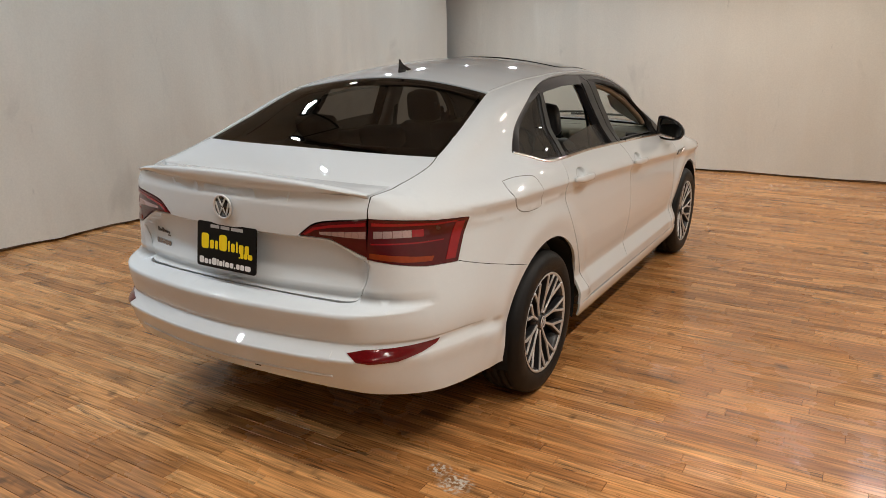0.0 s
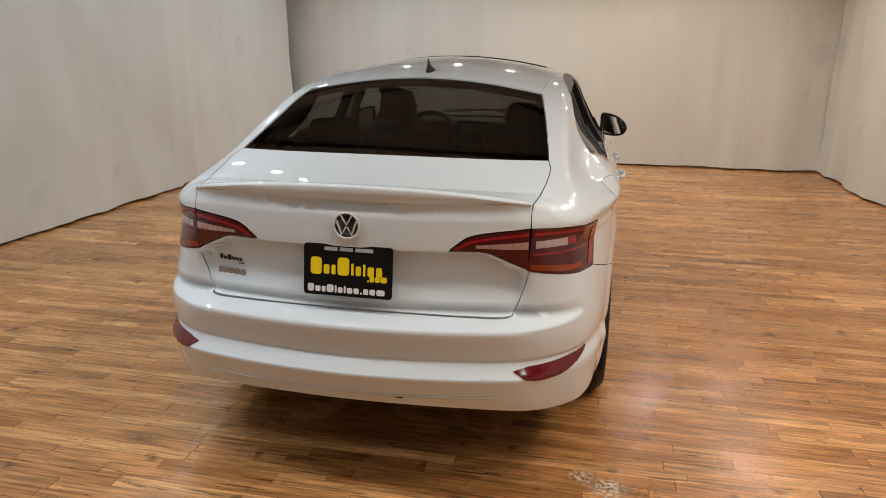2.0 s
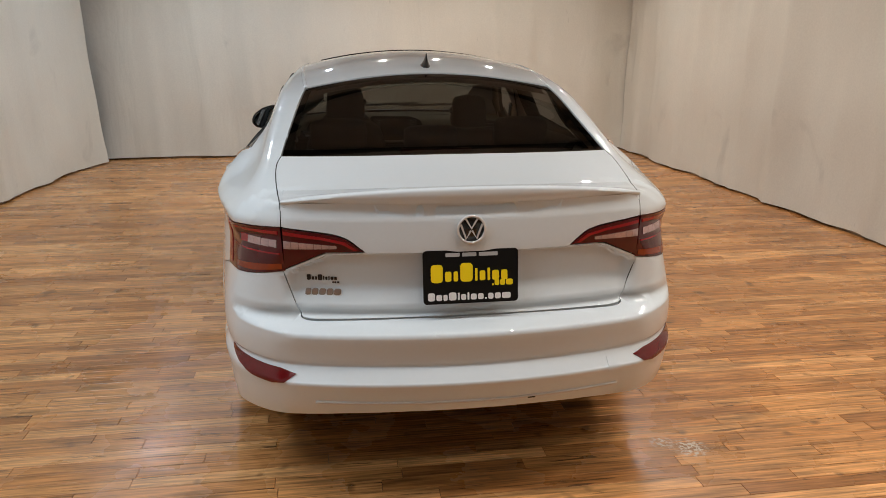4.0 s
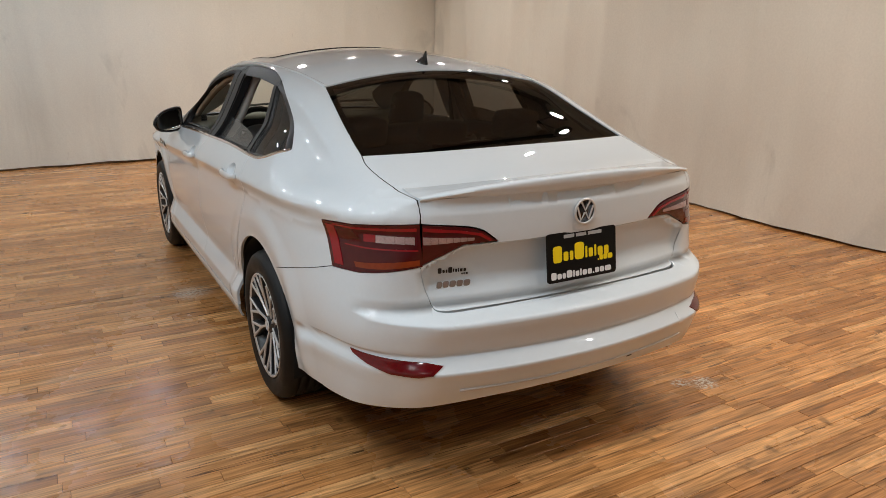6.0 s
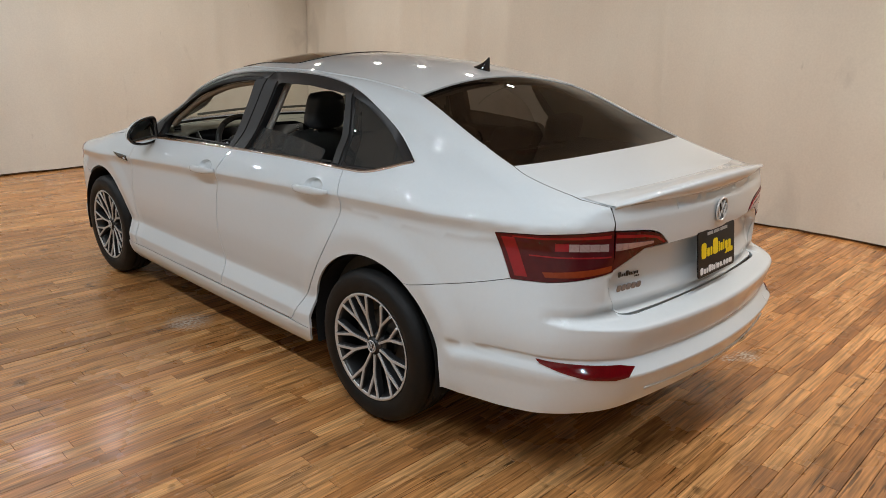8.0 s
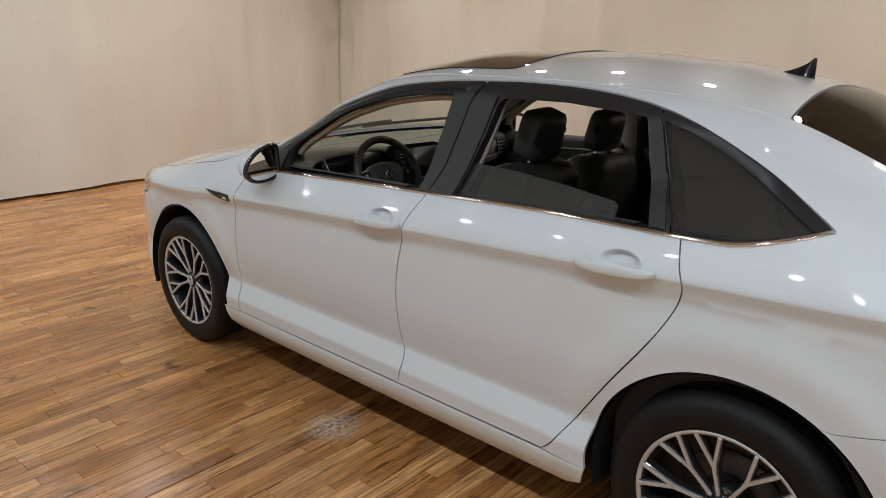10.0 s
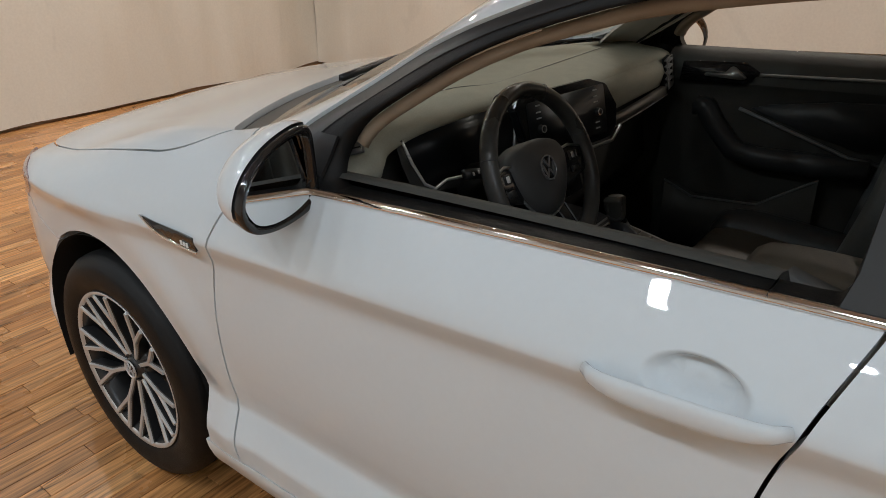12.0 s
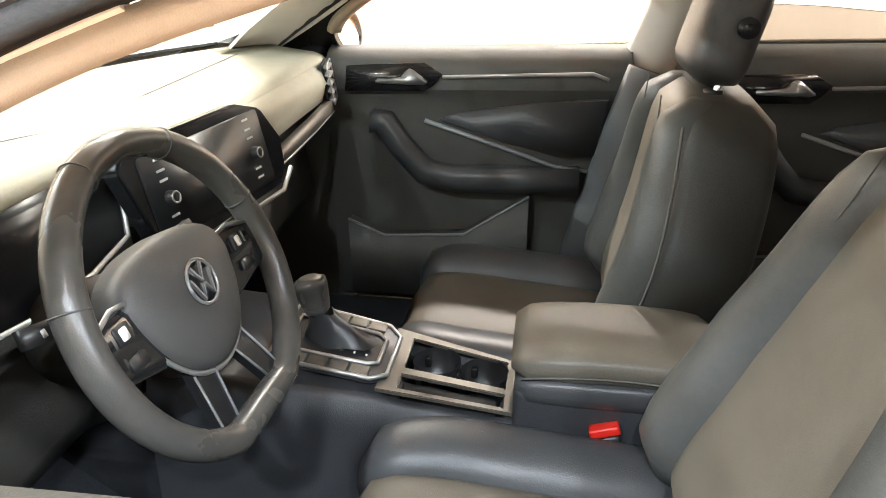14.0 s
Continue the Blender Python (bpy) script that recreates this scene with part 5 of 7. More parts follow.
def shark_fin():
    base = on_top([(0, 0.215)])[0]
    bm = bmesh.new()
    rows = []
    for t in np.linspace(0, 1, 12):
        h = 0.057 * t
        y0 = -0.060 + 0.002 * t
        y1 = 0.066 * (1 - t) ** 1.8 - 0.052 * t ** 0.8 + 0.004
        w = 0.022 * (1 - t) ** 1.7 + 0.003
        ring = []
        for k in range(20):
            a = 2 * math.pi * k / 20
            ring.append(Vector(base) + Vector((w * math.sin(a), (y0 + y1) / 2 + (y1 - y0) / 2 * math.cos(a), -0.006 + h - 0.17 * ((y0 + y1) / 2 + (y1 - y0) / 2 * math.cos(a)) * -1 * (1 - t) * 0.6)))
        rows.append(ring)
    skin(bm, rows, True, True)
    part("roof_aerial", bm, GLOSS_BLACK, car, "black shark-fin aerial")


def rear_badges(lid):
    # round emblem
    c = Vector(on_rear([(0, 0.938)])[0])
    face = Matrix.Translation(c + Vector((0, -0.004, 0))) @ pose(0, 0, 0, 90, 0, 0)
    emblem(lid, face, 0.046)
    # dealer's board in the plate recess
    m = Matrix.Translation((0.0, -1.006, 0.7845)) @ pose(0, 0, 0, 90 - 7, 0, 0)
    bm = bmesh.new()
    prism(bm, rounded(0.305, 0.172, 0.012), 0.005, m @ Matrix.Translation((0, 0, -0.005)))
    board = part("dealer_plate", bm, PLATE, lid, "black dealer board with yellow and white printing", angle=40)
    blocks("printed_shape", YELLOW, board, m, -0.128, 0.012, [(0.038, 0.058, 0.0), (0.020, 0.032, -0.010), (0.014, 0.032, -0.010), (0.040, 0.060, 0.002), (0.008, 0.040, -0.006), (0.018, 0.032, -0.010), (0.008, 0.040, -0.006), (0.022, 0.032, -0.010), (0.020, 0.032, -0.010)], 0.0072)
    blocks("printed_shape", YELLOW, board, m, 0.068, -0.022, [(0.005, 0.006, -0.007), (0.015, 0.019, 0), (0.016, 0.019, 0), (0.022, 0.019, 0)], 0.003)
    blocks("printed_shape", WHITE_PRINT, board, m, -0.138, -0.062, [(0.022, 0.026, 0), (0.018, 0.019, -0.0035), (0.013, 0.019, -0.0035), (0.024, 0.026, 0), (0.006, 0.024, -0.001), (0.016, 0.019, -0.0035), (0.006, 0.024, -0.001), (0.019, 0.019, -0.0035), (0.018, 0.019, -0.0035),
                                                                        (0.006, 0.006, -0.010), (0.017, 0.019, -0.0035), (0.019, 0.019, -0.0035), (0.028, 0.019, -0.0035)], 0.0045)
    for k, w in enumerate((0.045, 0.045, 0.06)):
        bm = bmesh.new()
        prism(bm, rounded(w, 0.012, 0.002), 0.0012, m @ Matrix.Translation((-0.058 + 0.053 * k + (0.008 if k == 2 else 0), 0.071, 0.0004)))
        part("printed_bar", bm, GREY_PRINT, board, smooth=False)
    # sticker and model name
    c = Vector(on_rear([(-0.465, 0.765)])[0])
    n = skin_normal(np.array([tuple(c)]))[0]
    m = Matrix.Translation(c + Vector(n) * 0.001) @ Vector(n).to_track_quat("Z", "Y").to_matrix().to_4x4()
    blocks("sticker", BLACK_PRINT, lid, m, -0.052, 0.006, [(0.013, 0.019, 0), (0.008, 0.011, -0.003), (0.006, 0.011, -0.003), (0.014, 0.020, 0), (0.004, 0.013, -0.002), (0.007, 0.011, -0.003), (0.004, 0.013, -0.002), (0.009, 0.011, -0.003), (0.009, 0.011, -0.003)], 0.003, 0.0006)
    blocks("sticker", BLACK_PRINT, lid, m, 0.030, -0.010, [(0.005, 0.006, 0), (0.006, 0.006, 0), (0.008, 0.006, 0)], 0.002, 0.0006)
    c = Vector(on_rear([(-0.467, 0.724)])[0])
    m = Matrix.Translation(c + Vector(n) * 0.001) @ Vector(n).to_track_quat("Z", "Y").to_matrix().to_4x4()
    blocks("model_badge", MODEL_CHROME, lid, m, -0.056, 0.0, [(0.018, 0.022, 0), (0.020, 0.022, 0), (0.021, 0.022, 0), (0.021, 0.022, 0), (0.022, 0.022, 0)], 0.0035, 0.003, 0.16)


def blocks(name, mat, parent, m, x, y, sizes, gap, th=0.0012, lean=0.0):
    """Plain bars the size of printed letters in a row."""
    for w, h, dy in sizes:
        bm = bmesh.new()
        o = [(a + lean * b, b) for a, b in rounded(w, h, min(w, h) * 0.28, 3)]
        prism(bm, o, th, m @ Matrix.Translation((x + w / 2, y + dy, 0.0002)))
        part(name, bm, mat, parent, smooth=False)
        x += w + gap


def emblem(parent, m, r, metal=None):
    """A plain ring with chevron bars inside, in chrome on black."""
    bm = bmesh.new()
    prism(bm, [(r * 0.93 * math.cos(a), r * 0.93 * math.sin(a)) for a in np.linspace(0, 2 * math.pi, 41)[:-1]], 0.004, m)
    disc = part("emblem", bm, GLOSS_BLACK, parent, "round chrome emblem on black")
    bm = bmesh.new()
    ring = [m @ Vector((r * 0.93 * math.cos(a), r * 0.93 * math.sin(a), 0.005)) for a in np.linspace(0, 2 * math.pi, 49)[:-1]]
    up = m.to_3x3() @ Vector((0, 0, 1))
    sweep(bm, ring, circle_prof(r * 0.09, 8), up=up, closed=True)
    part("emblem_ring", bm, metal or BADGE, disc)
    for pts in (((-0.40, 0.74), (0.0, 0.06), (0.40, 0.74)), ((-0.74, 0.36), (-0.36, -0.66), (-0.05, -0.08)), ((0.05, -0.08), (0.36, -0.66), (0.74, 0.36))):
        bm = bmesh.new()
        sweep(bm, [m @ Vector((a * r, b * r, 0.0055)) for a, b in pts], [(-0.075 * r, -0.002), (-0.06 * r, 0.0015), (0.06 * r, 0.0015), (0.075 * r, -0.002)], up=up)
        part("emblem_bar", bm, metal or BADGE, disc, smooth=False)


PLATE = material("black_plate", (0.006, 0.006, 0.006), 0.3, grain=0.1, scale=80, spec=0.25)


def wheel(ax, sgn):
    """Tyre, black rim with ten forked machined spokes, brake disc and cap."""
    w = new("wheel")
    w.parent = car
    w.location = (sgn * 0.772, ax, 0.323)
    s = sgn
    bm = bmesh.new()
    R0 = 0.323
    prof = [(0.222, -0.085), (0.235, -0.098), (0.262, -0.108), (0.290, -0.105), (0.309, -0.092), (0.3195, -0.075), (R0, -0.055), (R0, -0.042), (0.3165, -0.040), (0.3165, -0.034), (R0, -0.032), (R0, -0.004), (0.3165, -0.003), (0.3165, 0.003), (R0, 0.004),
            (R0, 0.032), (0.3165, 0.034), (0.3165, 0.040), (R0, 0.042), (R0, 0.055), (0.3195, 0.075), (0.309, 0.092), (0.302, 0.097), (0.300, 0.0995), (0.290, 0.105), (0.262, 0.108), (0.240, 0.103), (0.236, 0.101), (0.222, 0.090)]
    lathe(bm, [(r, h * s) for r, h in prof], 72)
    part("tyre", bm, RUBBER, w, "black road tyre")
    bm = bmesh.new()
    lathe(bm, [(0.224, s * -0.09), (0.224, s * 0.088), (0.229, s * 0.096), (0.2255, s * 0.1005), (0.214, s * 0.094), (0.207, s * 0.080), (0.200, s * 0.03), (0.195, s * -0.09)], 72)
    rim = part("rim", bm, RIM_DARK, w, "black alloy rim")
    bm = bmesh.new()
    lathe(bm, [(0.2275, s * 0.0975), (0.2255, s * 0.1012), (0.2150, s * 0.0955), (0.2145, s * 0.0935)], 72)
    part("rim_edge", bm, ALLOY, rim)
    for k in range(10):
        base = 36 * k + (2.5 if k % 2 else -2.5) + 9
        for mat, nm, grow, dx in ((RIM_DARK, "spoke", 1.0, 0.0), (ALLOY, "spoke_face", 0.62, 0.0055)):
            bm = bmesh.new()
            fork(bm, base, (1 if k % 2 else -1), grow, dx, s)
            part(nm, bm, mat, rim, angle=30)
    bm = bmesh.new()
    lathe(bm, [(0.0, s * 0.082), (0.024, s * 0.082), (0.0295, s * 0.078), (0.031, s * 0.070), (0.052, s * 0.064), (0.060, s * 0.056), (0.060, s * 0.02), (0.0, s * 0.02)], 40)
    part("hub", bm, RIM_DARK, rim)
    emblem(rim, Matrix.Translation((s * 0.0815, 0, 0)) @ pose(0, 0, 0, 90, 0, 90 * s), 0.026)
    for k in range(5):
        a = radians(72 * k + 27)
        bm = bmesh.new()
        rod(bm, (s * 0.05, 0.046 * math.cos(a), 0.046 * math.sin(a)), (s * 0.068, 0.046 * math.cos(a), 0.046 * math.sin(a)), 0.0085, 6)
        part("wheel_bolt", bm, STEEL, rim)
    bm = bmesh.new()
    lathe(bm, [(0.07, s * 0.005), (0.135, s * 0.005), (0.137, s * 0.0), (0.137, s * -0.012), (0.07, s * -0.012)], 40)
    part("brake_disc", bm, STEEL, w)
    bm = bmesh.new()
    lathe(bm, [(0.0, s * -0.05), (0.19, s * -0.05), (0.19, s * -0.06)], 40)
    part("wheel_back", bm, DARK, w)


def fork(bm, ang, hand, grow, dx, s):
    """One forked spoke, from the hub out to the rim."""
    def at(r, a, lift):
        a = radians(ang + a)
        h = 0.064 + 0.028 * (r / 0.21) ** 1.4 + lift
        return Vector((s * h, r * math.cos(a), r * math.sin(a)))
    wid = 0.0085 * grow
    for pts in (((0.040, 0.0), (0.085, 0.0), (0.125, hand * 0.3), (0.217, hand * 8.6)), ((0.105, 0.0), (0.130, -hand * 1.2), (0.217, -hand * 8.0))):
        path = [at(r, a, dx) for r, a in pts]
        sweep(bm, path, [(-wid, -0.005), (-wid, 0.003), (-wid * 0.8, 0.005), (wid * 0.8, 0.005), (wid, 0.003), (wid, -0.005)] if grow < 1 else
              [(-wid, -0.022), (-wid, 0.003), (-wid * 0.8, 0.005), (wid * 0.8, 0.005), (wid, 0.003), (wid, -0.022)], up=(s, 0, 0))


def underside():
    bm = bmesh.new()
    box(bm, (0, 1.30, 0.215), (1.46, 1.85, 0.07), 0.02)
    box(bm, (0, -0.58, 0.33), (1.20, 0.50, 0.06), 0.03)
    box(bm, (0, 1.3, 0.26), (1.10, 4.2, 0.06), 0.02)
    box(bm, (0, 3.2, 0.24), (1.3, 0.5, 0.06), 0.02)
    part("underbody", bm, DARK, car, "black underbody")
    for ax in (RAX, FAX):
        for sgn in (1, -1):
            bm = bmesh.new()
            rows = []
            for x in (0.52, 0.80, 0.862):
                rows.append([(sgn * x, ax + 0.376 * math.cos(radians(a)), 0.325 + 0.376 * math.sin(radians(a))) for a in np.linspace(-15, 195, 40)])
            skin(bm, rows)
            skin(bm, [rows[0], [(sgn * 0.52, ax, 0.3)] * 40])
            part("wheel_arch_liner", bm, DARK, car)


both(quarter)
both(doors)
both(fender)
rear_bumper()
front_bumper()
tail_parent = boot()
both(tail_lamp)
top_pieces()
both(greenhouse)
both(door_mirror)
def fuel_flap():
    """The filler flap in the right rear wing, with its shut line."""
    o = smooth_curve([(-0.335, 1.002), (-0.25, 1.010), (-0.165, 1.004), (-0.135, 0.975), (-0.112, 0.915), (-0.102, 0.885), (-0.118, 0.868), (-0.22, 0.868), (-0.285, 0.885), (-0.335, 0.935), (-0.352, 0.975), (-0.335, 1.002)], 4)[:-1]
    P = on_side(o, 1)
    gap = edge_strip("flap_gap", np.vstack([P, P[:2]]), 0.0024, 0.0006, STITCH, car)
    panel("fuel_flap", P, chart_side(1), PAINT, car, 0.02, lift=0.0014, flange=0.002, shrink=0.003, label="white fuel filler flap")


fuel_flap()
shark_fin()
rear_badges(tail_parent)
underside()
for ax in (RAX, FAX):
    for sgn in (1, -1):
        wheel(ax, sgn)


# ---- the car's inside ----
def loft(bm, cx, path, half, thick, n=22, power=3.2, shift=None, skew=0.0):
    """A padded form along a path of (along, up) points; half widths and half depths at each point."""
    path = np.array(path, float)
    t = np.gradient(path, axis=0)
    t /= np.linalg.norm(t, axis=1, keepdims=True)
    rows = []
    for i, (p, tt) in enumerate(zip(path, t)):
        nv = np.array([-tt[1], tt[0]])
        ring = []
        for k in range(n):
            a = 2 * math.pi * k / n
            ca, sa = math.cos(a), math.sin(a)
            u = half[i] * math.copysign(abs(ca) ** (2 / power), ca)
            v = thick[i] * math.copysign(abs(sa) ** (2 / power), sa)
            v += skew * u * (1 if v > 0 else 0.3)
            q = p + nv * v
            ring.append((cx + u + (shift[i] if shift is not None else 0.0), q[0], q[1]))
        rows.append(ring)
    return skin(bm, rows, True, True)


def ends(n, a, b, e=0.35):
    """A taper to rounded ends for n sections."""
    t = np.linspace(-1, 1, n)
    return a * (1 - np.abs(t) ** 6) ** 0.5 * (1 - b) + a * b


def seam_line(name, pts, parent, r=0.0014, mat=None):
    bm = bmesh.new()
    sweep(bm, pts, circle_prof(r, 6))
    return part(name, bm, mat or STITCH, parent)


def seat(cx, y0, inner, lean=0.215, tall=0.475, drop=0.0, raised=0.0):
    """A front seat: cushion, bolsters, backrest, headrest. inner: the side that faces the console."""
    s = new("front_seat")
    s.parent = car
    s.location.z = raised
    tagged(s, "black and grey leatherette front seat")
    n = 17
    u = np.linspace(0, 1, n)
    cush = np.stack([y0 + 0.02 + 0.50 * u, 0.443 - drop + 0.040 * u - 0.10 * np.maximum(u - 0.88, 0) ** 1.0], 1)
    bm = bmesh.new()
    loft(bm, cx, cush, ends(n, 0.150, 0.72), ends(n, 0.070, 0.25), power=4.5)
    cu = part("seat_cushion", bm, GREY_SHADED, s, "grey leatherette seat cushion")
    for sg in (1, -1):
        bm = bmesh.new()
        bp = cush + np.stack([-0.015 * u * 0, 0.014 + 0 * u], 1)
        loft(bm, cx + sg * 0.190, bp, ends(n, 0.064, 0.45), ends(n, 0.082, 0.30), power=2.6, shift=-sg * 0.025 * np.maximum(u - 0.75, 0) / 0.25, skew=sg * 0.12)
        part("seat_bolster", bm, LEATHER, cu, "black side bolster")
        line = [(cx + sg * 0.150, p[0], p[1] + 0.072) for p in cush[2:-2]]
        seam_line("seam", line, cu)
    bm = bmesh.new()
    box(bm, (cx, y0 + 0.27, 0.365), (0.42, 0.46, 0.12), 0.03)
    part("seat_base", bm, SATIN_BLACK, s, "black plastic seat base")
    # backrest
    v = np.linspace(0, 1, n)
    back = np.stack([y0 + 0.055 - lean * v - 0.02 * np.sin(v * math.pi), 0.535 - drop + tall * v], 1)
    bm = bmesh.new()
    wid = 0.165 - 0.055 * np.maximum(v - 0.62, 0) / 0.38
    loft(bm, cx, back + np.stack([0.012 + 0 * v, 0 * v], 1), ends(n, 1.0, 0.7) * wid, ends(n, 0.060, 0.3), power=4.5)
    bk = part("backrest", bm, GREY_LIT, s, "grey leatherette backrest")
    for sg in (1, -1):
        bm = bmesh.new()
        loft(bm, cx + sg * 0.182, back + np.stack([0.026 - 0.02 * v, 0 * v], 1), ends(n, 1.0, 0.4) * (0.066 - 0.012 * v), ends(n, 0.086, 0.35), power=2.5, shift=-sg * (0.065 * np.maximum(v - 0.45, 0) / 0.55), skew=-sg * 0.10)
        part("back_bolster", bm, BLACK_LIT, bk, "black side bolster")
        line = [(cx + sg * (0.150 - 0.065 * max(a - 0.45, 0) / 0.55), p[0] + 0.078, p[1] + 0.03) for a, p in zip(v[2:-1], back[2:-1])]
        seam_line("seam", line, bk)
        rim = [(cx + sg * (0.255 - 0.075 * max(a - 0.45, 0) / 0.55), p[0] + 0.052, p[1]) for a, p in zip(v[1:-1], back[1:-1])]
        seam_line("piping", rim, bk, 0.0025)
    bm = bmesh.new()
    loft(bm, cx, back + np.stack([-0.030 + 0 * v, 0 * v], 1), ends(n, 1.0, 0.75) * (0.262 - 0.075 * np.maximum(v - 0.45, 0) / 0.55), ends(n, 0.088, 0.5), power=5.5)
    part("back_shell", bm, BLACK_SHADED, bk, "black backrest rear")
    # headrest
    hy, hz = back[-1][0] - 0.012, back[-1][1]
    w = np.linspace(0, 1, 13)
    head = np.stack([hy + 0.012 - 0.045 * w, hz + 0.012 + 0.185 * w], 1)
    bm = bmesh.new()
    loft(bm, cx, head, ends(13, 1.0, 0.45) * (0.112 - 0.018 * w), ends(13, 0.056, 0.3), power=3.4)
    hd = part("headrest", bm, LEATHER, s, "black leatherette headrest")
    for sg in (1, -1):
        bm = bmesh.new()
        rod(bm, (cx + sg * 0.06, hy, hz - 0.06), (cx + sg * 0.06, hy - 0.01, hz + 0.06), 0.0065)
        part("headrest_post", bm, CHROME, hd)
        bm = bmesh.new()
        lathe(bm, [(0.0, 0.0), (0.017, 0.0), (0.017, -0.006)], 20, "Z", (cx + sg * 0.06, hy, hz + 0.006))
        part("post_collar", bm, SATIN_BLACK, hd)
    bm = bmesh.new()
    rod(bm, (cx + inner * 0.098, hy - 0.03, hz + 0.115), (cx + inner * 0.111, hy - 0.03, hz + 0.115), 0.017, 18)
    rod(bm, (cx + inner * 0.108, hy - 0.03, hz + 0.115), (cx + inner * 0.116, hy - 0.03, hz + 0.115), 0.009, 14)
    part("headrest_button", bm, SATIN_BLACK, hd)
    # seat belt buckle beside the console
    bm = bmesh.new()
    bx = cx + inner * 0.245
    box(bm, (bx, y0 + 0.150, 0.50), (0.022, 0.040, 0.09), 0.006, Euler((radians(-18), 0, 0)).to_matrix())
    bu = part("belt_buckle", bm, SATIN_BLACK, s)
    bm = bmesh.new()
    box(bm, (bx, y0 + 0.166, 0.551), (0.020, 0.046, 0.016), 0.004, Euler((radians(-18), 0, 0)).to_matrix())
    part("release_button", bm, BUCKLE_RED, bu, "red release button")
    return s


def rear_bench():
    b = new("rear_seat")
    b.parent = car
    tagged(b, "black leatherette rear bench")
    n = 13
    u = np.linspace(0, 1, n)
    for cx, w in ((-0.40, 0.23), (0.0, 0.16), (0.40, 0.23)):
        bm = bmesh.new()
        loft(bm, cx, np.stack([0.22 + 0.46 * u, 0.47 + 0.03 * u], 1), ends(n, w, 0.7), ends(n, 0.085, 0.3), power=4)
        part("seat_cushion", bm, LEATHER, b)
        bm = bmesh.new()
        loft(bm, cx, np.stack([0.28 - 0.26 * u, 0.52 + 0.52 * u], 1), ends(n, w, 0.7), ends(n, 0.075, 0.3), power=4)
        part("backrest", bm, LEATHER, b)
        bm = bmesh.new()
        loft(bm, cx, np.stack([0.02 - 0.03 * u, 1.05 + (0.13 if w > 0.2 else 0.09) * u], 1), ends(n, 0.12, 0.5), ends(n, 0.05, 0.3), power=3.2)
        part("headrest", bm, LEATHER, b)
    bm = bmesh.new()
    box(bm, (0, -0.20, 1.035), (1.18, 0.44, 0.03), 0.01)
    part("parcel_shelf", bm, CARPET, car, "dark carpeted parcel shelf")
    bm = bmesh.new()
    box(bm, (0, -0.16, 1.062), (0.30, 0.05, 0.022), 0.008)
    part("high_brake_lamp", bm, RED_DARK, car, "dark red brake lamp behind the rear window")


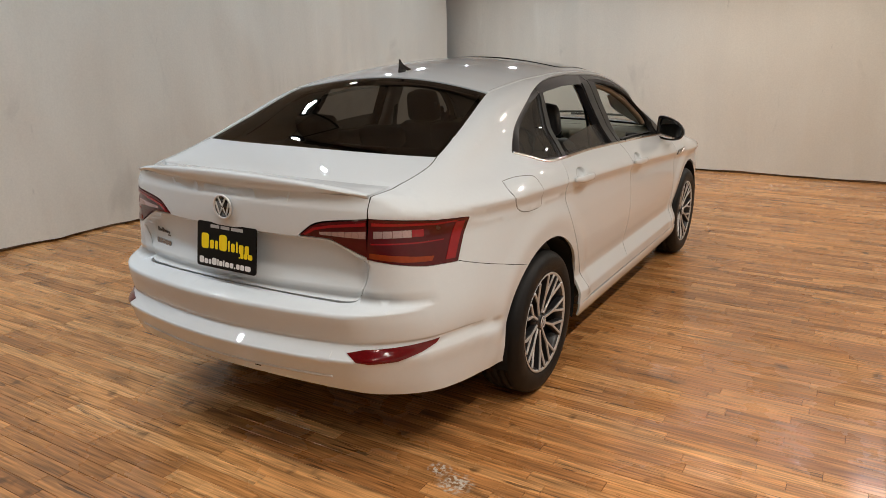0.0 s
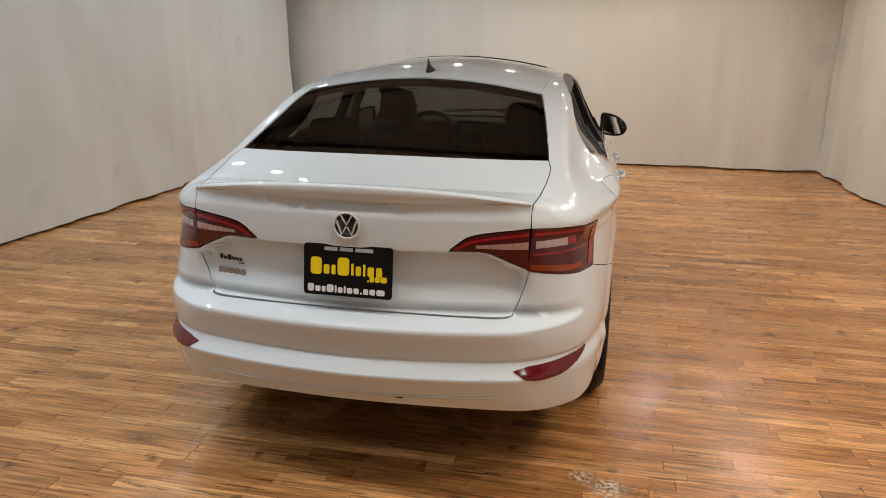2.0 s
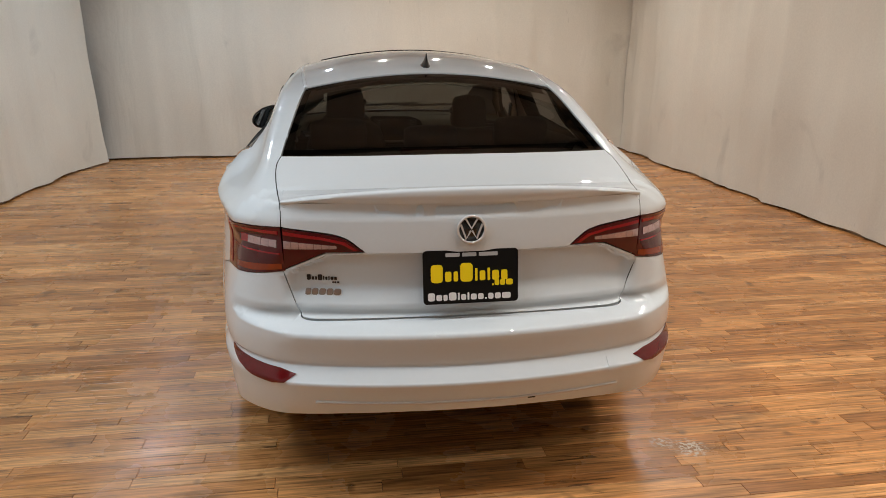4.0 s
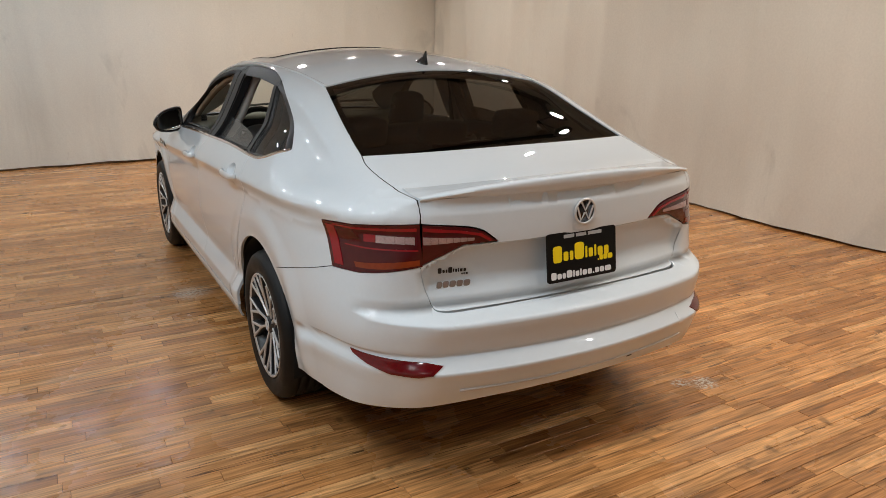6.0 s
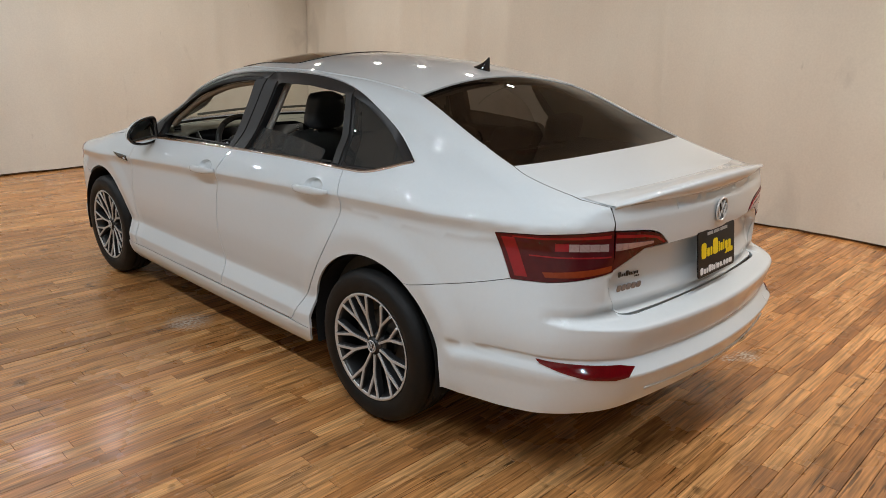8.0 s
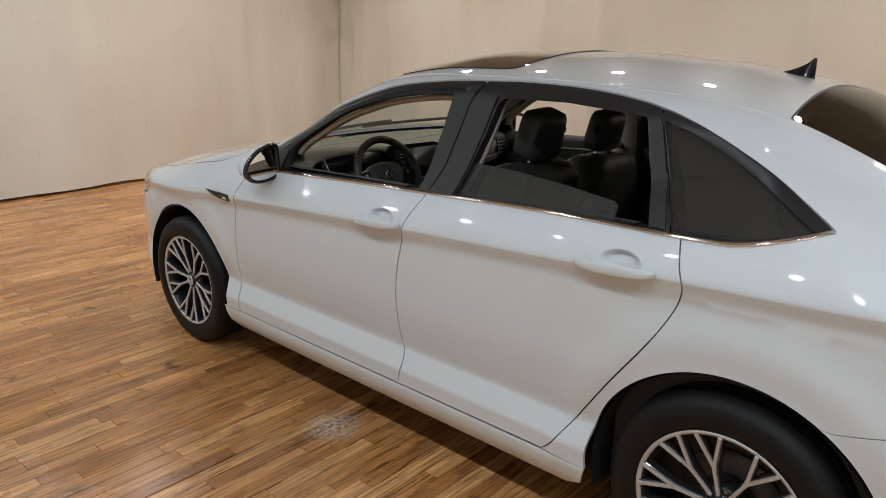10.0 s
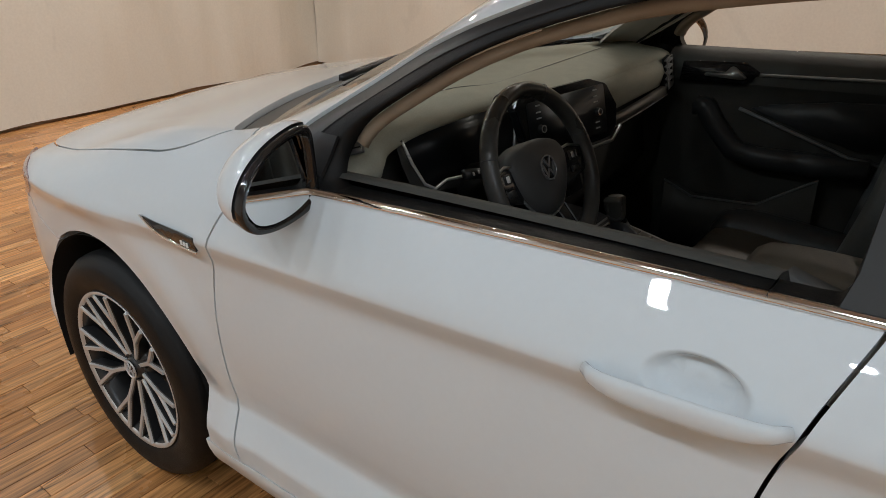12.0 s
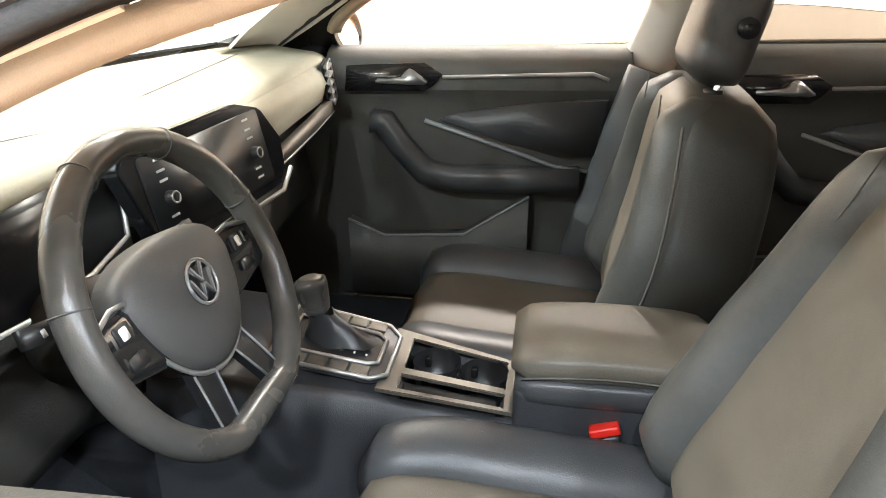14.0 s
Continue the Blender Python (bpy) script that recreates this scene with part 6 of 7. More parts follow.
def cabin_shell():
    for nm, c, sz, rx in (("floor_carpet", (0, 1.25, 0.285), (1.50, 2.25, 0.03), 0), ("tunnel_carpet", (0, 1.35, 0.36), (0.26, 1.9, 0.16), 0), ("bulkhead", (0, 2.33, 0.58), (1.48, 0.04, 0.62), 0),
                          ("toe_board", (0, 2.18, 0.40), (1.40, 0.30, 0.03), 38), ("rear_bulkhead", (0, 0.10, 0.62), (1.44, 0.05, 0.70), 0)):
        bm = bmesh.new()
        box(bm, c, sz, 0.015, Euler((radians(rx), 0, 0)).to_matrix())
        part(nm, bm, CARPET, car, "charcoal carpet")
    for x, y in ((-0.36, 1.93), (0.36, 1.93)):
        bm = bmesh.new()
        box(bm, (x, y, 0.312), (0.44, 0.46, 0.012), 0.005)
        part("floor_mat", bm, CARPET, car, "charcoal floor mat")
    outline = loop(SCREEN_TOP + [0, 0.02], ROOF_EDGE[::-1] * [0.985, 1], GLASS_TOP[::-1] - [0, 0.02])
    panel("headliner", on_top(outline), chart_top(), HEADLINER, car, 0.06, lift=-0.035, flange=0.0, label="light grey roof lining")
    for sgn in (1, -1):
        # front pillar lining, roof rail lining and the other pillars
        A = on_side(OPEN_F[6:41], sgn)
        inn = A + np.array([-sgn * 0.056, 0.0, -0.012])
        bm = bmesh.new()
        sweep(bm, inn, [(-0.014, -0.011), (-0.020, 0.0), (-0.014, 0.011), (0.014, 0.011), (0.020, 0.0), (0.014, -0.011)])
        part("pillar_lining", bm, PILLAR_WARM_LIT, car, "light grey pillar and roof rail lining, tinted as by warm floor light")
        post = np.array([(2.10, 0.985), (1.98, 1.065), (1.86, 1.145), (1.73, 1.205), (1.60, 1.252), (1.62, 1.30), (1.80, 1.245), (1.95, 1.165), (2.08, 1.085), (2.20, 1.005)])
        panel("pillar_lining", mirrored(on_side(dense(post, 0.04)), sgn), chart_side(sgn), HEADLINER, car, 0.04, lift=-0.034, flange=0.008, label="light grey windscreen pillar lining")
        up = on_side(dense([(1.05, 1.335), (1.075, 1.15), (1.115, 0.98), (1.135, 0.885)], 0.05, False), sgn)
        bm = bmesh.new()
        sweep(bm, up + np.array([-sgn * 0.075, -0.055 if sgn < 0 else 0.04, 0]), [(-0.055, -0.02), (-0.062, 0), (-0.055, 0.02), (0.055, 0.02), (0.062, 0), (0.055, -0.02)], up=(sgn, 0, 0))
        part("pillar_lining", bm, HEADLINER, car, "light grey door pillar lining")
        bm = bmesh.new()
        sweep(bm, [(sgn * 0.690, 1.145, 0.955), (sgn * 0.688, 1.185, 0.82), (sgn * 0.692, 1.235, 0.62), (sgn * 0.72, 1.30, 0.32)], [(-0.065, -0.025), (-0.07, 0), (-0.065, 0.025), (0.065, 0.025), (0.07, 0), (0.065, -0.025)], up=(sgn, 0, 0))
        part("pillar_lining", bm, PILLAR_LOWER, car, "charcoal lower door pillar lining")
        lin = np.array([(0.34, 1.30), (0.20, 1.30), (0.05, 1.24), (-0.12, 1.15), (-0.30, 1.08), (-0.32, 1.02), (0.18, 1.02)])
        panel("pillar_lining", mirrored(on_side(dense(lin, 0.04)), sgn), chart_side(sgn), HEADLINER, car, 0.05, lift=-0.045, flange=0.0, label="light grey rear pillar lining")
        for nm, y0, y1 in (("kick_panel", 1.90, 2.36), ("rear_side_panel", -0.35, 0.36)):
            bm = bmesh.new()
            box(bm, (sgn * 0.752, (y0 + y1) / 2, 0.62), (0.03, y1 - y0, 0.68), 0.006)
            part(nm, bm, DOOR_PLASTIC, car, "black plastic side panel")
        # seat belt
        bm = bmesh.new()
        sweep(bm, [(sgn * 0.60, 1.04, 1.30), (sgn * 0.645, 1.06, 1.10), (sgn * 0.70, 1.075, 0.75), (sgn * 0.72, 1.08, 0.40)], [(-0.023, -0.001), (-0.023, 0.001), (0.023, 0.001), (0.023, -0.001)], up=(sgn, 0, 0))
        part("seat_belt", bm, SATIN_BLACK, car, "black seat belt")
    bm = bmesh.new()
    sweep(bm, [(-0.125, 1.70, 1.275), (-0.06, 1.705, 1.282), (0.06, 1.705, 1.282), (0.125, 1.70, 1.275)], [(-0.012, -0.03), (-0.016, 0.0), (-0.012, 0.03), (0.008, 0.034), (0.012, 0), (0.008, -0.034)])
    rm = part("rear_view_mirror", bm, SATIN_BLACK, car, "black rear-view mirror")
    bm = bmesh.new()
    rod(bm, (0, 1.72, 1.29), (0, 1.80, 1.325), 0.012)
    part("mirror_stalk", bm, SATIN_BLACK, rm)


PILLAR_LOWER = material("charcoal_pillar_lining", (0.085, 0.088, 0.090), 0.55, grain=0.1, scale=300, bump=0.25, bump_scale=600)
# light grey lining; the floor's warm bounce and the shade are in its colour
PILLAR_WARM_LIT = material("warm_lit_pillar_lining", (0.32, 0.25, 0.18), 0.7, grain=0.06, scale=300, bump=0.2, bump_scale=800)


def door_lining(sgn, y0, y1, front):
    """The inside of a door: padded top, bright strip and handle, arm rest, pocket."""
    X = sgn * 0.705
    d = new("door_lining")
    d.parent = car
    tagged(d, "black plastic door lining with silver handle")
    L = y1 - y0

    def yy(t):
        return y0 + L * t
    rows = []
    prof = [(0.075, 0.995), (0.065, 1.000), (0.030, 0.990), (0.004, 0.962), (-0.006, 0.935), (-0.004, 0.905), (0.004, 0.885), (0.008, 0.84), (0.0, 0.80), (0.004, 0.70), (0.010, 0.60), (0.0, 0.50), (-0.004, 0.42), (0.010, 0.33), (0.03, 0.31)]
    for t in np.linspace(0, 1, 15):
        rise = 0.0 if front else 0.022
        rows.append([(X + sgn * (a - 0.005 * math.sin(math.pi * t)), yy(t), z + rise * (z > 0.87) - 0.018 * (t - 0.5) * (z > 0.9)) for a, z in prof])
    bm = bmesh.new()
    skin(bm, [r[5:] for r in rows])
    for k in (0, -1):
        skin(bm, [rows[k], [(p[0] + sgn * 0.05, p[1], p[2]) for p in rows[k]]])
    part("lining_panel", bm, DOOR_PLASTIC, d)
    bm = bmesh.new()
    skin(bm, [r[:6] for r in rows])
    part("door_top", bm, DOOR_TOP, d, "soft charcoal door top")
    up = 0.055 if sgn > 0 else 0.0
    X = X - sgn * 0.012
    # padded centre
    bm = bmesh.new()
    pts = [(0.62, 0.778), (0.55, 0.795), (0.30, 0.825), (0.06, 0.842), (0.09, 0.70), (0.20, 0.695), (0.40, 0.73)]
    m = Matrix(((0, 0, -sgn, X + sgn * 0.002), (1, 0, 0, 0), (0, 1, 0, up), (0, 0, 0, 1)))
    prism(bm, [(yy(a), z) for a, z in pts], 0.010, m)
    bmesh.ops.bevel(bm, geom=bm.edges[:], offset=0.004, segments=2, affect="EDGES")
    part("door_pad", bm, LEATHER, d, "black leatherette pad")
    seam_line("pad_trim", [(X - sgn * 0.006, yy(a), z + up) for a, z in ((0.66, 0.775), (0.40, 0.715), (0.22, 0.672), (0.09, 0.662))], d, 0.0055, SATIN_GREY)
    # silver strip and handle
    bm = bmesh.new()
    sweep(bm, [(X - sgn * 0.004, yy(a), z + up) for a, z in ((0.60, 0.880), (0.35, 0.889), (0.12, 0.897), (0.07, 0.884))], [(-0.003, -0.004), (-0.003, 0.004), (0.003, 0.004), (0.003, -0.004)])
    part("bright_strip", bm, SILVER, d, "satin silver strip")
    bm = bmesh.new()
    prism(bm, [(yy(a), z) for a, z in ((0.63, 0.860), (0.60, 0.885), (0.66, 0.912), (0.84, 0.905), (0.92, 0.90), (0.93, 0.84), (0.66, 0.845))], 0.006, m)
    part("handle_cup", bm, GLOSS_BLACK, d)
    bm = bmesh.new()
    prism(bm, [(yy(a), z) for a, z in ((0.645, 0.868), (0.70, 0.898), (0.715, 0.898), (0.735, 0.875), (0.82, 0.873), (0.82, 0.863), (0.66, 0.861))], 0.012, m @ Matrix.Translation((0, 0, 0.006)))
    bmesh.ops.bevel(bm, geom=bm.edges[:], offset=0.003, segments=2, affect="EDGES")
    part("door_pull", bm, SILVER, d, "satin silver door release")
    # arm rest with its upright grip
    bm = bmesh.new()
    sweep(bm, [(X - sgn * 0.012, yy(a), z + up) for a, z in ((0.84, 0.775), (0.79, 0.772), (0.735, 0.715), (0.655, 0.652), (0.56, 0.640), (0.35, 0.645), (0.14, 0.650))],
          lambda t: [(-0.030 - 0.02 * t, -0.022 - 0.012 * t), (-0.036 - 0.02 * t, 0.0), (-0.030 - 0.02 * t, 0.020), (0.02, 0.022), (0.03, 0.0), (0.02, -0.03 - 0.01 * t)] if sgn > 0 else
          [(0.030 + 0.02 * t, -0.022 - 0.012 * t), (0.036 + 0.02 * t, 0.0), (0.030 + 0.02 * t, 0.020), (-0.02, 0.022), (-0.03, 0.0), (-0.02, -0.03 - 0.01 * t)])
    part("arm_rest", bm, LEATHER, d, "black padded arm rest with a grip")
    # pocket
    bm = bmesh.new()
    ys = ((0.93, 0.515), (0.80, 0.475), (0.52, 0.490), (0.40, 0.55), (0.30, 0.60))
    rows = [[(X - sgn * k, yy(a), z + up) for a, z in ys] for k in (0.0, 0.032, 0.038)]
    low = [[(X - sgn * k, yy(a), 0.36 + 0.02 * (a < 0.4)) for a, z in ys] for k in (0.034, 0.0)]
    skin(bm, rows + low)
    part("door_pocket", bm, DOOR_PLASTIC, d)
    seam_line("pocket_rim", [(X - sgn * 0.038, yy(a), z + up + 0.002) for a, z in ys], d, 0.0035, SATIN_GREY)


DOOR_TOP = material("soft_charcoal_door_top", (0.060, 0.060, 0.054), 0.6, grain=0.1, scale=300, bump=0.3, bump_scale=500)
SATIN_GREY = material("satin_grey_edge", (0.16, 0.16, 0.16), 0.35, grain=0.05, scale=200)


def dashboard():
    d = new("dashboard")
    d.parent = car
    d.location.z = 0.028
    tagged(d, "soft grey dashboard with black screen panel")
    xs = np.linspace(-0.74, 0.74, 121)

    def bump(x, c, w):
        return float(np.exp(-((x - c) / w) ** 4))
    rows, lower = [], []
    for x in xs:
        h = bump(x, -0.37, 0.25)
        s = bump(x, 0.0, 0.20)
        g = 1 / (1 + ((x + 0.395) / 0.232) ** 20)
        e = 2.40 - 0.45 * x * x
        back = (1.925 - 0.035 * h + 0.010 * abs(x)) * (1 - g) + 1.960 * g
        mouth = [(back + 0.010, 0.918 + 0.036 * h), (back + 0.03, 0.935), (back + 0.06, 0.935)]
        face = [(back + 0.004, 0.905 + 0.03 * h), (back + 0.02 + 0.03 * h, 0.880), (back + 0.035 + 0.03 * h, 0.838)]
        end = [(p[0] * g + q[0] * (1 - g), p[1] * g + q[1] * (1 - g)) for p, q in zip(mouth, face)]
        rows.append([(x, e, 0.962), (x, e - 0.10, 0.966), (x, 2.14, 0.962 + 0.018 * h), (x, 2.06, 0.962 + 0.028 * h + 0.004 * s), (x, 2.015, 0.956 + 0.032 * h), (x, back + 0.035, 0.950 + 0.034 * h), (x, back + 0.012, 0.942 + 0.035 * h), (x, back, 0.925 + 0.036 * h)]
                    + [(x, y, z) for y, z in end])
        well = [(back + 0.06, 0.935), (back + 0.06, 0.87), (back - 0.01, 0.80)]
        plain = [(back + 0.035 + 0.03 * h, 0.838), (back + 0.03, 0.815), (back + 0.035, 0.80)]
        lower.append([(x, p[0] * g + q[0] * (1 - g), p[1] * g + q[1] * (1 - g)) for p, q in zip(well, plain)]
                     + [(x, back + 0.085, 0.77), (x, back + 0.075, 0.70), (x, back + 0.060, 0.60), (x, back + 0.11, 0.52), (x, back + 0.30, 0.48)])
    bm = bmesh.new()
    skin(bm, rows)
    part("dash_top", bm, DASH_SOFT, d, "soft grey dash top")
    bm = bmesh.new()
    skin(bm, lower)
    part("dash_lower", bm, DOOR_PLASTIC, d, "black lower dash")
    # fine crease along the dash top
    seam_line("dash_seam", [(x, 2.085 + 0.05 * (x + 0.2) * (x > -0.2) * 0.5, 0.9638 + 0.026 * bump(x, -0.37, 0.25)) for x in np.linspace(-0.62, 0.60, 40)], d, 0.0010, SATIN_GREY)
    # passenger side: soft face over a bright strip
    bm = bmesh.new()
    rr = []
    for x in np.linspace(0.215, 0.615, 16):
        k = (x - 0.2) / 0.42
        rr.append([(x, 1.935 - 0.005 * k, 0.936), (x, 1.918 - 0.010 * k, 0.925), (x, 1.912 - 0.012 * k, 0.90), (x, 1.925 - 0.012 * k, 0.845 + 0.012 * k), (x, 1.94, 0.828 + 0.012 * k)])
    skin(bm, rr)
    part("dash_face", bm, DASH_SOFT, d, "soft grey panel before the passenger")
    bm = bmesh.new()
    sweep(bm, [(0.205, 1.915, 0.815), (0.35, 1.908, 0.822), (0.50, 1.902, 0.834), (0.62, 1.900, 0.846)], [(-0.012, -0.012), (-0.014, 0.0), (-0.010, 0.012), (0.010, 0.013), (0.012, -0.012)])
    part("dash_strip", bm, BRUSHED, d, "brushed metal strip")
    bm = bmesh.new()
    sweep(bm, [(0.19, 1.905, 0.800), (0.35, 1.898, 0.808), (0.50, 1.892, 0.820), (0.625, 1.890, 0.832)], circle_prof(0.003, 6))
    part("dash_strip", bm, SILVER, d)
    # screen panel, turned to the driver
    m = Matrix.Translation((-0.015, 1.888, 0.895)) @ pose(0, 0, 0, 90 - 12, 0, -9)
    hexa = [(-0.185, 0.055), (-0.165, 0.082), (0.10, 0.082), (0.168, 0.060), (0.205, 0.0), (0.195, -0.055), (0.165, -0.078), (-0.150, -0.082)]
    bm = bmesh.new()
    prism(bm, hexa, 0.03, m @ Matrix.Translation((0, 0, -0.028)))
    bmesh.ops.bevel(bm, geom=bm.edges[:], offset=0.004, segments=2, affect="EDGES")
    sp = part("screen_panel", bm, PIANO, d, "gloss black screen panel", angle=40)
    bm = bmesh.new()
    prism(bm, rounded(0.300, 0.125, 0.008), 0.004, m)
    part("touch_screen", bm, SCREEN, sp, "dark touch screen, switched off")
    for x in (-0.112, 0.110):
        bm = bmesh.new()
        lathe(bm, [(0.0, 0.012), (0.0085, 0.012), (0.0095, 0.010), (0.0105, 0.003), (0.0105, 0.0)], 24, "Z")
        bmesh.ops.transform(bm, matrix=m @ Matrix.Translation((x, -0.004, 0.004)), verts=bm.verts[:])
        part("dial", bm, SATIN_BLACK, sp, "black dial with a silver ring")
        bm = bmesh.new()
        lathe(bm, [(0.0068, 0.0118), (0.0068, 0.0132), (0.0092, 0.0130), (0.0092, 0.0118)], 24, "Z")
        bmesh.ops.transform(bm, matrix=m @ Matrix.Translation((x, -0.004, 0.004)), verts=bm.verts[:])
        part("dial_ring", bm, SILVER, sp)
        for y in (0.052, 0.036, 0.022, -0.030, -0.045):
            bm = bmesh.new()
            prism(bm, rounded(0.017, 0.0035, 0.001), 0.0008, m @ Matrix.Translation((x, y, 0.0042)))
            part("button_mark", bm, GREY_PRINT, sp, smooth=False)
    bm = bmesh.new()
    sweep(bm, [m @ Vector((a, b, 0.004)) for a, b in ((-0.140, -0.090), (0.165, -0.088), (0.206, -0.058))], circle_prof(0.0045, 6), up=m.to_3x3() @ Vector((0, 0, 1)))
    part("panel_trim", bm, SILVER, sp)
    # centre vents and switches below
    vents(d, Matrix.Translation((0.0, 1.93, 0.770)) @ pose(0, 0, 0, 90 - 20, 0, -6), 0.24, 0.055, 4)
    vents(d, Matrix.Translation((0.655, 1.905, 0.895)) @ pose(0, 0, 0, 90 - 8, 0, 12), 0.085, 0.095, 5)
    vents(d, Matrix.Translation((-0.665, 1.985, 0.968)) @ pose(0, 0, 0, 90 - 8, 0, -14), 0.038, 0.055, 4)
    bm = bmesh.new()
    box(bm, (0.0, 1.925, 0.690), (0.24, 0.03, 0.055), 0.006, Euler((radians(-18), 0, 0)).to_matrix())
    part("climate_panel", bm, GLOSS_BLACK, d)
    # instrument binnacle
    bm = bmesh.new()
    mm = Matrix.Translation((-0.365, 1.963, 0.905)) @ pose(0, 0, 0, 90 - 16, 0, 0)
    cl = [(-0.185, 0.050), (0.185, 0.050), (0.200, 0.0), (0.175, -0.050), (0.09, -0.062), (-0.03, -0.062), (-0.085, -0.055), (-0.125, -0.062), (-0.150, -0.045), (-0.170, 0.0)]
    prism(bm, cl, 0.01, mm)
    ins = part("instrument_display", bm, SCREEN, d, "dark instrument display")
    bm = bmesh.new()
    sweep(bm, [mm @ Vector((a, b, 0.014)) for a, b in ((0.187, 0.048), (0.203, 0.0), (0.178, -0.053), (0.09, -0.066), (-0.03, -0.066), (-0.085, -0.058), (-0.125, -0.066), (-0.153, -0.048), (-0.174, 0.0), (-0.187, 0.048))], circle_prof(0.0036, 6), up=mm.to_3x3() @ Vector((0, 0, 1)))
    part("display_trim", bm, BADGE, ins, "thin silver outline")
    bm = bmesh.new()
    outer = [(-0.198, 0.050), (0.195, 0.055), (0.215, 0.0), (0.19, -0.07), (0.09, -0.085), (-0.03, -0.085), (-0.085, -0.08), (-0.14, -0.085), (-0.18, -0.06), (-0.196, 0.0)]
    inner = [(-0.188, 0.052), (0.187, 0.052), (0.202, 0.0), (0.177, -0.052), (0.09, -0.064), (-0.03, -0.064), (-0.085, -0.057), (-0.126, -0.064), (-0.152, -0.047), (-0.172, 0.0)]
    skin(bm, [[mm @ Vector((a, b, 0.006)) for a, b in outer], [mm @ Vector((a, b, 0.016)) for a, b in inner], [mm @ Vector((a, b, 0.0)) for a, b in inner]], True)
    part("binnacle", bm, DOOR_PLASTIC, ins)
    bm = bmesh.new()
    box(bm, (-0.62, 1.945, 0.845), (0.10, 0.03, 0.07), 0.008, Euler((radians(-18), 0, radians(-12))).to_matrix())
    lp = part("light_switch_panel", bm, GLOSS_BLACK, d)
    bm = bmesh.new()
    box(bm, (-0.62, 1.928, 0.848), (0.03, 0.004, 0.012), 0.001, Euler((radians(-18), 0, radians(-12))).to_matrix())
    part("button_mark", bm, GREY_PRINT, lp)


def vents(parent, m, w, h, n):
    bm = bmesh.new()
    prism(bm, rounded(w, h, 0.006), 0.006, m @ Matrix.Translation((0, 0, -0.01)))
    v = part("air_vent", bm, DARK, parent, "black slatted air vent")
    for k in range(n):
        bm = bmesh.new()
        y = -h / 2 + h * (k + 0.5) / n
        box(bm, (0, 0, 0), (w * 0.94, 0.003, 0.016), 0.001)
        bmesh.ops.transform(bm, matrix=m @ Matrix.Translation((0, y, 0.002)) @ Matrix.Rotation(radians(25), 4, "X"), verts=bm.verts[:])
        part("slat", bm, SATIN_GREY, v)
    bm = bmesh.new()
    ring = [m @ Vector((a, b, 0.006)) for a, b in rounded(w, h, 0.008)]
    sweep(bm, ring, circle_prof(0.0022, 6), up=m.to_3x3() @ Vector((0, 0, 1)), closed=True)
    part("vent_rim", bm, SILVER, v)


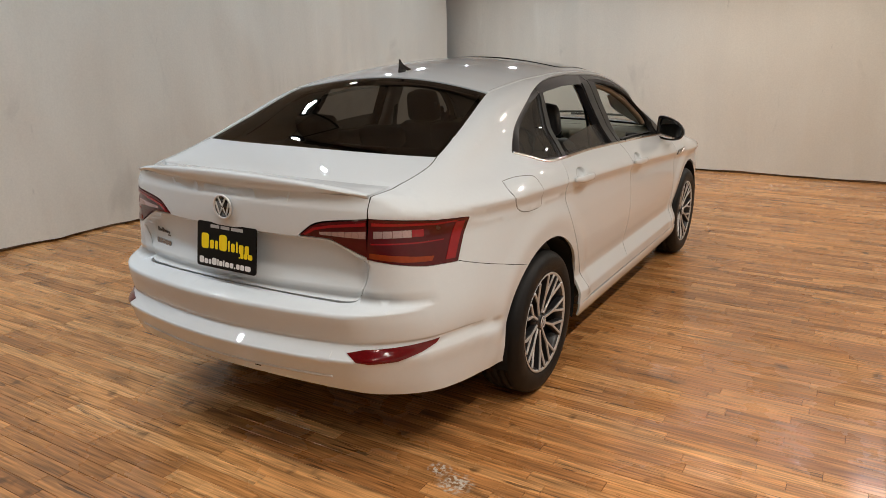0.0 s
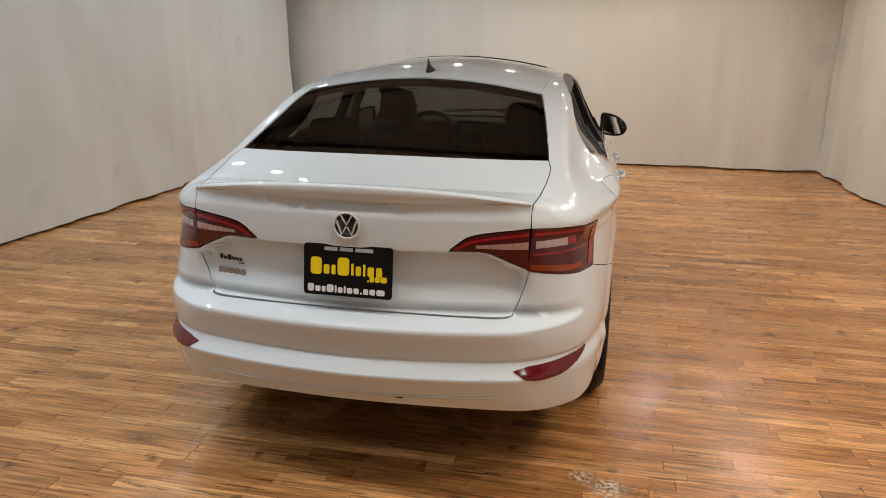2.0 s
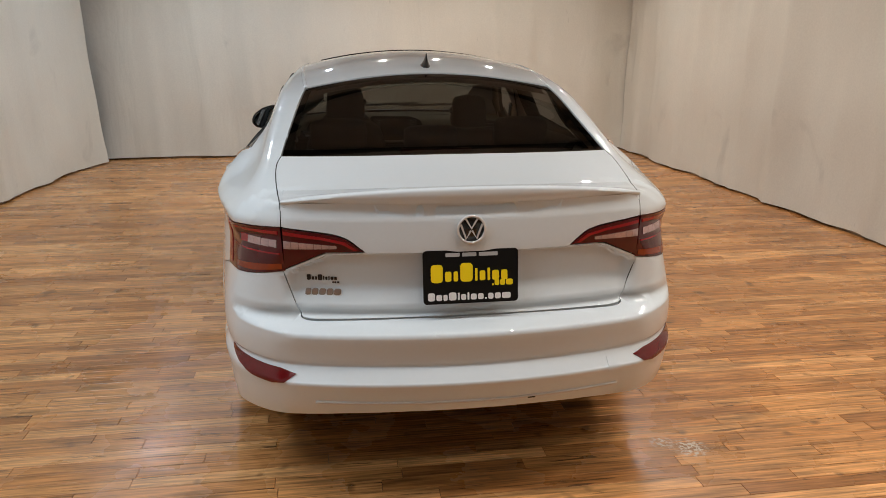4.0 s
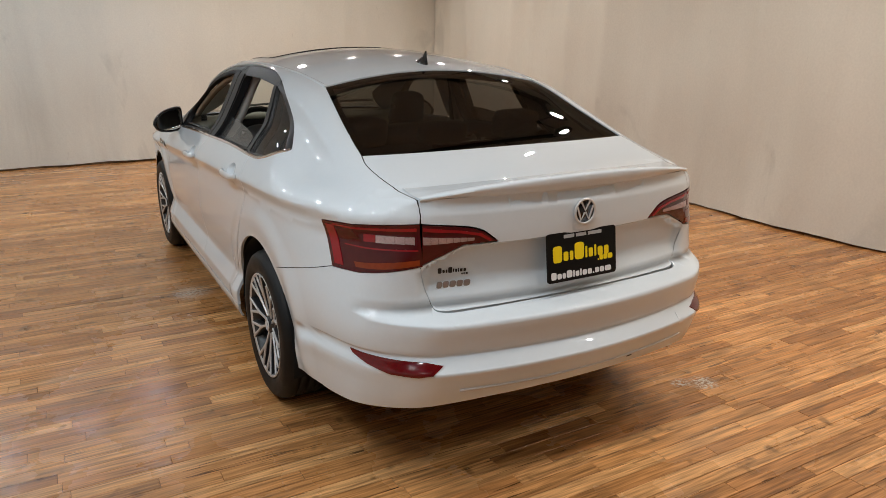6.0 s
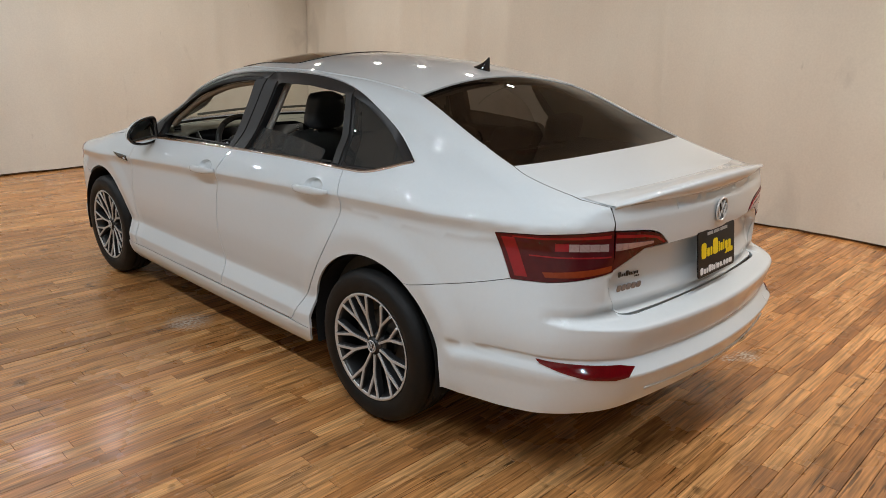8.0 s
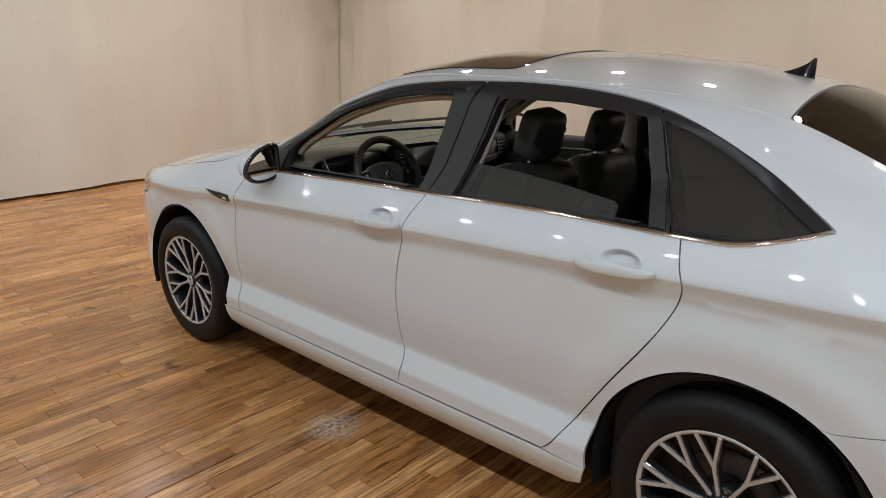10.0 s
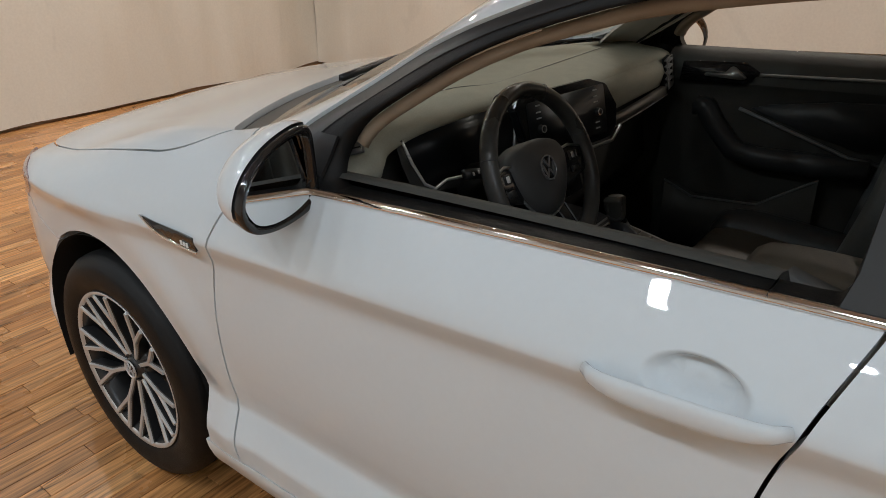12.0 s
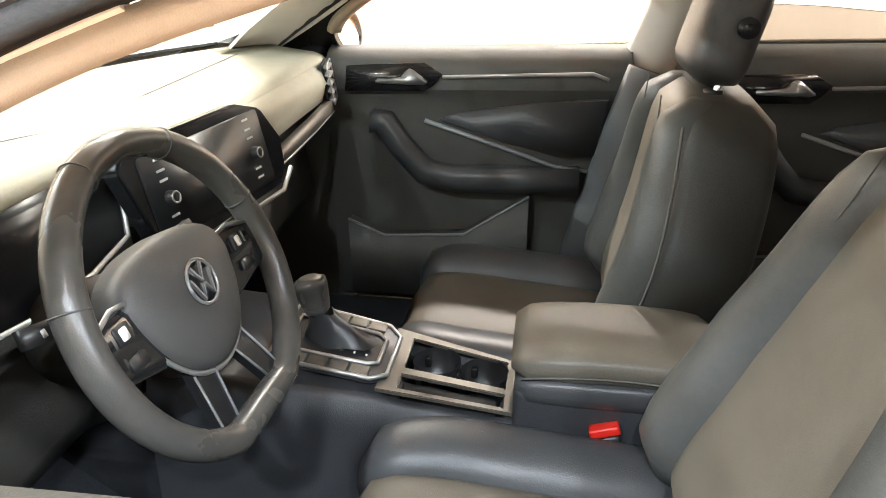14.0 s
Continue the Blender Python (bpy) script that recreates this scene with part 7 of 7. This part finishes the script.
def steering_wheel():
    """Rim with a flat foot, airbag pad, two spokes with keys, and a lower spoke."""
    c = Vector((-0.354, 1.772, 0.883))
    m = Matrix.Translation(c) @ pose(0, 0, 0, 90 - 24, 0, 0) @ pose(0, 0, 0, 0, 0, -3)
    sw = new("steering_wheel")
    sw.parent = car
    sw.location.z = 0.017
    tagged(sw, "black leather three-spoke steering wheel")
    up = m.to_3x3() @ Vector((0, 0, 1))
    R = 0.169

    def rim_pt(a, z=0.02):
        x, y = R * math.sin(a) * 1.03, R * math.cos(a)
        y = max(y, -R * 0.93)
        return m @ Vector((x, y, z))
    bm = bmesh.new()
    angs = np.linspace(0, 2 * math.pi, 97)[:-1]
    sweep(bm, [rim_pt(a) for a in angs], circle_prof(0.0186, 16, 0.0168), up=up, closed=True)
    rim = part("rim", bm, LEATHER_RIM, sw, "worn black leather rim")
    for a in (-1.25, 1.25, -0.42, 0.42):
        bm = bmesh.new()
        t = (rim_pt(a + 0.01) - rim_pt(a)).normalized()
        q = t.to_track_quat("Z", "Y").to_matrix().to_4x4()
        ring = [rim_pt(a) + (q @ Vector((0.0180 * math.cos(b), 0.0180 * math.sin(b), 0))) for b in np.linspace(0, 2 * math.pi, 25)[:-1]]
        sweep(bm, ring, circle_prof(0.0010, 5), up=t, closed=True)
        part("rim_seam", bm, LEATHER, rim)
    # pad
    bm = bmesh.new()
    out = smooth_curve([(-0.101, 0.026), (-0.084, 0.050), (-0.048, 0.064), (0.0, 0.068), (0.048, 0.064), (0.084, 0.050), (0.101, 0.026), (0.095, -0.006), (0.078, -0.042), (0.046, -0.076), (0.0, -0.090), (-0.046, -0.076), (-0.078, -0.042), (-0.095, -0.006), (-0.101, 0.026)], 4)[:-1]
    rows = []
    for k, z in ((1.0, -0.025), (1.0, 0.006), (0.975, 0.014), (0.90, 0.020), (0.6, 0.0275), (0.3, 0.030), (0.02, 0.0305)):
        rows.append([m @ Vector((a * k, b * k, z)) for a, b in out])
    skin(bm, rows, True, True)
    pad = part("airbag_pad", bm, PAD, sw, "black airbag pad")
    emblem(pad, m @ Matrix.Translation((0, 0.004, 0.028)), 0.027, MODEL_CHROME)
    bm = bmesh.new()
    low = [p for p in out if p[1] < 0.012]
    low = sorted(low, key=lambda p: math.atan2(p[0], -p[1]))
    sweep(bm, [m @ Vector((a * 1.035, b * 1.035, 0.007)) for a, b in low], circle_prof(0.0032, 6), up=up)
    part("pad_trim", bm, SILVER, pad, "thin silver line round the pad")
    for sg in (1, -1):
        bm = bmesh.new()
        rows = []
        for t in np.linspace(0, 1, 8):
            x = sg * (0.070 + 0.098 * t)
            w = 0.040 - 0.012 * t
            y = -0.012 + 0.012 * t
            rows.append([m @ Vector((x, y + w * b, 0.002 + 0.014 * t + d)) for b, d in ((-1, -0.010), (-1, 0.002), (-0.8, 0.006), (0.8, 0.006), (1, 0.002), (1, -0.010))])
        skin(bm, rows, True, True)
        sp = part("spoke", bm, GLOSS_BLACK, sw, angle=40)
        for kx, ky, w, h, mat in ((0.122, 0.010, 0.022, 0.020, SATIN_BLACK), (0.122, -0.020, 0.026, 0.014, SATIN_BLACK), (0.142, 0.010, 0.012, 0.016, SATIN_GREY), (0.142, -0.016, 0.012, 0.016, SATIN_BLACK)):
            bm = bmesh.new()
            prism(bm, rounded(w, h, 0.003), 0.005, m @ Matrix.Translation((sg * kx, ky, 0.013)))
            key = part("spoke_key", bm, mat, sp)
            if ky == 0.010 and kx < 0.13:
                bm = bmesh.new()
                prism(bm, rounded(0.011, 0.013, 0.002), 0.0008, m @ Matrix.Translation((sg * kx, ky, 0.0182)))
                part("key_mark", bm, WHITE_PRINT, sp)
        bm = bmesh.new()
        sweep(bm, [m @ Vector((sg * a, b, z)) for a, b, z in ((0.088, 0.030, 0.010), (0.120, 0.034, 0.014), (0.155, 0.024, 0.018))], circle_prof(0.003, 6), up=up)
        part("spoke_trim", bm, SILVER, sp)
    for sg in (1, -1):
        bm = bmesh.new()
        rows = []
        for t in np.linspace(0, 1, 7):
            y = -0.064 - 0.088 * t
            x = sg * (0.034 + 0.026 * t)
            w = 0.019 - 0.004 * t
            rows.append([m @ Vector((x + w * b, y, 0.0 + 0.016 * t + d)) for b, d in ((-1, -0.010), (-1, 0.003), (1, 0.003), (1, -0.010))])
        skin(bm, rows, True, True)
        for side in (-1, 1):
            edge_bm = bmesh.new()
            sweep(edge_bm, [m @ Vector((sg * (0.034 + 0.026 * t) + side * (0.019 - 0.004 * t), -0.064 - 0.088 * t, 0.004 + 0.016 * t)) for t in (0.15, 0.5, 0.9)], circle_prof(0.0016, 6), up=up)
            part("spoke_edge", edge_bm, SATIN_GREY, sw)
        part("lower_spoke", bm, GLOSS_BLACK, sw, angle=40)
    bm = bmesh.new()
    rod(bm, m @ Vector((0, 0, -0.02)), m @ Vector((0, 0, -0.17)), 0.045, 24, 0.06)
    part("column", bm, DOOR_PLASTIC, sw)
    for sg in (1, -1):
        bm = bmesh.new()
        sweep(bm, [m @ Vector((sg * a, b, z)) for a, b, z in ((0.03, 0.02, -0.06), (0.10, 0.035, -0.058), (0.155, 0.045, -0.055))], [(-0.010, -0.006), (-0.010, 0.006), (0.010, 0.006), (0.010, -0.006)], up=up)
        st = part("stalk", bm, SATIN_BLACK, sw)
        for x in (0.118, 0.135):
            bm = bmesh.new()
            prism(bm, rounded(0.006, 0.008, 0.001), 0.0006, m @ Matrix.Translation((sg * x, 0.040, -0.049)))
            part("printed_mark", bm, GREY_PRINT, st)


LEATHER_RIM = material("worn_leather_rim", (0.058, 0.055, 0.050), 0.27, grain=0.15, scale=120, bump=0.12, bump_scale=600, wear=0.08)
PAD = material("pad_plastic", (0.060, 0.058, 0.056), 0.5, grain=0.08, scale=300, bump=0.2, bump_scale=700)


def console():
    k = new("centre_console")
    k.parent = car
    k.location.z = 0.032
    tagged(k, "centre console with brushed trim and gear selector")

    def top(y):
        return float(np.interp(y, (1.40, 1.62, 1.85), (0.532, 0.572, 0.612)))

    def half(y):
        return float(np.interp(y, (1.40, 1.62, 1.80, 1.95), (0.072, 0.092, 0.125, 0.14)))
    cx = -0.012
    ys = np.linspace(1.395, 1.97, 24)
    bm = bmesh.new()
    rows = []
    for y in ys:
        h, z = half(y), top(y)
        well = 0.072 if 1.42 < y < 1.60 else 0.006
        rows.append([(cx - h - 0.035, y, 0.33), (cx - h - 0.025, y, z - 0.06), (cx - h - 0.012, y, z - 0.016), (cx - h, y, z - 0.006), (cx - h + 0.006, y, z - well), (cx + h - 0.006, y, z - well), (cx + h, y, z - 0.006), (cx + h + 0.012, y, z - 0.016), (cx + h + 0.025, y, z - 0.06), (cx + h + 0.035, y, 0.33)])
    skin(bm, rows)
    part("console_body", bm, CONSOLE_BLACK, k, "black console sides")
    bm = bmesh.new()
    box(bm, (cx, 1.20, 0.450), (0.190, 0.42, 0.30), 0.012)
    part("console_body", bm, CONSOLE_BLACK, k, "black console box under the arm rest")
    # brushed plate: a frame round the gate, cup holders and slot
    def plate(pts, z=0.0, th=0.006, mat=BRUSHED, nm="console_trim", label=""):
        bm = bmesh.new()
        lo = [bm.verts.new((x, y, top(y) + z)) for x, y in pts]
        hi = [bm.verts.new((x, y, top(y) + z + th)) for x, y in pts]
        n = len(pts)
        bm.faces.new(hi)
        for i in range(n):
            bm.faces.new((lo[i], lo[(i + 1) % n], hi[(i + 1) % n], hi[i]))
        bmesh.ops.bevel(bm, geom=[e for e in bm.edges if len(e.link_faces) == 2], offset=0.0015, segments=2, affect="EDGES")
        return part(nm, bm, mat, k, label, angle=40)
    def hw(y, s):
        return cx + s * half(y)
    plate([(hw(1.40, -1), 1.40), (hw(1.40, 1), 1.40), (hw(1.425, 1), 1.425), (hw(1.425, -1), 1.425)], label="brushed metal console trim")
    plate([(hw(1.425, 1), 1.425), (hw(1.615, 1), 1.615), (hw(1.615, 1) - 0.022, 1.615), (hw(1.425, 1) - 0.012, 1.425)])
    plate([(hw(1.425, -1), 1.425), (hw(1.425, -1) + 0.012, 1.425), (hw(1.60, -1) + 0.012, 1.60), (hw(1.60, -1), 1.60)])
    plate([(cx - 0.030, 1.425), (cx - 0.012, 1.425), (cx - 0.020, 1.60), (cx - 0.040, 1.60)])
    plate([(hw(1.59, -1), 1.592), (hw(1.59, 1), 1.592), (hw(1.625, 1), 1.625), (hw(1.625, -1), 1.625)])
    # cup holders and slot
    for y in (1.545, 1.463):
        bm = bmesh.new()
        lathe(bm, [(0.041, 0.0), (0.040, -0.012), (0.036, -0.06), (0.0, -0.062)], 28, "Z", (cx + 0.028, y, top(y) + 0.001))
        ch = part("cup_holder", bm, SATIN_BLACK, k, "black cup holder")
        for a in (0.6, 2.7, 4.4):
            bm = bmesh.new()
            box(bm, (cx + 0.028 + 0.036 * math.cos(a), y + 0.036 * math.sin(a), top(y) - 0.022), (0.012, 0.012, 0.02), 0.004)
            part("cup_grip", bm, RUBBER, ch)
    bm = bmesh.new()
    box(bm, (cx - 0.052, 1.515, top(1.515) - 0.02), (0.026, 0.155, 0.03), 0.004, Euler((radians(10), 0, radians(3))).to_matrix())
    part("console_slot", bm, DARK, k)
    # gear gate with its keys
    gate = [(-0.062, 1.612), (0.050, 1.612), (0.078, 1.635), (0.088, 1.80), (-0.088, 1.80), (-0.082, 1.635)]
    plate([(cx + a, b) for a, b in gate], 0.004, 0.008, SATIN_BLACK, "gear_gate", "black gear gate")
    bm = bmesh.new()
    ring = [(cx + a, b, top(b) + 0.014) for a, b in gate]
    sweep(bm, ring, circle_prof(0.004, 6), closed=True)
    part("gate_rim", bm, SILVER, k, "satin silver rim")
    inner = [(-0.038, 1.632), (0.030, 1.632), (0.045, 1.648), (0.050, 1.785), (-0.052, 1.785), (-0.046, 1.648)]
    bm = bmesh.new()
    sweep(bm, [(cx + a, b, top(b) + 0.015) for a, b in inner], [(-0.004, -0.002), (-0.003, 0.002), (0.003, 0.002), (0.004, -0.002)], closed=True)
    part("gate_rim", bm, SILVER, k)
    for sg in (1, -1):
        for j in range(4):
            bm = bmesh.new()
            y = 1.655 + 0.034 * j
            box(bm, (cx + sg * (0.066 + 0.004 * j / 3), y, top(y) + 0.014), (0.024, 0.030, 0.005), 0.0015, Euler((radians(10), 0, 0)).to_matrix())
            part("console_key", bm, BRUSHED, k)
    for j in range(4):
        bm = bmesh.new()
        box(bm, (cx - 0.022, 1.655 + 0.02 * j, top(1.655 + 0.02 * j) + 0.0135), (0.006, 0.004, 0.0008), 0)
        part("gate_mark", bm, WHITE_PRINT, k)
    # lever
    bm = bmesh.new()
    base = [(cx + 0.030 * math.cos(a), 1.705 + 0.062 * math.sin(a), 0) for a in np.linspace(0, 2 * math.pi, 17)[:-1]]
    rows = []
    for t, s, dy in ((0.0, 1.0, 0.0), (0.25, 0.82, 0.008), (0.5, 0.60, 0.016), (0.75, 0.42, 0.024), (1.0, 0.34, 0.030)):
        rows.append([(cx + (p[0] - cx) * (s if s > 0.5 else 0.6), 1.705 + dy + (p[1] - 1.705) * s * (1 + 0.05 * math.sin(9 * i)), 0.600 + 0.055 * t + 0.004 * math.sin(5 * i + 7 * t)) for i, p in enumerate(base)])
    skin(bm, rows, True)
    part("gear_gaiter", bm, SATIN_BLACK, k, "black leather gaiter")
    bm = bmesh.new()
    rod(bm, (cx, 1.735, 0.64), (cx, 1.743, 0.675), 0.011)
    part("gear_stem", bm, CHROME, k)
    bm = bmesh.new()
    w = np.linspace(0, 1, 11)
    loft(bm, cx, np.stack([1.738 + 0.014 * w, 0.650 + 0.066 * w], 1), ends(11, 1.0, 0.55) * (0.018 + 0.008 * w), ends(11, 1.0, 0.5) * (0.020 + 0.010 * w), 20, 2.6)
    kn = part("gear_knob", bm, LEATHER_RIM, k, "black gear knob")
    bm = bmesh.new()
    loft(bm, cx, np.stack([1.745 + 0.002 * w, 0.704 + 0.0135 * w], 1), ends(11, 0.0135, 0.75), ends(11, 0.020, 0.75), 20, 2.6)
    part("knob_cap", bm, BRUSHED, kn, "silver knob cap")
    # arm rest
    bm = bmesh.new()
    n = 15
    u = np.linspace(0, 1, n)
    loft(bm, cx, np.stack([1.415 - 0.315 * u, 0.632 + 0.008 * np.sin(u * 3)], 1), ends(n, 0.096, 0.80), ends(n, 0.026, 0.40), 26, 4.5)
    ar = part("arm_rest", bm, GREY_LIT, k, "grey leatherette arm rest")
    for sg in (1, -1):
        seam_line("seam", [(cx + sg * 0.0985, 1.40 - 0.27 * t, 0.6245 + 0.010 * math.sin(3 * t)) for t in np.linspace(0, 1, 12)], ar, 0.0016)
    bm = bmesh.new()
    loft(bm, cx, np.stack([1.408 - 0.30 * u, 0.598 + 0 * u], 1), ends(n, 0.101, 0.88), ends(n, 0.026, 0.6), 22, 5)
    part("arm_rest_base", bm, LEATHER, ar)


cabin_shell()
dashboard()
steering_wheel()
console()
seat(-0.36, 1.105, 1, 0.19, 0.500, 0.0, 0.030)
seat(0.36, 1.145, -1, 0.085, 0.475, 0.018, 0.008)
rear_bench()
for sgn in (1, -1):
    door_lining(sgn, 1.20, 1.93, True)
    door_lining(sgn, 0.33, 1.06, False)


# ---- the floor ----
floor_rng = random.Random(4)
bm = bmesh.new()
box(bm, (0, 0.3, -0.05), (8.6, 14.0, 0.08), 0)
floor = tagged(part("floor", bm, DARK, None, smooth=False), "honey oak laminate floor in narrow staggered strips", "floor", kind="structure")
LENGTHS = (0.36, 0.45, 0.56, 0.68, 0.80, 0.94, 1.10)
W = 0.066
G = 0.0007


def strip_shape(l, x=0.0, y=0.0, h=0.0, tight=G):
    """One bevelled strip from (x, y), l long."""
    x0, x1, y0, y1 = x + G, x + l - G, y + G, y + W - tight
    c = 0.0011
    v = [(x0, y0, -0.009), (x1, y0, -0.009), (x1, y1, -0.009), (x0, y1, -0.009), (x0, y0, h - c), (x1, y0, h - c), (x1, y1, h - c), (x0, y1, h - c),
         (x0 + c, y0 + c, h), (x1 - c, y0 + c, h), (x1 - c, y1 - c, h), (x0 + c, y1 - c, h)]
    f = [[8, 9, 10, 11]] + [[i, (i + 1) % 4, 4 + (i + 1) % 4, 4 + i] for i in range(4)] + [[4 + i, 4 + (i + 1) % 4, 8 + (i + 1) % 4, 8 + i] for i in range(4)]
    return v, f


shared = {l: mesh_of("floor_strip", *strip_shape(l)) for l in LENGTHS}
for me in shared.values():
    me.materials.append(WOOD)
verts, faces, singles = [], [], 0
row = 0
y = 1.613 - W * 121
while y < 7.1:
    x = -4.0 - floor_rng.random() * 0.8
    # every third joint is the open one between two boards
    tight = 0.0040 if row == 120 else (0.0012 if row % 3 == 0 else G)
    while x < 4.1:
        l = floor_rng.choice(LENGTHS)
        if tight <= G and singles < 300 and -2.9 < x and x + l < -0.9 and -2.3 < y < 2.5:
            ob = new("floor_strip", shared[l])
            ob.location = (x, y, floor_rng.uniform(-0.0004, 0.0))
            ob.parent = floor
            singles += 1
        else:
            k = len(verts)
            v, f = strip_shape(l, x, y, floor_rng.uniform(-0.0004, 0.0), tight)
            verts += v
            faces += [[k + i for i in q] for q in f]
        x += l
    y += W
    row += 1
link_mesh("floor_strips", mesh_of("floor_strips", verts, faces), WOOD, floor, smooth=False)["kind"] = "stuff"
